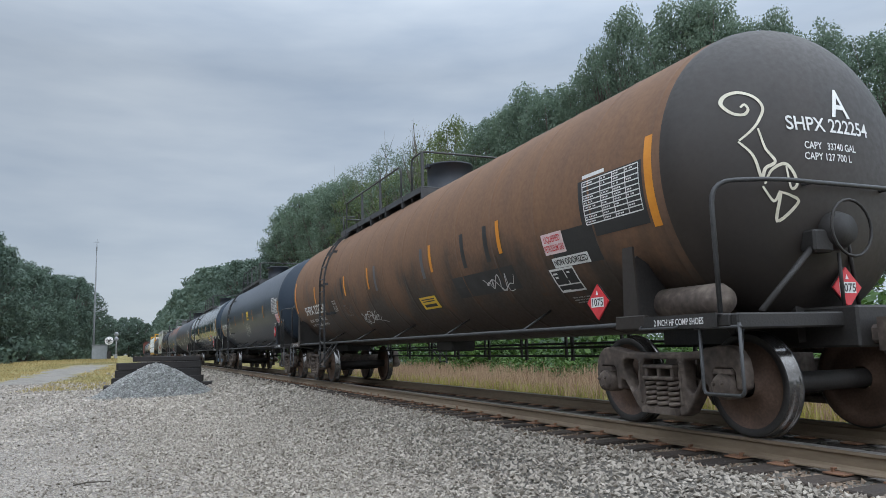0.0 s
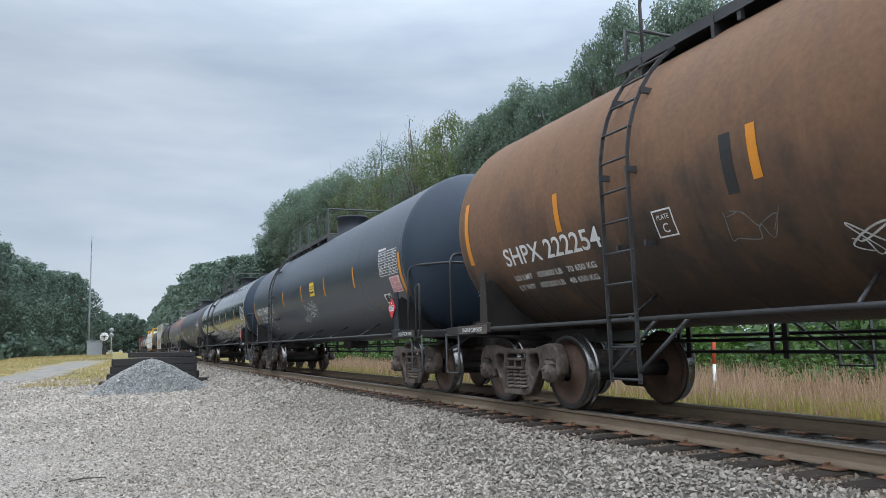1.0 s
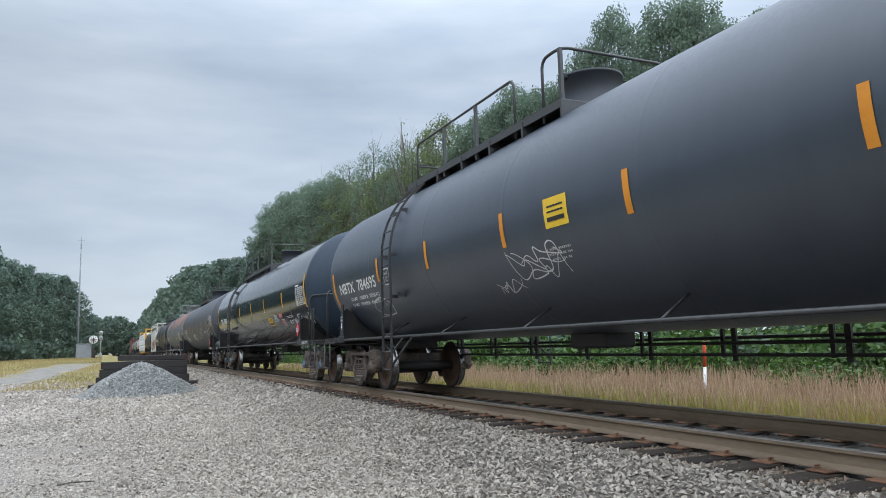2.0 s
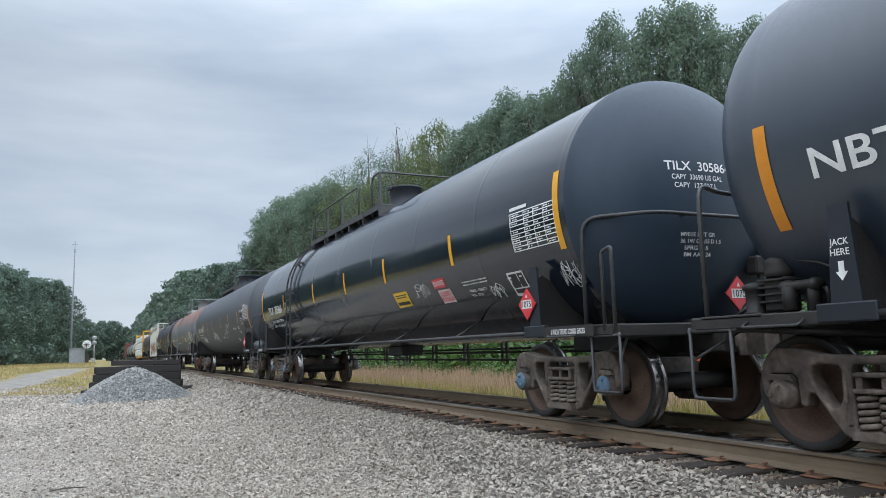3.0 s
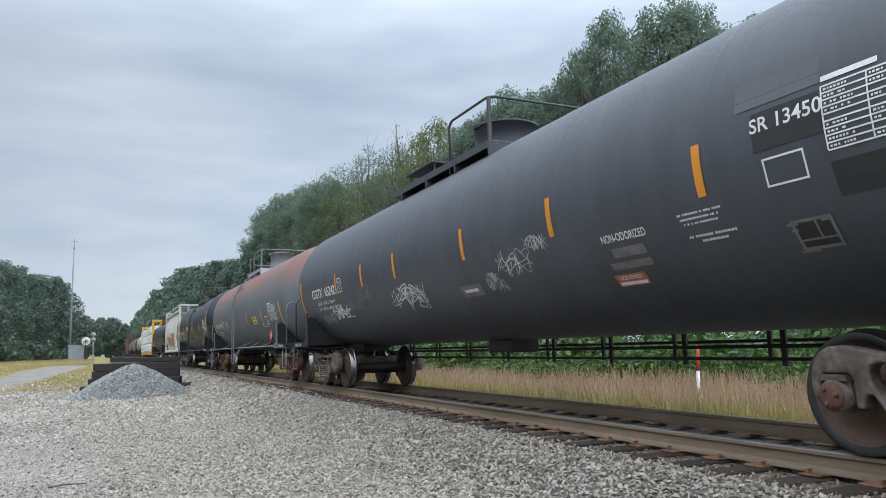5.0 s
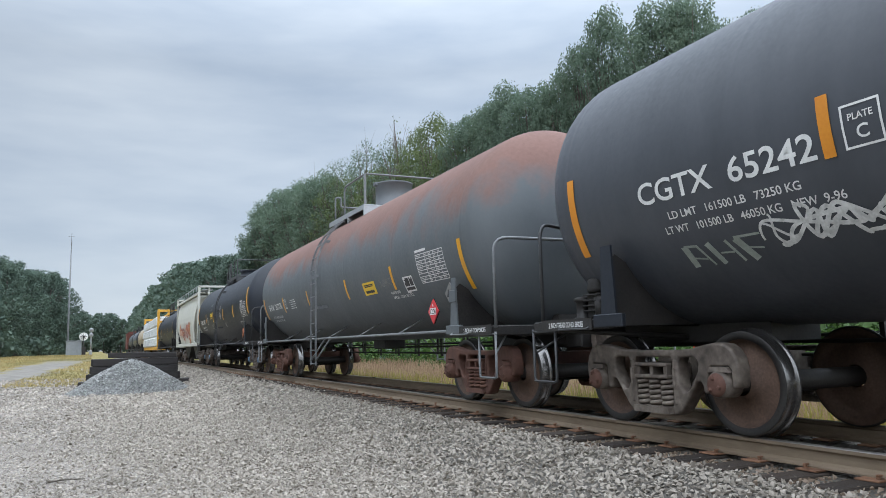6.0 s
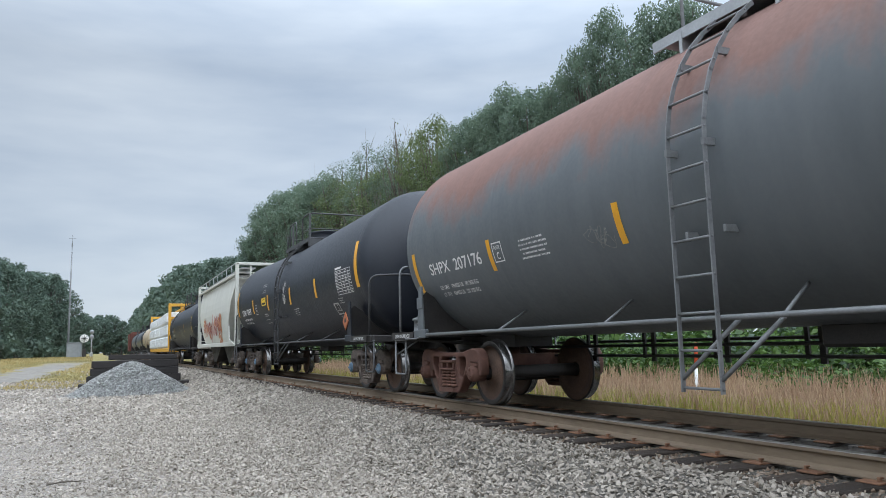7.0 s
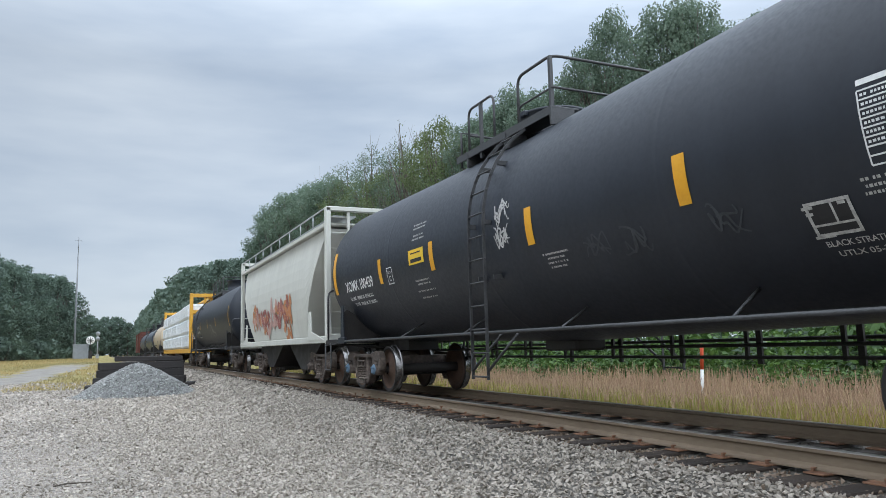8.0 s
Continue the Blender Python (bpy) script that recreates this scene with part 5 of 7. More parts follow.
def data_table(car, s, y, z, w, h, rows, cols, seed, material=WHITE, patch=None):
    m = Mb()
    if patch:
        s.marks(m, strip(-w / 2 - 0.05, -h / 2 - 0.12, w / 2 + 0.05, h / 2 + 0.05), y, z, 1, 0.002)
    table_marks(s, m, y, z, w, h, rows, cols, seed, 0.005)
    s.marks(m, strip(-w / 2, h / 2 + 0.035, -w * 0.08, h / 2 + 0.075), y, z, 0, 0.005)
    part("data_table", m, (material, patch or SIGN_BLACK), car, "white stencilled data table")


def decal(car, s, y, z, w, h, fill, ink, lines, name="decal", label=""):
    """A coloured sticker; lines: (text or None for a bar, height above the middle, width, height)."""
    m = Mb()
    s.marks(m, strip(-w / 2, -h / 2, w / 2, h / 2), y, z, 0, 0.004)
    for text, v, k, t in lines:
        flat = fitted(text, k, t) if text else strip(-k / 2, 0, k / 2, t)
        s.marks(m, ([(u, q + v) for u, q in flat[0]], flat[1]), y, z, 1, 0.007)
    part(name, m, (fill, ink), car, label)


def patch(car, s, y, z, w, h, material, name="paint_patch"):
    m = Mb()
    s.marks(m, strip(-w / 2, -h / 2, w / 2, h / 2), y, z, 0, 0.002)
    part(name, m, material, car)


def graffiti(car, s, y, z, w, h, seed, lines=3, pen=0.02, material=SPRAY, n=9):
    rng = random.Random(seed)
    m = Mb()
    for _ in range(lines):
        s.marks(m, stroke(scrawl(rng, w, h, n), pen), y, z, 0, 0.005)
    part("graffiti", m, material, car, "hand-drawn spray scrawl")


def small_print(car, s, y, z, widths, seed, hh=0.035, gap=0.06, material=FADED, end=False):
    m = Mb()
    bars(s, m, y, z, widths, hh, gap, 0, seed, end)
    part("small_print", m, material, car)


def shoe_board(car, hb, half, text="2 INCH HF COMP SHOES", front=True, out=0.8, board=IRON):
    """The stencilled board on the edge of the end platform."""
    m = Mb()
    y = -(hb + out) if front else hb + out
    m.box((-1.508, y, 1.03), (0.012, 0.9, 0.12), 0.0, None, 0)
    vs, fs = fitted(text, 0.62, 0.055)
    m.add([(-1.516, y - u, 1.003 + v) for u, v in vs], fs, 1)
    part("brake_shoe_board", m, (board, WHITE), car)


DARK_PATCH = mat("black_touch_up_paint", [(0.3, (0.016, 0.016, 0.017)), (0.7, (0.026, 0.025, 0.025))], 4, (0.5, 0.65), 0.0, 0.1)
GREY_PATCH = mat("grey_touch_up_paint", [(0.3, (0.07, 0.072, 0.078)), (0.7, (0.1, 0.102, 0.11))], 2, (0.5, 0.6), 0.0, 0.1)
WORN_LABEL = mat("worn_grey_label", [(0.3, (0.1, 0.095, 0.088)), (0.7, (0.2, 0.19, 0.175))], 8, (0.6, 0.7), 0.0, 0.1)


def side_placard(car, s, y, number, z=1.36, faded=False):
    p = placard(car, Matrix.Translation((-1.50, y + s.back, z)) @ Matrix.Rotation(radians(-90), 4, "Z"), number, faded)
    return p


def end_placard(car, s, x, number, z=1.36, faded=False):
    yy = s.end(x, z)[1]
    return placard(car, Matrix.Translation((x, yy - 0.12, z)), number, faded)


def smooth(pts, k=6):
    """A soft curve through points."""
    p = [pts[0]] + list(pts) + [pts[-1]]
    out = []
    for a, b, c, d in zip(p, p[1:], p[2:], p[3:]):
        for i in range(k):
            t = i / k
            out.append(tuple(0.5 * (2 * y + (z - x) * t + (2 * x - 5 * y + 4 * z - w) * t * t + (3 * y - 3 * z + w - x) * t ** 3) for x, y, z, w in zip(a, b, c, d)))
    return out + [pts[-1]]


# first car
c, s = car_a, sh_a
letter(c, s, (("SHPX 222254", 5.84, 1.82, 2.05, 0.23), ("LD LMT   155800 LB   70 650 KG", 5.95, 1.63, 1.75, 0.075), ("LT WT   107200 LB   48 650 KG", 6.0, 1.51, 1.7, 0.075)))
plate_box(c, s, 3.83, 1.90)
patch(c, s, -7.15, 2.28, 1.06, 0.62, DARK_PATCH)
data_table(c, s, -7.17, 2.34, 0.93, 0.46, 9, 4, 3)
patch(c, s, -6.35, 1.93, 0.9, 0.42, DARK_PATCH)
decal(c, s, -5.98, 2.02, 0.44, 0.25, PINK, SIGN_RED, (("LIQUEFIED", 0.02, 0.34, 0.075), ("PETROLEUM GAS", -0.09, 0.40, 0.075)), label="pink and white gas warning sticker")
decal(c, s, -6.2, 1.80, 0.72, 0.125, WHITE, SIGN_BLACK, (("NON ODORIZED", -0.035, 0.66, 0.075),), label="white sticker lettered in black")
test_box(c, s, -5.93, 1.60, 0.50, 0.33)
small_print(c, s, -6.0, 1.41, (0.4, 0.42, 0.36), 4, 0.025, 0.04)
decal(c, s, -1.75, 1.61, 0.70, 0.24, SIGN_YELLOW, SIGN_BLACK, ((None, 0.06, 0.55, 0.02), (None, 0.02, 0.5, 0.02), (None, -0.08, 0.5, 0.055)), label="yellow emergency sticker")
patch(c, s, -3.95, 1.74, 1.9, 0.34, DARK_PATCH)
graffiti(c, s, -4.35, 1.70, 0.9, 0.26, 11, 2, 0.018, SPRAY, 12)
graffiti(c, s, 1.5, 1.52, 1.6, 0.34, 12, 4, 0.02)
graffiti(c, s, 2.9, 1.75, 0.7, 0.4, 13, 2, 0.012, SPRAY_DIM)
for k, yy in enumerate((-3.6, -2.0, -4.35, 0.5, 2.95)):
    patch(c, s, yy, 2.24, 0.12, 0.5, (DARK_PATCH, GREY_PATCH)[k % 2])
letter(c, s, (("A", 0.05, 2.86, 0.24, 0.28), ("SHPX 222254", -0.11, 2.70, 1.0, 0.13), ("CAPY   33740 GAL", -0.14, 2.53, 0.62, 0.065), ("CAPY 127 700 L", -0.18, 2.43, 0.56, 0.065)), end=True)
m = Mb()
curl = [(-0.99, 2.90), (-0.95, 2.93), (-0.93, 2.88), (-0.98, 2.83), (-1.07, 2.85), (-1.13, 2.94), (-1.08, 3.02), (-0.97, 3.05), (-0.85, 3.00), (-0.80, 2.90), (-0.85, 2.79), (-0.93, 2.69), (-1.05, 2.59)]
for line in (curl, [(-1.06, 2.58), (-0.95, 2.45), (-0.89, 2.26), (-0.85, 2.34), (-0.76, 2.40), (-0.84, 2.52), (-0.88, 2.70)],
             [(-0.86, 2.20), (-0.80, 2.32), (-0.68, 2.38), (-0.60, 2.32), (-0.56, 2.20), (-0.62, 2.17), (-0.66, 2.36)], [(-0.88, 2.18), (-0.78, 2.05), (-0.72, 2.13), (-0.74, 1.88), (-0.55, 2.04), (-0.62, 2.10), (-0.72, 2.13)]):
    s.end_marks(m, stroke(smooth(line), 0.03), 0, 0)
part("graffiti", m, mat("cream_spray_paint", [(0.35, (0.5, 0.46, 0.36)), (0.65, (0.7, 0.66, 0.55))], 9, (0.5, 0.7), 0.0, 0.0), c, "cream curling spray-paint drawing")
side_placard(c, s, -6.88, "1075", 1.28)
end_placard(c, s, 0.03, "1075", 1.30)
shoe_board(c, hb_a, hf_a)
shoe_board(c, hb_a, hf_a, front=False, out=0.42, board=CAST)

# second car
c, s = car_b, sh_b
letter(c, s, (("NBTX  784695", 6.13, 2.0, 2.3, 0.22), ("LD LMT   162600LB   73750 KG", 5.86, 1.83, 1.75, 0.072), ("LT WT   100400LB   45550 KG", 5.88, 1.71, 1.7, 0.072)))
plate_box(c, s, 4.36, 2.12, 0.3, 0.3)
data_table(c, s, -7.06, 2.35, 0.98, 0.44, 9, 4, 5)
decal(c, s, -7.27, 1.94, 0.5, 0.31, PINK, SIGN_RED, (("LIQUEFIED", 0.05, 0.38, 0.07), ("PETROLEUM GAS", -0.04, 0.44, 0.07), ("NON-ODORIZED", -0.13, 0.44, 0.07)), label="white gas warning sticker lettered in red")
test_box(c, s, -6.63, 1.69, 0.36, 0.27)
decal(c, s, -1.19, 2.31, 0.46, 0.34, SIGN_YELLOW, SIGN_BLACK, ((None, 0.06, 0.32, 0.02), (None, 0.0, 0.32, 0.02), (None, -0.1, 0.34, 0.05)), label="yellow emergency sticker")
patch(c, s, -5.9, 1.62, 0.44, 0.14, WORN_LABEL)
patch(c, s, -6.2, 1.42, 0.5, 0.10, WORN_LABEL)
graffiti(c, s, -5.35, 1.52, 0.5, 0.3, 21, 3, 0.05, SPRAY_DIM, 6)
graffiti(c, s, -0.6, 1.80, 1.3, 0.45, 22, 4, 0.02)
graffiti(c, s, 0.3, 1.62, 0.9, 0.3, 23, 2, 0.018)
small_print(c, s, -1.1, 1.93, (0.5, 0.46, 0.4), 6)
m = Mb()
helm = [(5.55, 1.62), (5.35, 1.78), (5.05, 1.83), (4.75, 1.76), (4.62, 1.58), (4.7, 1.45), (5.0, 1.42), (5.3, 1.44), (5.55, 1.62)]
s.marks(m, stroke([(-(a - 5.05), b - 1.6) for a, b in helm], 0.03), 5.05, 1.6)
s.marks(m, stroke([(0.05, 0.1), (0.03, 0.0), (0.08, -0.06)], 0.015), 5.05, 1.6)
s.marks(m, stroke([(0.16, 0.1), (0.17, 0.0), (0.22, 0.02)], 0.015), 5.05, 1.6)
part("graffiti", m, SPRAY, c, "hand-drawn spray outline")
letter(c, s, (("NBTX  784695", -0.10, 2.98, 1.02, 0.115), ("CAPY 33670 US GAL", -0.15, 2.80, 0.66, 0.06), ("CAPY 127400 L", -0.2, 2.71, 0.52, 0.06)), end=True)
for text, z, w in (("SPRG", 2.20, 0.2), ("7 OC D5   7 IC D5", 2.125, 0.6), ("2 OC B354   2 IC B354", 2.05, 0.62), ("36 INCH 1W CLASS C WHLS", 1.91, 0.68), ("SE60DE CPL", 1.84, 0.36),
                   ("SY40AE YOKE", 1.77, 0.4), ("M901E DFT GR", 1.70, 0.42), ("AAR 24 BEAM", 1.63, 0.4)):
    letter(c, s, ((text, -0.12, z, w, 0.042),), end=True)
side_placard(c, s, -7.28, "1075", 1.5)
end_placard(c, s, -0.07, "1075", 1.43)
shoe_board(c, hb_b, hf_b)

# third car
c, s = car_c, sh_c
letter(c, s, (("TILX  305864", 6.47, 2.04, 1.72, 0.22), ("LD LMT  162500 LB  73700 KG", 6.5, 1.80, 1.46, 0.075), ("LT WT  100500 LB  45600 KG", 6.5, 1.67, 1.42, 0.075)))
plate_box(c, s, 5.0, 2.14)
data_table(c, s, -7.70, 2.25, 0.95, 0.46, 9, 4, 8)
test_box(c, s, -7.03, 1.66, 0.38, 0.34)
decal(c, s, -4.84, 1.87, 0.42, 0.15, SIGN_RED, WHITE, (("NON-ODORIZED", -0.04, 0.38, 0.08),), label="red sticker lettered in white")
decal(c, s, -4.92, 1.67, 0.42, 0.23, PINK, SIGN_RED, (("LIQUEFIED", 0.01, 0.34, 0.07), ("PETROLEUM GAS", -0.085, 0.38, 0.07)), label="white gas warning sticker lettered in red")
decal(c, s, -3.22, 1.74, 0.62, 0.28, SIGN_YELLOW, SIGN_BLACK, ((None, 0.07, 0.5, 0.02), (None, 0.03, 0.44, 0.02), (None, -0.1, 0.52, 0.06)), label="yellow emergency sticker")
small_print(c, s, -5.95, 1.82, (0.75, 0.72), 9, 0.025, 0.045, WHITE)
letter(c, s, (("PAINT - TRINITY", -5.95, 1.66, 0.5, 0.04), ("TRN - TXIX", -5.85, 1.6, 0.36, 0.04)))
for k, (yy, zz, w, h) in enumerate(((-6.45, 1.62, 0.35, 0.25), (-8.15, 1.66, 0.4, 0.35), (-4.15, 1.82, 0.6, 0.22), (-0.2, 2.0, 0.25, 0.3))):
    graffiti(c, s, yy, zz, w, h, 30 + k, 3, 0.011, SPRAY if k < 3 else SPRAY_DIM, 12)
letter(c, s, (("TILX  305864", -0.22, 2.69, 0.86, 0.1), ("CAPY  33690 US GAL", -0.25, 2.59, 0.66, 0.055), ("CAPY  127 527 L", -0.28, 2.50, 0.55, 0.055)), end=True)
letter(c, s, (("M901E DFT GR", -0.28, 1.985, 0.44, 0.042), ("36 1W CLASS D 1.5", -0.24, 1.915, 0.52, 0.042), ("SPRG D-5", -0.3, 1.845, 0.3, 0.042), ("BM AAR 24", -0.28, 1.775, 0.34, 0.042)), end=True)
side_placard(c, s, -7.55, "1075", 1.37)
end_placard(c, s, 0.28, "1075", 1.39)
shoe_board(c, hb_c, hf_c, "2 INCH TREAD COND SHOES")
shoe_board(c, hb_c, hf_c, "2 INCH TREAD COND SHOES", False)

# fourth car
c, s = car_d, sh_d
letter(c, s, (("CGTX  65242", 5.92, 2.08, 1.85, 0.2), ("LD LMT   161500 LB   73250 KG", 5.86, 1.91, 1.35, 0.068), ("LT WT   101500 LB   46050 KG   NEW  9-96", 5.75, 1.79, 1.75, 0.068)))
plate_box(c, s, 4.64, 2.23, 0.28, 0.3)
data_table(c, s, -7.3, 2.37, 0.98, 0.45, 9, 4, 12)
patch(c, s, -6.5, 2.43, 0.6, 0.30, DARK_PATCH)
patch(c, s, -6.42, 2.74, 0.75, 0.22, GREY_PATCH)
patch(c, s, -7.55, 3.30, 0.55, 0.5, GREY_PATCH)
patch(c, s, -7.3, 1.95, 1.0, 0.25, DARK_PATCH)
letter(c, s, (("SR 13450", -6.5, 2.43, 0.62, 0.11), ("NON-ODORIZED", -4.5, 1.87, 0.66, 0.08)))
plate_box(c, s, -6.44, 2.11, 0.36, 0.22, False)
test_box(c, s, -6.5, 1.63, 0.34, 0.26, WORN_LABEL)
patch(c, s, -4.5, 1.76, 0.48, 0.10, WORN_LABEL)
patch(c, s, -4.45, 1.64, 0.6, 0.08, WORN_LABEL)
decal(c, s, -4.33, 1.5, 0.46, 0.15, SIGN_FADED, WHITE, (("LIQUEFIED", 0.01, 0.34, 0.045), (None, -0.06, 0.4, 0.04)), label="faded red warning sticker")
decal(c, s, -1.05, 1.65, 0.62, 0.18, WORN_LABEL, SPRAY, ((None, -0.02, 0.4, 0.05),))
small_print(c, s, -5.52, 1.97, (0.5, 0.46, 0.4), 13, 0.025, 0.045, WHITE)
small_print(c, s, -5.6, 1.78, (0.55, 0.3), 14, 0.03, 0.05, WHITE)
for k, (yy, zz, w, h, pen) in enumerate(((1.2, 1.76, 1.5, 0.42, 0.03), (0.9, 1.7, 1.1, 0.5, 0.025), (-2.4, 1.9, 0.9, 0.35, 0.015), (-3.0, 2.05, 0.5, 0.2, 0.012), (5.0, 1.68, 1.3, 0.3, 0.06), (4.0, 1.74, 1.1, 0.26, 0.02), (3.2, 1.95, 1.0, 0.3, 0.02), (-1.8, 1.7, 0.5, 0.3, 0.012))):
    graffiti(c, s, yy, zz, w, h, 40 + k, 4, pen * 0.6, SPRAY if k not in (5, 6) else SPRAY_DIM, 12)
m = Mb()
for pts, pen in (([(-0.36, 0.20), (-0.33, -0.02)], 0.085), ([(-0.36, 0.20), (-0.22, 0.19), (-0.12, -0.02)], 0.03), ([(-0.33, 0.08), (-0.17, 0.05)], 0.02), ([(-0.10, 0.2), (-0.01, -0.02)], 0.07), ([(0.0, 0.09), (0.14, 0.08)], 0.02),
                 ([(0.10, 0.2), (0.20, -0.02)], 0.035), ([(0.21, 0.2), (0.33, -0.02)], 0.085), ([(0.2, 0.21), (0.46, 0.21)], 0.025), ([(0.3, 0.1), (0.44, 0.08)], 0.02)):
    s.marks(m, stroke(pts, pen), 6.15, 1.5, 0, 0.005)
part("graffiti", m, mat("pale_green_spray", [(0.3, (0.2, 0.225, 0.2)), (0.7, (0.34, 0.37, 0.335))], 9, (0.5, 0.7)), c, "three large pale green spray letters")
letter(c, s, (("CGTX  65242", -0.24, 2.50, 0.82, 0.095), ("CAPY  33642 US GALS", -0.24, 2.40, 0.66, 0.05), ("CAPY  28013 IMP GALS", -0.24, 2.325, 0.66, 0.05), ("CAPY  127348 LITERS", -0.26, 2.25, 0.64, 0.05)), end=True)
side_placard(c, s, -7.34, "1075", 1.31)
end_placard(c, s, 0.15, "1075", 1.32)
shoe_board(c, hb_d, hf_d, "2 INCH TREAD COND SHOES")
shoe_board(c, hb_d, hf_d, "2 INCH TREAD COND. SHOES", False)

# fifth car
c, s = car_e, sh_e
s.back = 0.15
letter(c, s, (("SHPX  207176", 5.2, 1.93, 1.65, 0.17), ("LD LMT   196600 LB   89 200 KG", 5.3, 1.70, 1.2, 0.065), ("LT WT   66400 LB   30 100 KG", 5.33, 1.6, 1.15, 0.065)))
plate_box(c, s, 3.92, 2.02, 0.24, 0.26)
data_table(c, s, -5.79, 2.03, 1.0, 0.46, 9, 5, 16)
test_box(c, s, -4.77, 1.85, 0.40, 0.27)
decal(c, s, -2.88, 1.92, 0.66, 0.25, SIGN_YELLOW, SIGN_BLACK, ((None, 0.06, 0.5, 0.02), (None, 0.03, 0.44, 0.02), (None, -0.09, 0.46, 0.05)), label="yellow emergency sticker")
letter(c, s, (("PLASITE 3070", -4.05, 1.74, 0.42, 0.05), ("APPLIED 12-2014  BY UTCL", -4.3, 1.66, 0.9, 0.05)))
graffiti(c, s, -3.75, 1.96, 0.6, 0.15, 50, 4, 0.012, SPRAY_DIM, 12)
graffiti(c, s, 1.9, 1.9, 0.45, 0.3, 51, 3, 0.011, SPRAY_DIM, 12)
small_print(c, s, 3.1, 2.1, (0.55, 0.6, 0.58, 0.5, 0.6), 17, 0.03, 0.055, WHITE)
letter(c, s, (("SHPX  207176", 0.13, 2.84, 0.8, 0.1),), end=True)
small_print(c, s, 0.05, 2.72, (0.5, 0.36, 0.5, 0.3), 18, 0.045, 0.07, WHITE, True)
side_placard(c, s, -5.98, "1206", 1.34)
end_placard(c, s, 0.42, "1206", 1.37)
m = Mb()
m.prism([(0, -0.15), (0.15, 0), (0, 0.15), (-0.15, 0)], 0, 0.012, "xz", 0)
m.prism([(-0.08, -0.06), (0.09, -0.06), (0.05, 0.0), (0.01, -0.03), (-0.03, 0.06)], -0.003, 0.002, "xz", 1)
for at in (Matrix.Translation((-1.46, -6.32, 1.58)) @ Matrix.Rotation(radians(-90), 4, "Z"), Matrix.Translation((0.5, s.end(0.5, 1.69)[1] - 0.06, 1.69))):
    part("hazard_plate", m, (WORN_LABEL, SIGN_BLACK), c, "grey diamond environmental plate", at=at)
shoe_board(c, hb_e, hf_e)
shoe_board(c, hb_e, hf_e, front=False)

# jacking mark on the second car's rear saddle
yj = hb_b - 0.18
m = Mb()
for text, w, z in (("JACK", 0.14, 1.50), ("HERE", 0.14, 1.43)):
    vs, fs = fitted(text, w, 0.045)
    m.add([(-1.481, yj + 0.13 - u, z + v) for u, v in vs], fs)
m.prism([(yj + 0.11, 1.39), (yj + 0.11, 1.32), (yj + 0.085, 1.32), (yj + 0.13, 1.26), (yj + 0.175, 1.32), (yj + 0.15, 1.32), (yj + 0.15, 1.39)], -1.481, -1.478)
part("jacking_mark", m, WHITE, car_b)

# sixth car
c, s = car_f, sh_f
letter(c, s, (("XOMX 100439", 5.25, 2.04, 1.7, 0.2), ("LD LMT  183900 LB  83 400 KG", 5.3, 1.86, 1.4, 0.07), ("LT WT  79100 LB  35 900 KG", 5.2, 1.74, 1.3, 0.07)))
plate_box(c, s, 3.46, 2.13, 0.26, 0.3)
data_table(c, s, -5.93, 2.22, 1.03, 0.5, 8, 5, 19)
test_box(c, s, -5.0, 1.71, 0.36, 0.28, FADED)
letter(c, s, (("BLACK STRATHMORE EPOXY", -5.3, 1.52, 0.9, 0.05), ("UTLX 05-2012", -5.15, 1.45, 0.5, 0.05)), FADED)
decal(c, s, 2.2, 2.32, 0.62, 0.24, SIGN_YELLOW, SIGN_BLACK, ((None, 0.05, 0.4, 0.02), (None, -0.09, 0.46, 0.06)), label="yellow emergency sticker")
small_print(c, s, -5.45, 1.92, (0.3, 0.26, 0.3), 20, 0.03, 0.05)
small_print(c, s, 2.1, 1.95, (0.6, 0.5, 0.02, 0.7, 0.02, 0.6), 21, 0.035, 0.06)
small_print(c, s, 2.1, 2.85, (0.5, 0.5, 0.02, 0.4, 0.5), 22, 0.035, 0.06)
small_print(c, s, -1.65, 1.9, (0.5, 0.35, 0.4, 0.35), 23, 0.03, 0.055)
graffiti(c, s, -0.62, 2.53, 0.42, 0.34, 60, 4, 0.022, FADED, 9)
graffiti(c, s, -0.60, 2.22, 0.40, 0.30, 61, 4, 0.026, FADED, 9)
for k, yy in enumerate((-2.4, -4.1, -3.0)):
    graffiti(c, s, yy, 1.85, 0.45, 0.3, 62 + k, 3, 0.025, SPRAY_FAINT, 7)
letter(c, s, (("XOMX  100439", -0.15, 3.12, 0.78, 0.1),), end=True)
letter(c, s, (("CAPT   28580 GAL US", -0.2, 2.965, 0.6, 0.045), ("108 188 L", -0.13, 2.885, 0.26, 0.045), ("SPRG D-5 7 OUTER 7 INNER", -0.22, 2.805, 0.7, 0.045), ("36 WHLS", -0.42, 2.73, 0.24, 0.045), ("NO 24 BRAKE BEAM", -0.27, 2.655, 0.52, 0.045), ("12 LINE EXT HTRS", -0.27, 2.58, 0.48, 0.045)), end=True)
side_placard(c, s, -6.15, "", 1.40, True)
end_placard(c, s, 0.3, "", 1.4, True)
shoe_board(c, hb_f, hf_f)
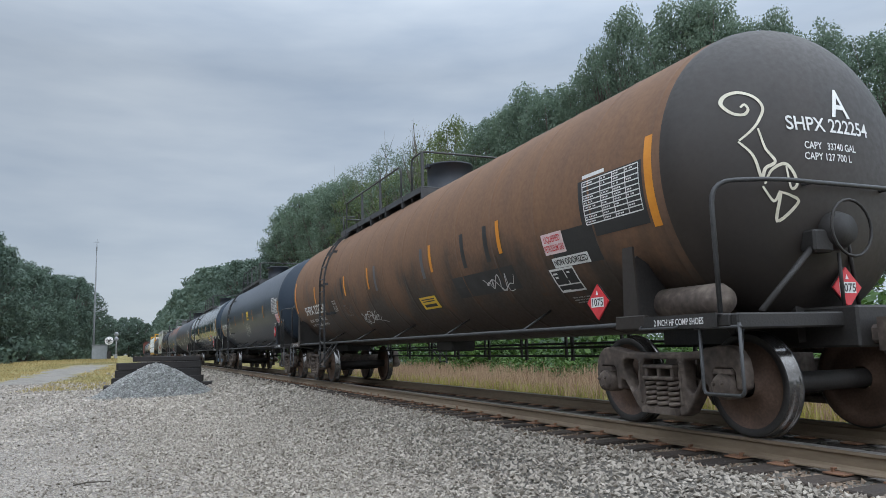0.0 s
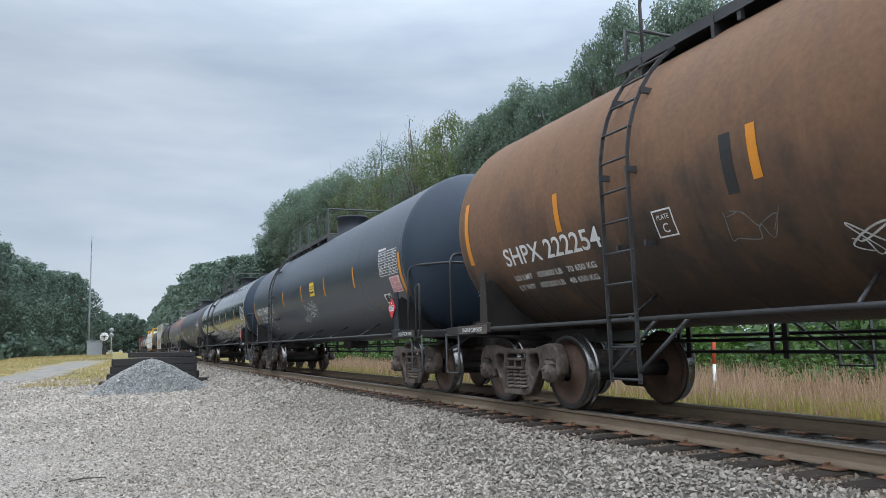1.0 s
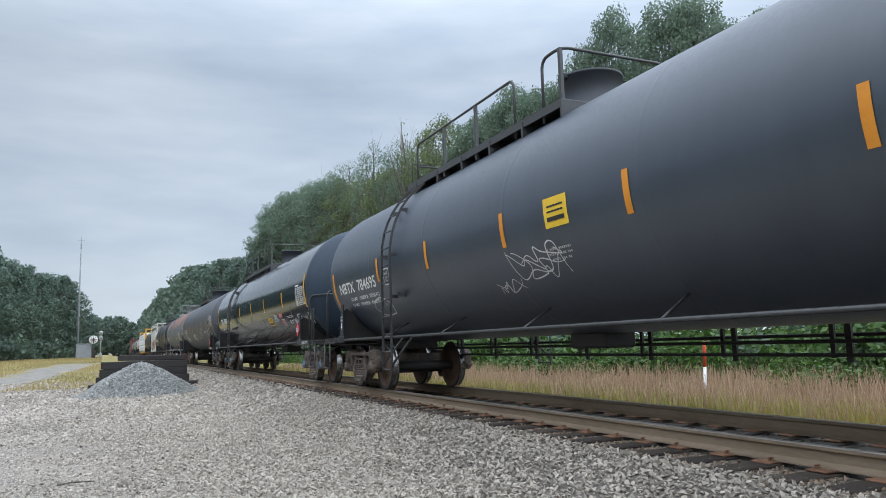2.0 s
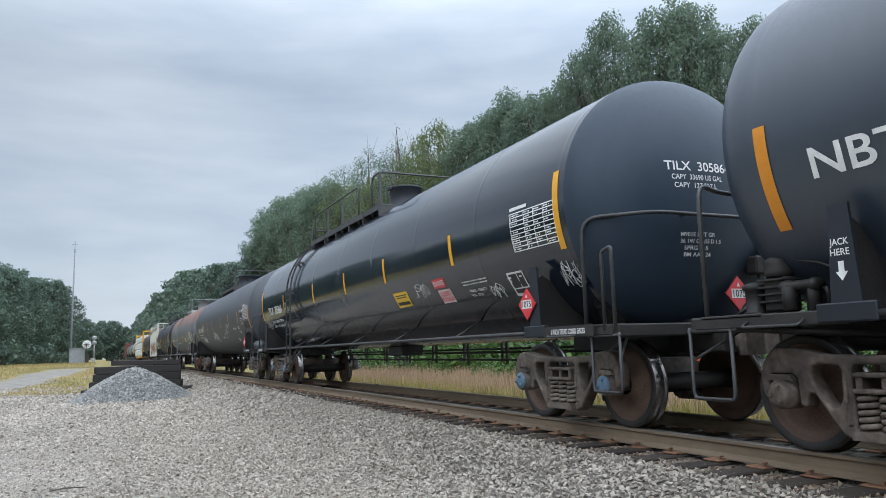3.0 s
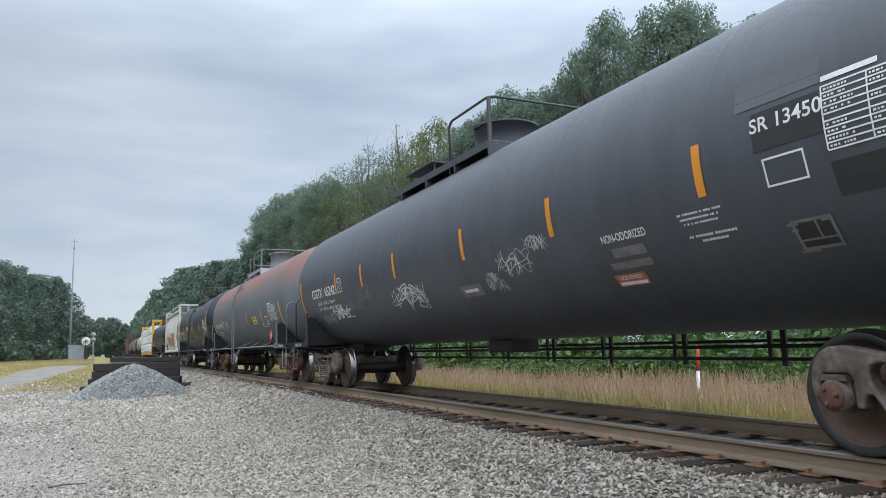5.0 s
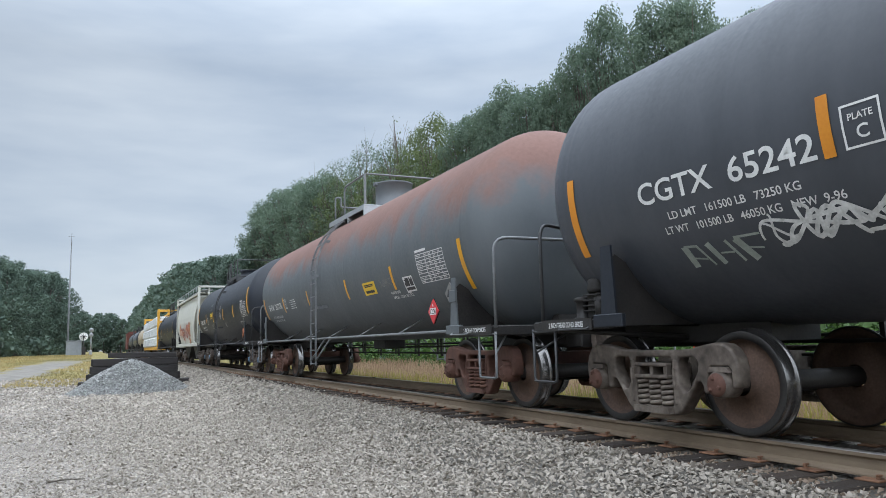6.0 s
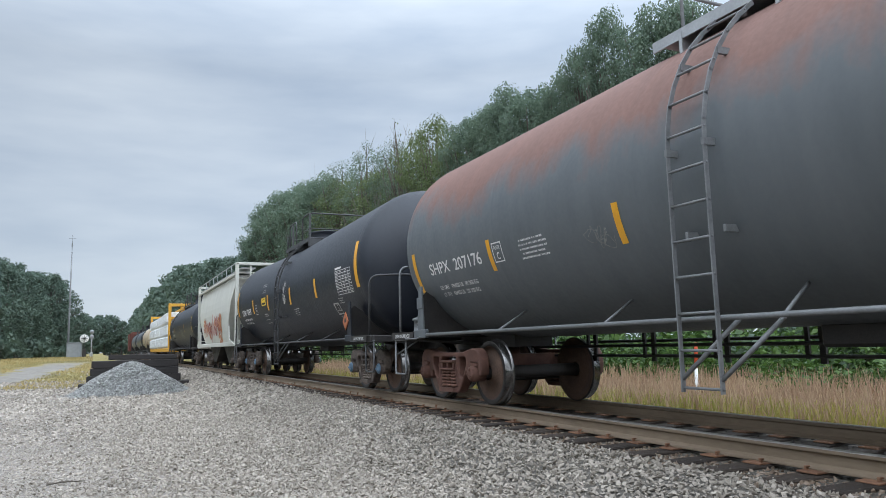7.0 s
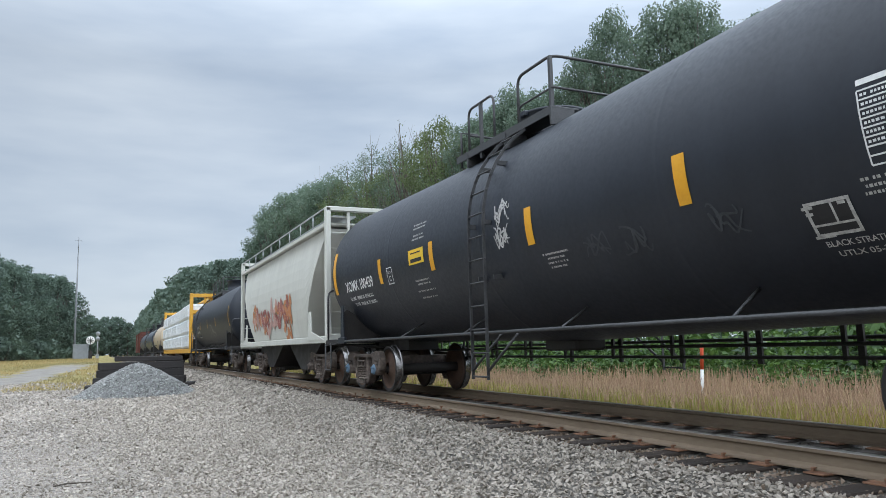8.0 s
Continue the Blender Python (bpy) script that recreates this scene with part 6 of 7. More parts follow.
for c, s, mk in ((car_h, sh_h, 4), (car_k, sh_k, 5), (car_l, sh_l, 6), (car_j, sh_j, 7)):
    small_print(c, s, 4.2, 2.3, (1.6, 1.2, 1.1), mk, 0.16, 0.26)
    graffiti(c, s, -1.5, 1.9, 1.6, 0.6, 70 + mk, 3, 0.06, SPRAY_DIM)

# ---------------------------------------------------------------- trees, bushes, grass


def quad_mesh(name, v, material):
    """A mesh of loose quads from an array of shape (n, 4, 3)."""
    n = len(v)
    me = bpy.data.meshes.new(name)
    me.vertices.add(4 * n)
    me.vertices.foreach_set("co", v.reshape(-1).astype(np.float32))
    me.loops.add(4 * n)
    me.loops.foreach_set("vertex_index", np.arange(4 * n, dtype=np.int32))
    me.polygons.add(n)
    me.polygons.foreach_set("loop_start", np.arange(0, 4 * n, 4, dtype=np.int32))
    me.update(calc_edges=True)
    me.materials.append(material)
    return me


def leaves(rng, centres, radii, per, size, flat=0.75):
    """Leaf quads scattered through clumps: dense near each clump's rim, facing outward and up, at random tilts."""
    out = []
    for c, r in zip(centres, radii):
        n = max(8, int(per * r * r))
        d = rng.normal(size=(n, 3))
        d /= np.linalg.norm(d, axis=1)[:, None]
        rad = r * rng.uniform(0.3, 1.2, n) ** 0.7
        p = c + d * rad[:, None] * np.array([1, 1, flat])
        nrm = d + rng.normal(size=(n, 3)) * 0.8 + np.array([0, 0, 0.5])
        nrm /= np.linalg.norm(nrm, axis=1)[:, None]
        t = np.cross(nrm, rng.normal(size=(n, 3)))
        t /= np.linalg.norm(t, axis=1)[:, None]
        b = np.cross(nrm, t)
        s = size * rng.uniform(0.6, 1.25, n)[:, None]
        q = np.stack([p - t * s, p - b * s * 0.55 + nrm * s * 0.12, p + t * s, p + b * s * 0.55 + nrm * s * 0.12], 1)
        out.append(q)
    return np.concatenate(out)


def tree_meshes(seed, height_m, spread, base, clumps, per, size, material, clump_r=(0.7, 1.5), sparse=False, dome=False):
    """Trunk with limbs reaching into the clumps, and the crown's leaves, for a tree of that height."""
    rng = np.random.default_rng(seed)
    cs, rs = [], []
    for i in range(clumps):
        z = base + (height_m - base) * ((i + 0.5) / clumps) ** 0.85
        q = (z - base) / (height_m - base)
        lim = spread * (0.55 + 0.75 * math.sin(math.pi * min(1, 0.12 + q * 0.88))) * (1 - 0.55 * q ** 3)
        a = i * 2.399 + rng.uniform(-0.5, 0.5)
        d = lim * rng.uniform(0.35, 0.95)
        r = rng.uniform(*clump_r) * (1 - 0.35 * q)
        if dome:
            # an oval crown with its mass high up: clumps near its skin, some within
            top = height_m - 0.6 * r
            up = 1 - 2 * (i + 0.5) / clumps
            d = spread * math.sqrt(1 - abs(up) ** 3.5) * rng.uniform(0.45, 1.0) * (1 if up > -0.4 else 0.8)
            z = (base + top) / 2 + up * (top - base) / 2 * rng.uniform(0.82, 1.0)
        cs.append((d * math.cos(a), d * math.sin(a), min(z, height_m - r * 0.7)))
        rs.append(r)
    cs, rs = np.array(cs), np.array(rs)
    crown = quad_mesh("crown", leaves(rng, cs, rs, per, size), material)
    m = Mb()
    sway = [(rng.uniform(-0.25, 0.25) * k / 5, rng.uniform(-0.25, 0.25) * k / 5, height_m * 0.86 * k / 6 - 0.15) for k in range(7)]
    r0 = 0.014 * height_m + 0.04
    m.tube(sway, [r0 * (1.25 if k == 0 else 1 - k / 7) for k in range(7)], 9)
    for c in cs[::2]:
        k = min(5, max(1, int((c[2] * 0.75) / (height_m * 0.86) * 6)))
        p0, p2 = Vector(sway[k]), Vector(c)
        p1 = (p0 + p2) / 2 + Vector((0, 0, -0.25 + rng.uniform(-0.2, 0.2)))
        m.tube([p0, p1, p2], [r0 * 0.42 * (1 - k / 8), r0 * 0.24, 0.012], 5)
        if sparse:
            for _ in range(3):
                e = p2 + (p2 - p1).normalized() * 0.35 + Vector(rng.normal(size=3) * 0.4)
                m.tube([p1.lerp(p2, 0.7), e], [0.014, 0.004], 4)
    return m.mesh("trunk", BARK), crown


OAKS = [tree_meshes(10 + i, 12.0, 2.0, 4.6, 105, 720, 0.07, LEAF, (0.32, 0.82), dome=True) for i in range(4)]
MIDS = [tree_meshes(20 + i, 12.0, 2.6, 1.2, 44, 200, 0.13, LEAF) for i in range(2)]
PALE = [tree_meshes(30 + i, 12.0, 1.8, 2.5, 84, 640, 0.065, LEAF_PALE, (0.32, 0.8), dome=True) for i in range(2)]
AIRY = [tree_meshes(40 + i, 12.0, 1.8, 3.0, 70, 480, 0.055, LEAF, (0.35, 0.8), True, True) for i in range(2)]
FARS = [tree_meshes(50 + i, 12.0, 3.0, 0.6, 52, 170, 0.17, LEAF_FAR, (0.8, 1.5)) for i in range(4)]
DISTANT = [tree_meshes(55 + i, 12.0, 3.2, 0.6, 40, 50, 0.36, LEAF_FAR, (0.9, 1.7)) for i in range(4)]
BARE = [tree_meshes(60, 12.0, 1.5, 5.0, 60, 5, 0.06, LEAF_PALE, (0.4, 0.8), True, True)]


def plant_tree(x, y, tall, meshes, label, wide=1.0, group="trackside wood", turn=None):
    t = thing("tree", label, "tree", group, at=Matrix.LocRotScale((x, y, height(x, y)), Euler((0, 0, random.uniform(0, 6.28) if turn is None else turn)), Vector((wide, wide, 1.0)) * (tall / 12.0)))
    part("trunk", meshes[0], None, t)
    part("crown", meshes[1], None, t)
    return t


SKY_Y = [6, 12.2, 13.9, 15.4, 17.0, 19.7, 22.3, 25.6, 30.0, 34.2, 39.1, 46.9, 58.6, 68.0, 78.9, 86.5, 91.6, 93.3, 108, 152, 193, 247, 321, 417, 600]
SKY_Z = [7.8, 8.6, 9.5, 10.7, 11.6, 13.1, 14.0, 13.2, 13.5, 13.6, 14.9, 16.2, 16.9, 17.6, 18.8, 18.6, 16.4, 14.6, 15.9, 20.5, 24.2, 26.0, 27.5, 26.0, 24.0]
OAK_LABEL, PALE_LABEL, AIRY_LABEL = "leafy oak with a dense dark green crown", "slender tree with pale green leaves", "thin airy tree with sparse leaves"
EDGE = 21.0        # x of the wood's front row


def crest(kind, label, rows, group="trackside wood"):
    """Trees of the front row: (y on the line x = 18 as seen from the yard, height of the crest there, breadth against its height)."""
    for k, (y, z, wide) in enumerate(rows):
        q = EDGE / 18
        plant_tree(EDGE, y * q, (z * 1.035 - 0.88) * q + 0.88 - height(EDGE, y * q), kind[k % len(kind)], label, wide, group)


crest(OAKS, OAK_LABEL, ((7.0, 7.9, 0.9), (9.5, 8.3, 0.9), (12.0, 8.8, 0.85), (13.9, 9.6, 0.7), (15.3, 10.6, 0.55), (16.6, 11.1, 0.55), (17.9, 12.5, 0.6), (19.1, 13.0, 0.7), (22.3, 13.8, 0.55), (23.9, 13.3, 0.55), (25.5, 12.5, 0.6),
                        (27.8, 12.7, 0.75), (29.9, 13.2, 0.75), (31.9, 13.3, 0.75), (34.2, 13.2, 0.8), (63.5, 16.4, 0.95), (73.0, 17.3, 1.0), (78.5, 18.2, 1.1), (85.5, 18.1, 1.1), (90.5, 15.8, 1.0)))
crest(PALE, PALE_LABEL, ((36.4, 13.2, 0.8), (39.1, 14.7, 0.75), (41.6, 14.3, 0.75), (49.0, 13.8, 0.95), (55.0, 14.2, 0.95), (59.6, 15.4, 0.9)))
crest(AIRY, AIRY_LABEL, ((46.0, 15.0, 0.75), (51.4, 16.1, 0.85), (58.6, 16.6, 0.9), (68.0, 17.3, 1.0)))
crest(BARE, "bare thin tree with hardly any leaves", ((44.6, 16.0, 0.8),))
# the rows behind close the wood
y, i = 7.0, 0
while y < 106:
    x = EDGE + random.uniform(4.5, 7.0)
    low = 0.80 if 42 < y * 18 / x < 66 else 0.84
    plant_tree(x, y * x / EDGE, low * (np.interp(y * 18 / EDGE, SKY_Y, SKY_Z) - 0.88) * x / 18 + 0.88, MIDS[i % 2], OAK_LABEL, 0.95)
    y += 3.4 if y < 40 else 5.0
    i += 1
# the wood goes on along the line, far off
i = 0
y = 100.0
while y < 520:
    for row in range(3):
        x = 18.5 + row * 6.5 + random.uniform(-2, 2)
        tall = np.interp(y * 18 / x, SKY_Y, SKY_Z) * min(x, 26) / 18 * random.uniform(0.82, 0.95)
        plant_tree(x, y + random.uniform(-2, 2), min(tall, 29), (FARS if y < 160 and row < 2 else DISTANT)[i % 4], "distant broadleaf tree in full summer leaf", 0.95, "far wood")
        i += 1
    y += 6.0 if y < 200 else 13.0
for k in range(16):
    plant_tree(-34 + k * 2.9, 440 + (k * 37 % 23), 19 + (k * 13 % 5), DISTANT[k % 4], "distant broadleaf tree in full summer leaf", 1.0, "far wood")
# the wood beyond the lane
LEFT = ((-16.5, 84, 13.0), (-14.0, 89, 11.2), (-17.5, 95, 13.6), (-13.2, 97, 10.8), (-14.6, 104, 11.6), (-11.6, 109, 10.6), (-13.4, 115, 12.3), (-10.4, 118, 11.0), (-12.5, 126, 12.8),
        (-9.4, 127, 11.4), (-7.6, 133, 12.0), (-10.6, 136, 12.6), (-6.6, 139, 11.6), (-8.6, 144, 12.4), (-21, 100, 14), (-19, 110, 14), (-16, 122, 13.5), (-20, 88, 13.6), (-15, 132, 13), (-24, 92, 14), (-12, 142, 13))
for k, (x, y, tall) in enumerate(LEFT):
    plant_tree(x, y, tall * (1.25 if y < 98 else 1.12), FARS[k % 4], "broadleaf tree with dark green leaves down to the grass", 1.0, "wood beyond the lane")
# the wood that closes the yard behind and beside the viewer
for k in range(26):
    plant_tree(-27 + (k * 29 % 11) * 0.6 - 4 * math.sin(k * 0.5), -62 + k * 5.2, 8.6 + (k * 17 % 7) * 0.3, DISTANT[k % 4], "broadleaf tree with dark green leaves down to the grass", 1.25, "wood behind the yard")
# unseen row added so the tank ends mirror dark trees, not open sky
for k in range(9):
    plant_tree(-23 + k * 5.4 + (10 if k > 4 else 0), -66 - (k * 7 % 5), 9.5 + (k * 17 % 7) * 0.4, DISTANT[k % 4], "broadleaf tree with dark green leaves down to the grass", 1.25, "wood behind the yard")
plant_tree(-13.5, 131, 14.3, BARE[0], "bare thin tree with hardly any leaves", 0.8, "wood beyond the lane")


def bush_mesh(seed, material, per=420, size=0.075):
    rng = np.random.default_rng(seed)
    cs = np.array([(rng.uniform(-0.9, 0.9), rng.uniform(-0.9, 0.9), rng.uniform(0.15, 0.85)) for _ in range(9)])
    crown = quad_mesh("leaves", leaves(rng, cs, rng.uniform(0.35, 0.65, 9), per, size, 0.85), material)
    m = Mb()
    for c in cs:
        m.tube([(0, 0, -0.1), Vector(c) * 0.5, Vector(c)], [0.02, 0.014, 0.006], 5)
    return m.mesh("stems", BARK), crown


BUSHES = [bush_mesh(70 + i, BUSH) for i in range(3)] + [bush_mesh(80, LEAF)]
DARK_BUSH = [bush_mesh(90 + i, LEAF_FAR, 130, 0.16) for i in range(2)]


def plant_bush(x, y, size, meshes, label, group):
    b = thing("bush", label, "bush", group, at=Matrix.LocRotScale((x, y, height(x, y)), Euler((0, 0, random.uniform(0, 6.28))), Vector((size, size, size * random.uniform(0.75, 1.15)))))
    part("stems", meshes[0], None, b)
    part("leaves", meshes[1], None, b)


y = 4.0
while y < 75:
    plant_bush(random.uniform(13.4, 14.6), y, random.uniform(0.75, 1.1), BUSHES[int(y * 7) % 3], "low bright green bush at the wood's edge", "undergrowth")
    plant_bush(random.uniform(15.0, 17.0), y + 0.7, random.uniform(1.5, 2.3), BUSHES[int(y * 5) % 4], "tall green shrub under the trees", "undergrowth")
    y += 1.25 if y < 40 else 2.2
for k in range(22):
    x0, y0, _ = LEFT[k % 14]
    plant_bush(x0 + random.uniform(0.5, 3.0), y0 - random.uniform(1, 6), random.uniform(1.1, 2.2), DARK_BUSH[k % 2], "dark green shrub at the wood's foot", "wood beyond the lane")


def blades(seed, n, spot, tall, width, material, name):
    """Grass blades as bent strips of two quads."""
    rng = np.random.default_rng(seed)
    pts = np.array([spot(rng) for _ in range(n)])
    ang = rng.uniform(0, math.tau, n)
    h = tall * rng.uniform(0.45, 1.15, n)
    lean = rng.normal(size=(n, 2)) * 0.16 * h[:, None]
    w = width * rng.uniform(0.6, 1.3, n)
    dx, dy = np.cos(ang) * w, np.sin(ang) * w
    base, midp, top = pts.copy(), pts.copy(), pts.copy()
    midp[:, 2] += h * 0.55
    midp[:, :2] += lean * 0.4
    top[:, 2] += h
    top[:, :2] += lean
    off = np.stack([dx, dy, np.zeros(n)], 1)
    q1 = np.stack([base - off, base + off, midp + off * 0.8, midp - off * 0.8], 1)
    q2 = np.stack([midp - off * 0.8, midp + off * 0.8, top + off * 0.25, top - off * 0.25], 1)
    return quad_mesh(name, np.concatenate([q1, q2]), material)


def verge(rng):
    y = 2.5 + 42 * rng.random() ** 1.5
    x = rng.uniform(8.9, 13.6)
    return (x, y, height(x, y) - 0.02)


def verge_front(rng):
    y = 2.5 + 46 * rng.random() ** 1.5
    x = rng.uniform(8.7, 10.6)
    return (x, y, height(x, y) - 0.02)


def lane_side(rng):
    while True:
        y = 35 + 65 * rng.random() ** 1.3
        x = rng.uniform(-15, 0.5)
        if (y > 70 or abs(x - 0.09 * y + 8.9) > 1.7 + rng.uniform(-0.4, 0.3)) and x < -0.4 - (y - 36) * 0.01:
            return (x, y, height(x, y) - 0.02)


thing("tall_grass", "tall dry pinkish grass along the track", "grass", kind="stuff", data=blades(1, 26000, verge, 0.56, 0.011, STRAW, "tall_grass"))
thing("short_grass", "yellow-green grass beside the ballast", "grass", kind="stuff", data=blades(2, 14000, verge_front, 0.42, 0.012, GRASS, "short_grass"))
thing("lane_grass", "yellowing grass beside the dirt lane", "grass", kind="stuff", data=blades(3, 22000, lane_side, 0.11, 0.03, LANE_GRASS, "lane_grass"))

# ---------------------------------------------------------------- beside the lane


def radio_mast():
    t = thing("radio_mast", "slender grey radio mast beside the equipment cabinet", "mast", at=pose(-3.65, 95, 0.42))
    m = Mb()
    m.tube([(0, 0, -0.3), (0, 0, 4), (0, 0, 12.4)], [0.13, 0.11, 0.06], 10)
    part("pole", m, PIPE_GREY, t)
    m = Mb()
    m.tube([(0, 0, 12.3), (0, 0, 14.4)], 0.03, 6)
    m.box((0, 0, 13.2), (0.12, 0.12, 0.5), 0.02)
    m.tube([(-0.35, 0, 14.0), (0.35, 0, 14.0)], 0.02, 5)
    part("antenna", m, PIPE_GREY, t)


def equipment_cabinet():
    t = thing("equipment_cabinet", "grey steel trackside equipment cabinet", "cabinet", at=pose(-2.95, 94.2, 0.35))
    m = Mb()
    m.box((0, 0, 0.8), (1.6, 1.2, 1.9), 0.03)
    part("cabinet_body", m, BOX_GREY, t)
    m = Mb()
    m.box((0, 0, 1.79), (1.75, 1.35, 0.08), 0.02)
    part("cabinet_roof", m, BOX_GREY, t)
    m = Mb()
    m.box((-0.2, -0.62, 0.8), (0.9, 0.04, 1.6), 0.01)
    part("cabinet_door", m, BOX_GREY, t)


def round_target():
    t = thing("round_target_mast", "white round signal target on a short mast", "signal", at=pose(-1.95, 93, 0.40))
    m = Mb()
    m.tube([(0, 0, -0.2), (0, 0, 2.2)], 0.05, 8)
    part("mast", m, IRON, t)
    m = Mb()
    m.tube([(0.42 * math.cos(a), 0, 2.2 + 0.42 * math.sin(a)) for a in (math.tau * i / 28 for i in range(28))], 0.05, 6, closed=True)
    m.lathe([(0.0, -0.02), (0.38, -0.02), (0.38, 0.02), (0.0, 0.02)], "y", 24, (0, 0, 2.2))
    part("target_disc", m, WHITE, t)
    m = Mb()
    for k in range(4):
        a = math.pi * k / 4
        m.box((0, -0.03, 2.2), (0.72, 0.015, 0.05), 0, Matrix.Rotation(a, 3, "Y"))
    part("target_bars", m, IRON, t)
    m = Mb()
    m.box((0.05, -0.1, 0.5), (0.4, 0.4, 1.0), 0.03)
    part("switch_stand", m, IRON, t)


def signal_mast():
    t = thing("signal_mast", "grey railway signal mast with two heads", "signal", at=pose(-1.22, 96, 0.42))
    m = Mb()
    m.tube([(0, 0, -0.2), (0, 0, 3.2)], 0.07, 8)
    m.box((0, 0, 0.3), (0.35, 0.35, 0.6), 0.03)
    part("mast", m, ALU, t)
    for z in (2.4, 3.0):
        m = Mb()
        m.lathe([(0.0, -0.12), (0.24, -0.12), (0.26, 0.0), (0.2, 0.12), (0.0, 0.14)], "y", 20, (0, -0.12, z))
        m.box((0, -0.3, z + 0.12), (0.22, 0.28, 0.02))
        part("signal_head", m, ALU, t)


radio_mast()
equipment_cabinet()
round_target()
signal_mast()


def timber_stack():
    """Old black bridge timbers and ties stacked in long layers."""
    t = thing("timber_stack", "stack of old black railway timbers behind the gravel pile", "timber", at=pose(0, 32.2, height(1.0, 32.2)))
    rng = random.Random(4)
    for layer, (x0, x1) in enumerate(((-0.78, 3.32), (-0.5, 2.9), (-0.42, 2.86), (-0.36, 2.82))):
        for j in range(4 if layer < 4 else 3):
            m = Mb()
            a, b = x0 + rng.uniform(-0.06, 0.06), x1 + rng.uniform(-0.08, 0.08)
            m.box(((a + b) / 2, -0.4 + j * 0.27, 0.14 + layer * 0.292), (b - a, 0.25, 0.28), 0.015, Matrix.Rotation(radians(rng.uniform(-0.8, 0.8)), 3, "Z"))
            part("timber", m, STACK, t)
    m = Mb()
    m.box((1.5, 0.0, 0.11 + 4 * 0.292), (2.55, 0.9, 0.2), 0.02, Matrix.Rotation(radians(0.8), 3, "Y"))
    part("timber", m, STACK, t)


timber_stack()


def survey_stake(x, y):
    t = thing("survey_stake", "slim stake with an orange-red top and white foot in the grass", "stake", at=pose(x, y, height(x, y), 0, 4, 0))
    m = Mb()
    m.tube([(0, 0, -0.1), (0, 0, 0.72)], 0.035, 8)
    part("stake_foot", m, WHITE, t)
    m = Mb()
    m.tube([(0, 0, 0.72), (0, 0, 1.25), (0, 0, 1.27)], [0.038, 0.038, 0.02], 8)
    part("stake_top", m, STAKE_RED, t)


survey_stake(11.6, 12.02)

# ---------------------------------------------------------------- stones


def rock_shapes(rng, count=12):
    """Small angular stones of a dozen vertices."""
    out = []
    for _ in range(count):
        bm = bmesh.new()
        pts = rng.normal(size=(9, 3))
        pts /= np.linalg.norm(pts, axis=1)[:, None]
        for p in pts * np.array([1.15, 0.78, 0.46]) * rng.uniform(0.8, 1.15, (9, 1)):
            bm.verts.new(p)
        bmesh.ops.convex_hull(bm, input=bm.verts)
        loose = [v for v in bm.verts if not v.link_faces]
        bmesh.ops.delete(bm, geom=loose, context="VERTS")
        bmesh.ops.triangulate(bm, faces=bm.faces)
        bm.verts.ensure_lookup_table()
        bm.verts.index_update()
        out.append((np.array([v.co[:] for v in bm.verts]), np.array([[v.index for v in f.verts] for f in bm.faces])))
        bm.free()
    return out


ROCKS = rock_shapes(np.random.default_rng(3))


def scatter(name, places, sizes, seed, material):
    """One mesh of many loose stones at the given places."""
    rng = np.random.default_rng(seed)
    vs, fs, o = [], [], 0
    which = rng.integers(0, len(ROCKS), len(places))
    for k, (rv, rf) in enumerate(ROCKS):
        idx = np.where(which == k)[0]
        if not len(idx):
            continue
        q = rng.normal(size=(len(idx), 4)) * np.array([1, 0.45, 0.45, 1.0])
        q /= np.linalg.norm(q, axis=1)[:, None]
        w, x, y, z = q.T
        rot = np.stack([np.stack([1 - 2 * (y * y + z * z), 2 * (x * y - z * w), 2 * (x * z + y * w)], 1),
                        np.stack([2 * (x * y + z * w), 1 - 2 * (x * x + z * z), 2 * (y * z - x * w)], 1),
                        np.stack([2 * (x * z - y * w), 2 * (y * z + x * w), 1 - 2 * (x * x + y * y)], 1)], 1)
        p = np.einsum("nij,vj->nvi", rot, rv) * sizes[idx][:, None, None] + places[idx][:, None, :]
        n, c = len(idx), len(rv)
        vs.append(p.reshape(-1, 3))
        fs.append((rf[None] + (np.arange(n) * c)[:, None, None]).reshape(-1, 3) + o)
        o += n * c
    v, f = np.concatenate(vs), np.concatenate(fs)
    me = bpy.data.meshes.new(name)
    me.vertices.add(len(v))
    me.vertices.foreach_set("co", v.reshape(-1).astype(np.float32))
    me.loops.add(len(f) * 3)
    me.loops.foreach_set("vertex_index", f.reshape(-1).astype(np.int32))
    me.polygons.add(len(f))
    me.polygons.foreach_set("loop_start", np.arange(0, 3 * len(f), 3, dtype=np.int32))
    me.polygons.foreach_set("use_smooth", np.zeros(len(f), dtype=bool))
    me.update(calc_edges=True)
    me.materials.append(material)
    return me


def lay(seed, x0, x1, y0, y1, step, jitter=0.5, keep=lambda x, y: True):
    rng = np.random.default_rng(seed)
    out = []
    y = y0
    while y < y1:
        s = step(y)
        x = x0
        while x < x1:
            a, b = x + rng.uniform(-jitter, jitter) * s, y + rng.uniform(-jitter, jitter) * s
            if keep(a, b):
                out.append((a, b, height(a, b), s))
            x += s
        y += s
    return np.array(out)


def on_tie(x, y):
    return abs(x - TRACK) < 1.1 and abs((y / 0.51) - round(y / 0.51)) < 0.24


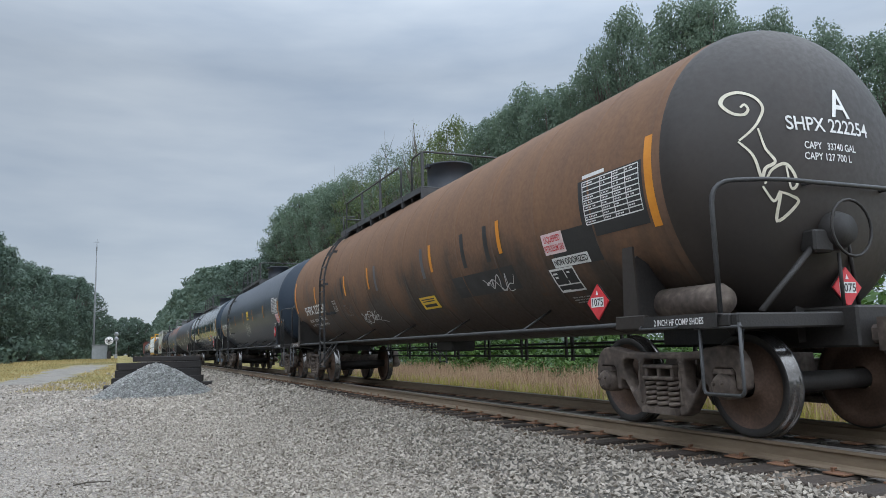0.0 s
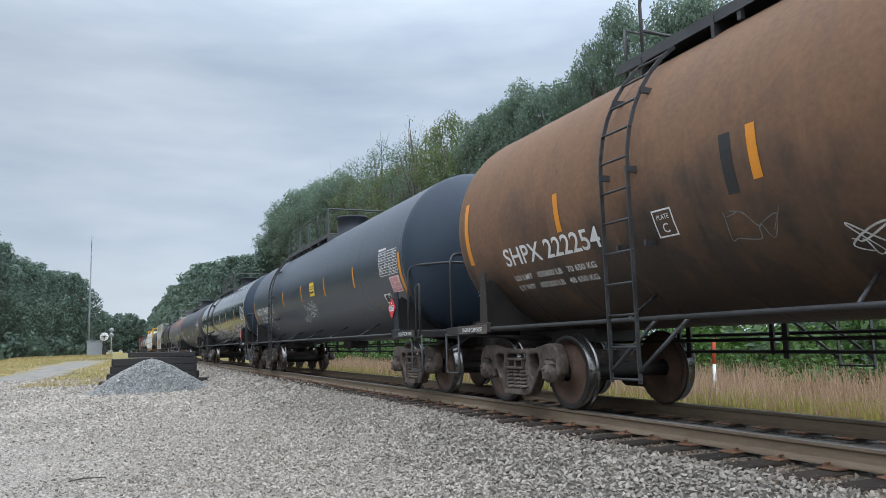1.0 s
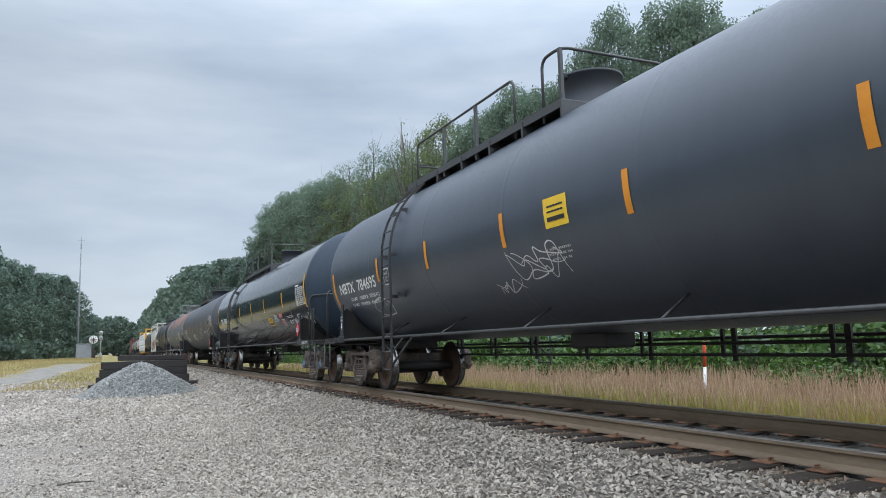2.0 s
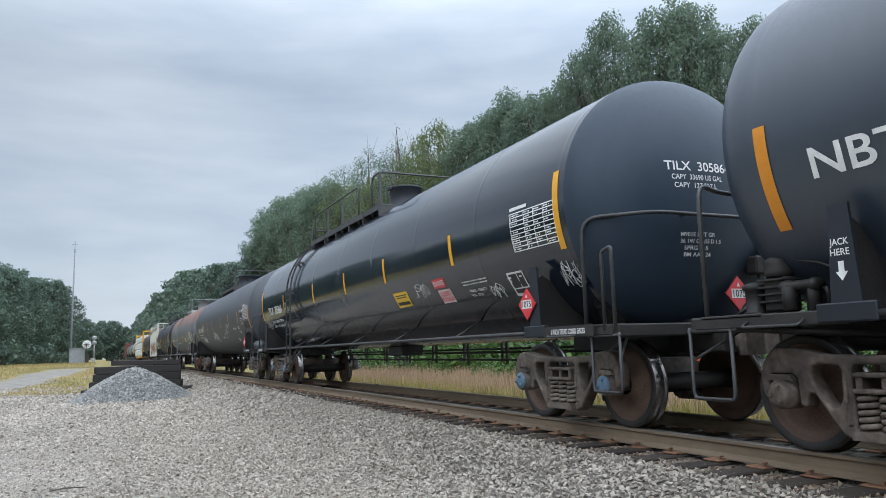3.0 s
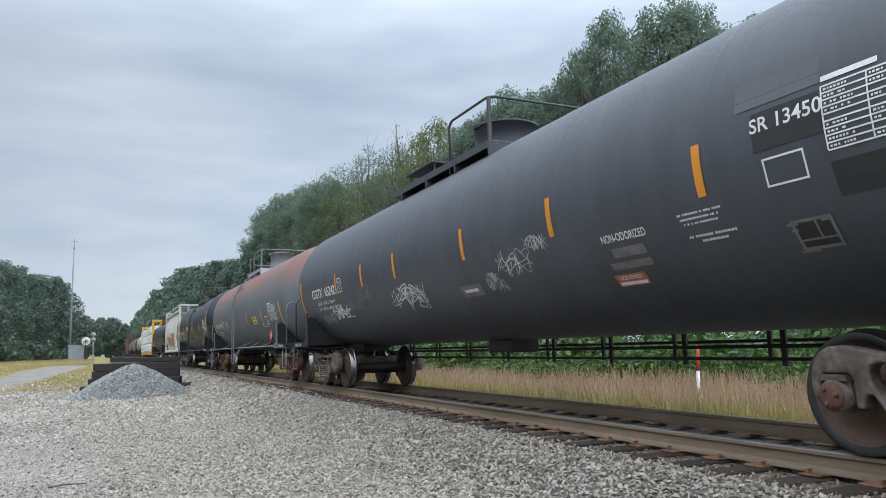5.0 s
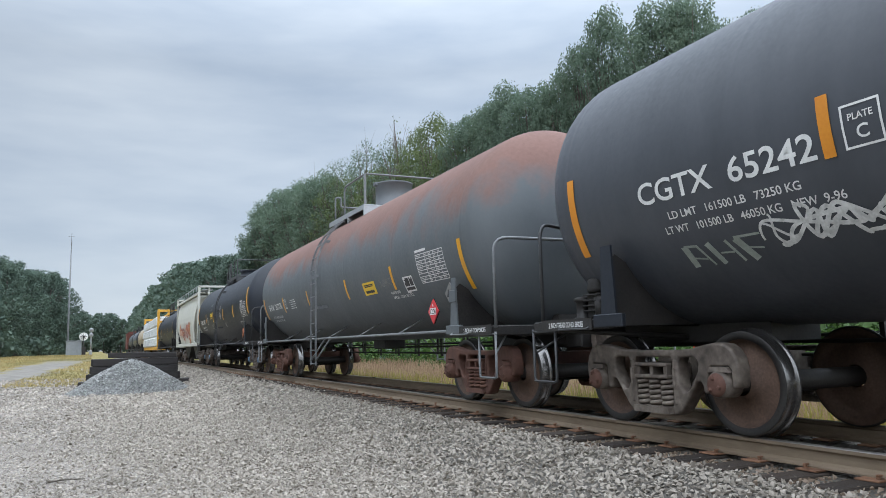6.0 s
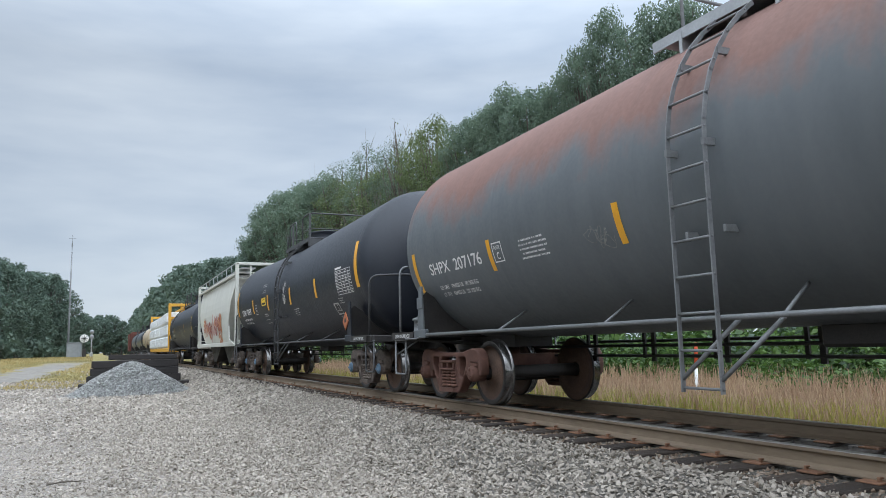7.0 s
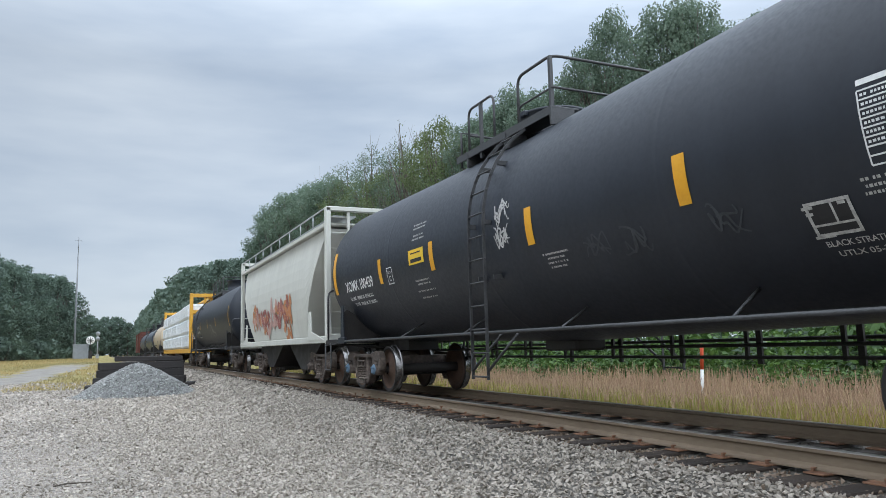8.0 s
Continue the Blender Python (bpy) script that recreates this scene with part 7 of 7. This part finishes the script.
# coarse ballast: shoulder and crib
st = lay(1, -2.6, 5.05, 2.6, 17, lambda y: 0.041, keep=lambda x, y: (not on_tie(x, y) or (x < 4.93 and random.random() < 0.5)) and x > -0.17 * y - 0.5 and random.random() < smoothstep(-1.4, 2.4, x + 0.6 * noise.noise((x * 2, y * 0.6, 3))))
sz = np.random.default_rng(5).uniform(0.45, 1.0, len(st)) * 0.037
st[:, 2] += np.random.default_rng(6).uniform(-0.01, 0.022, len(st)) - 0.012 * ((st[:, 0] > 4.6))
single = [k for k in range(len(st)) if 3.25 < st[k, 0] < 4.6 and 4.3 < st[k, 1] < 5.6][:300]
stone_meshes = []
for rv, rf in ROCKS:
    sm1 = bpy.data.meshes.new("ballast_stone")
    sm1.from_pydata([tuple(p) for p in rv], [], [tuple(int(q) for q in f) for f in rf])
    sm1.polygons.foreach_set("use_smooth", [False] * len(rf))
    sm1.materials.append(STONE)
    stone_meshes.append(sm1)
for k in single:
    e = Euler((random.uniform(-0.6, 0.6), random.uniform(-0.6, 0.6), random.uniform(0, 6.28)))
    part("ballast_stone", stone_meshes[k % len(ROCKS)], None, track, at=Matrix.LocRotScale(Vector(st[k, :3]), e, Vector((sz[k],) * 3)))
st, sz = np.delete(st, single, 0), np.delete(sz, single)
stained = st[:, 0] + np.random.default_rng(16).normal(size=len(st)) * 0.14 > 4.66
tagged(part("ballast", scatter("ballast", st[stained][:, :3], sz[stained], 17, STONE_RUSTY), None, track), "rust-stained ballast stones beside the rail", kind="stuff")
st, sz = st[~stained], sz[~stained]
ballast = part("ballast", scatter("ballast", st[:, :3], sz, 7, STONE), None, track)
tagged(ballast, "loose angular grey ballast stones", kind="stuff")
st = lay(2, -3.0, 5.05, 17, 60, lambda y: 0.045 + 0.0023 * y, keep=lambda x, y: not on_tie(x, y) and x > -0.17 * y - 0.5 and random.random() < smoothstep(-1.5, 3.0, x))
sz = np.random.default_rng(8).uniform(0.5, 1.0, len(st)) * 0.9 * st[:, 3]
st[:, 2] -= 0.012 * (st[:, 0] > 4.6)
tagged(part("ballast", scatter("ballast", st[:, :3], sz, 9, STONE), None, track), "grey ballast stones farther along the shoulder", kind="stuff")
# stones below the train and past it, dark to stand for its shade
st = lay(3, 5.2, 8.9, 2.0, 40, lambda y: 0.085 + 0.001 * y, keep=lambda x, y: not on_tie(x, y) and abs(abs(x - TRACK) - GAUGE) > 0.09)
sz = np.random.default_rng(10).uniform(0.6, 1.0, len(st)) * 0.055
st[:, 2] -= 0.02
tagged(part("ballast", scatter("ballast", st[:, :3], sz, 11, STONE_OILY_SHADE), None, track), "oil-darkened ballast stones between the rails", kind="stuff")
# yard gravel
st = lay(4, -3.2, 3.4, 4.0, 14, lambda y: 0.033 + 0.0012 * y, keep=lambda x, y: -y * 0.17 - 0.6 < x and random.random() < 0.85)
sz = np.random.default_rng(12).uniform(0.4, 1.0, len(st)) ** 1.1 * (0.028 + 0.008 * np.clip(st[:, 0] / 3.0, 0, 1))
thing("yard_gravel", "small pale gravel stones spread over the yard", "gravel", kind="stuff", data=scatter("yard_gravel", st[:, :3], sz, 13, PEBBLE))
st = lay(5, -7, 3.4, 14, 42, lambda y: 0.025 + 0.0027 * y, keep=lambda x, y: -y * 0.17 - 0.6 < x < 3.2 and random.random() < 0.75)
sz = np.random.default_rng(14).uniform(0.4, 1.0, len(st)) * 0.72 * st[:, 3]
thing("yard_gravel", "small pale gravel stones farther out in the yard", "gravel", kind="stuff", data=scatter("yard_gravel", st[:, :3], sz, 15, PEBBLE))


def gravel_pile():
    """A heap of crushed stone: a rounded cone with a skin of loose stones."""
    px, py = 0.98, 28.9
    z0 = height(px, py)

    def top(x, y):
        d = math.hypot(x / 2.12, y / 1.9) * (1 + 0.08 * noise.noise((x * 0.9, y * 0.9, 2)))
        return 1.36 * max(0.0, 1 - d) * (1 - 0.14 * max(0.0, 1 - d * 2.6)) + 0.04 * noise.noise((x * 2, y * 2, 5)) * (d < 1)
    t = thing("gravel_pile", "heap of blue-grey crushed stone in front of the timbers", "gravel", at=pose(px, py, z0))
    m = Mb()
    n = 48
    m.add([(-2.6 + 5.2 * i / n, -2.4 + 4.8 * j / n, top(-2.6 + 5.2 * i / n, -2.4 + 4.8 * j / n) - 0.05) for j in range(n + 1) for i in range(n + 1)],
          [(j * (n + 1) + i, j * (n + 1) + i + 1, (j + 1) * (n + 1) + i + 1, (j + 1) * (n + 1) + i) for j in range(n) for i in range(n)], 0, True)
    part("mound", m, STONE_BLUE, t)
    rng = np.random.default_rng(21)
    pts = []
    while len(pts) < 9500:
        x, y = rng.uniform(-2.7, 2.7), rng.uniform(-2.5, 1.6)
        if math.hypot(x / 2.12, y / 1.9) < 1.0 + rng.exponential(0.07):
            pts.append((x, y, top(x, y) - 0.01))
    pts = np.array(pts)
    tagged(part("loose_stone", scatter("loose_stone", pts, rng.uniform(0.5, 1.0, len(pts)) * 0.055, 22, STONE_BLUE), None, t), "loose crushed stones", kind="stuff")


gravel_pile()
t_stick = thing("stick", "thin dark twig lying on the gravel", "stick", at=pose(-0.33, 9.6, height(-0.33, 9.6) + 0.02, 0, 0, 8))
m = Mb()
m.tube([(-0.2, 0, 0), (-0.05, 0.02, 0.015), (0.2, 0, 0.0)], [0.008, 0.011, 0.006], 6)
part("twig", m, BARK, t_stick)

# ---------------------------------------------------------------- ties, plates and spikes
tm, pm, sm = Mb(), Mb(), Mb()
tm.box((0, 0, -0.09), (2.6, 0.23, 0.18), 0.012)
pm.box((0, 0, 0.006), (0.36, 0.19, 0.014), 0.003)
sm.box((0, 0, 0.012), (0.022, 0.022, 0.04))
sm.box((0.008, 0, 0.034), (0.045, 0.03, 0.014), 0.004)
tie_me, plate_me, spike_me = tm.mesh("tie", TIE), pm.mesh("tie_plate", RUST), sm.mesh("spike", RUST)
far_ties = Mb()
for k in range(-6, 420):
    y = k * 0.51 + random.uniform(-0.03, 0.03)
    z = -0.187
    if 2 <= k < 110:
        a = part("tie", tie_me, None, track, at=pose(TRACK + random.uniform(-0.05, 0.05), y, z + random.uniform(-0.006, 0.004), 0, 0, random.uniform(-1, 1)))
        if k < 66:
            for s in (-1, 1):
                part("tie_plate", plate_me, None, track, at=pose(TRACK + s * GAUGE, y, z + 0.004))
            for dx in (-0.115, 0.115):
                part("spike", spike_me, None, track, at=pose(TRACK - GAUGE + dx, y + random.choice((-0.05, 0.05)), z + 0.01 + random.choice((0, 0, 0, 0.03)), 0, 0, 0 if dx < 0 else 180))
    else:
        far_ties.box((TRACK, y, z - 0.09), (2.6, 0.23, 0.18))
tagged(part("tie", far_ties, TIE, track), "creosoted timber ties far along the line", kind="stuff")


def rolled(t):
    """How far the train has gone: a steady speed that picks up a little at the end."""
    return SPEED * t + 0.03 * max(0.0, t - 6.0) ** 2


def motions():
    """The train rolls past, and its wheels turn with it."""
    for car, y in CARS:
        walk(car, [(t / 2, pose(TRACK, y - rolled(t / 2), 0)) for t in range(17)])
    for wheel, y in WHEELS:
        walk(wheel, [(k / FPS, pose(0, y, R_WHEEL, math.degrees(rolled(k / FPS) / R_WHEEL))) for k in range(241)])


motions()
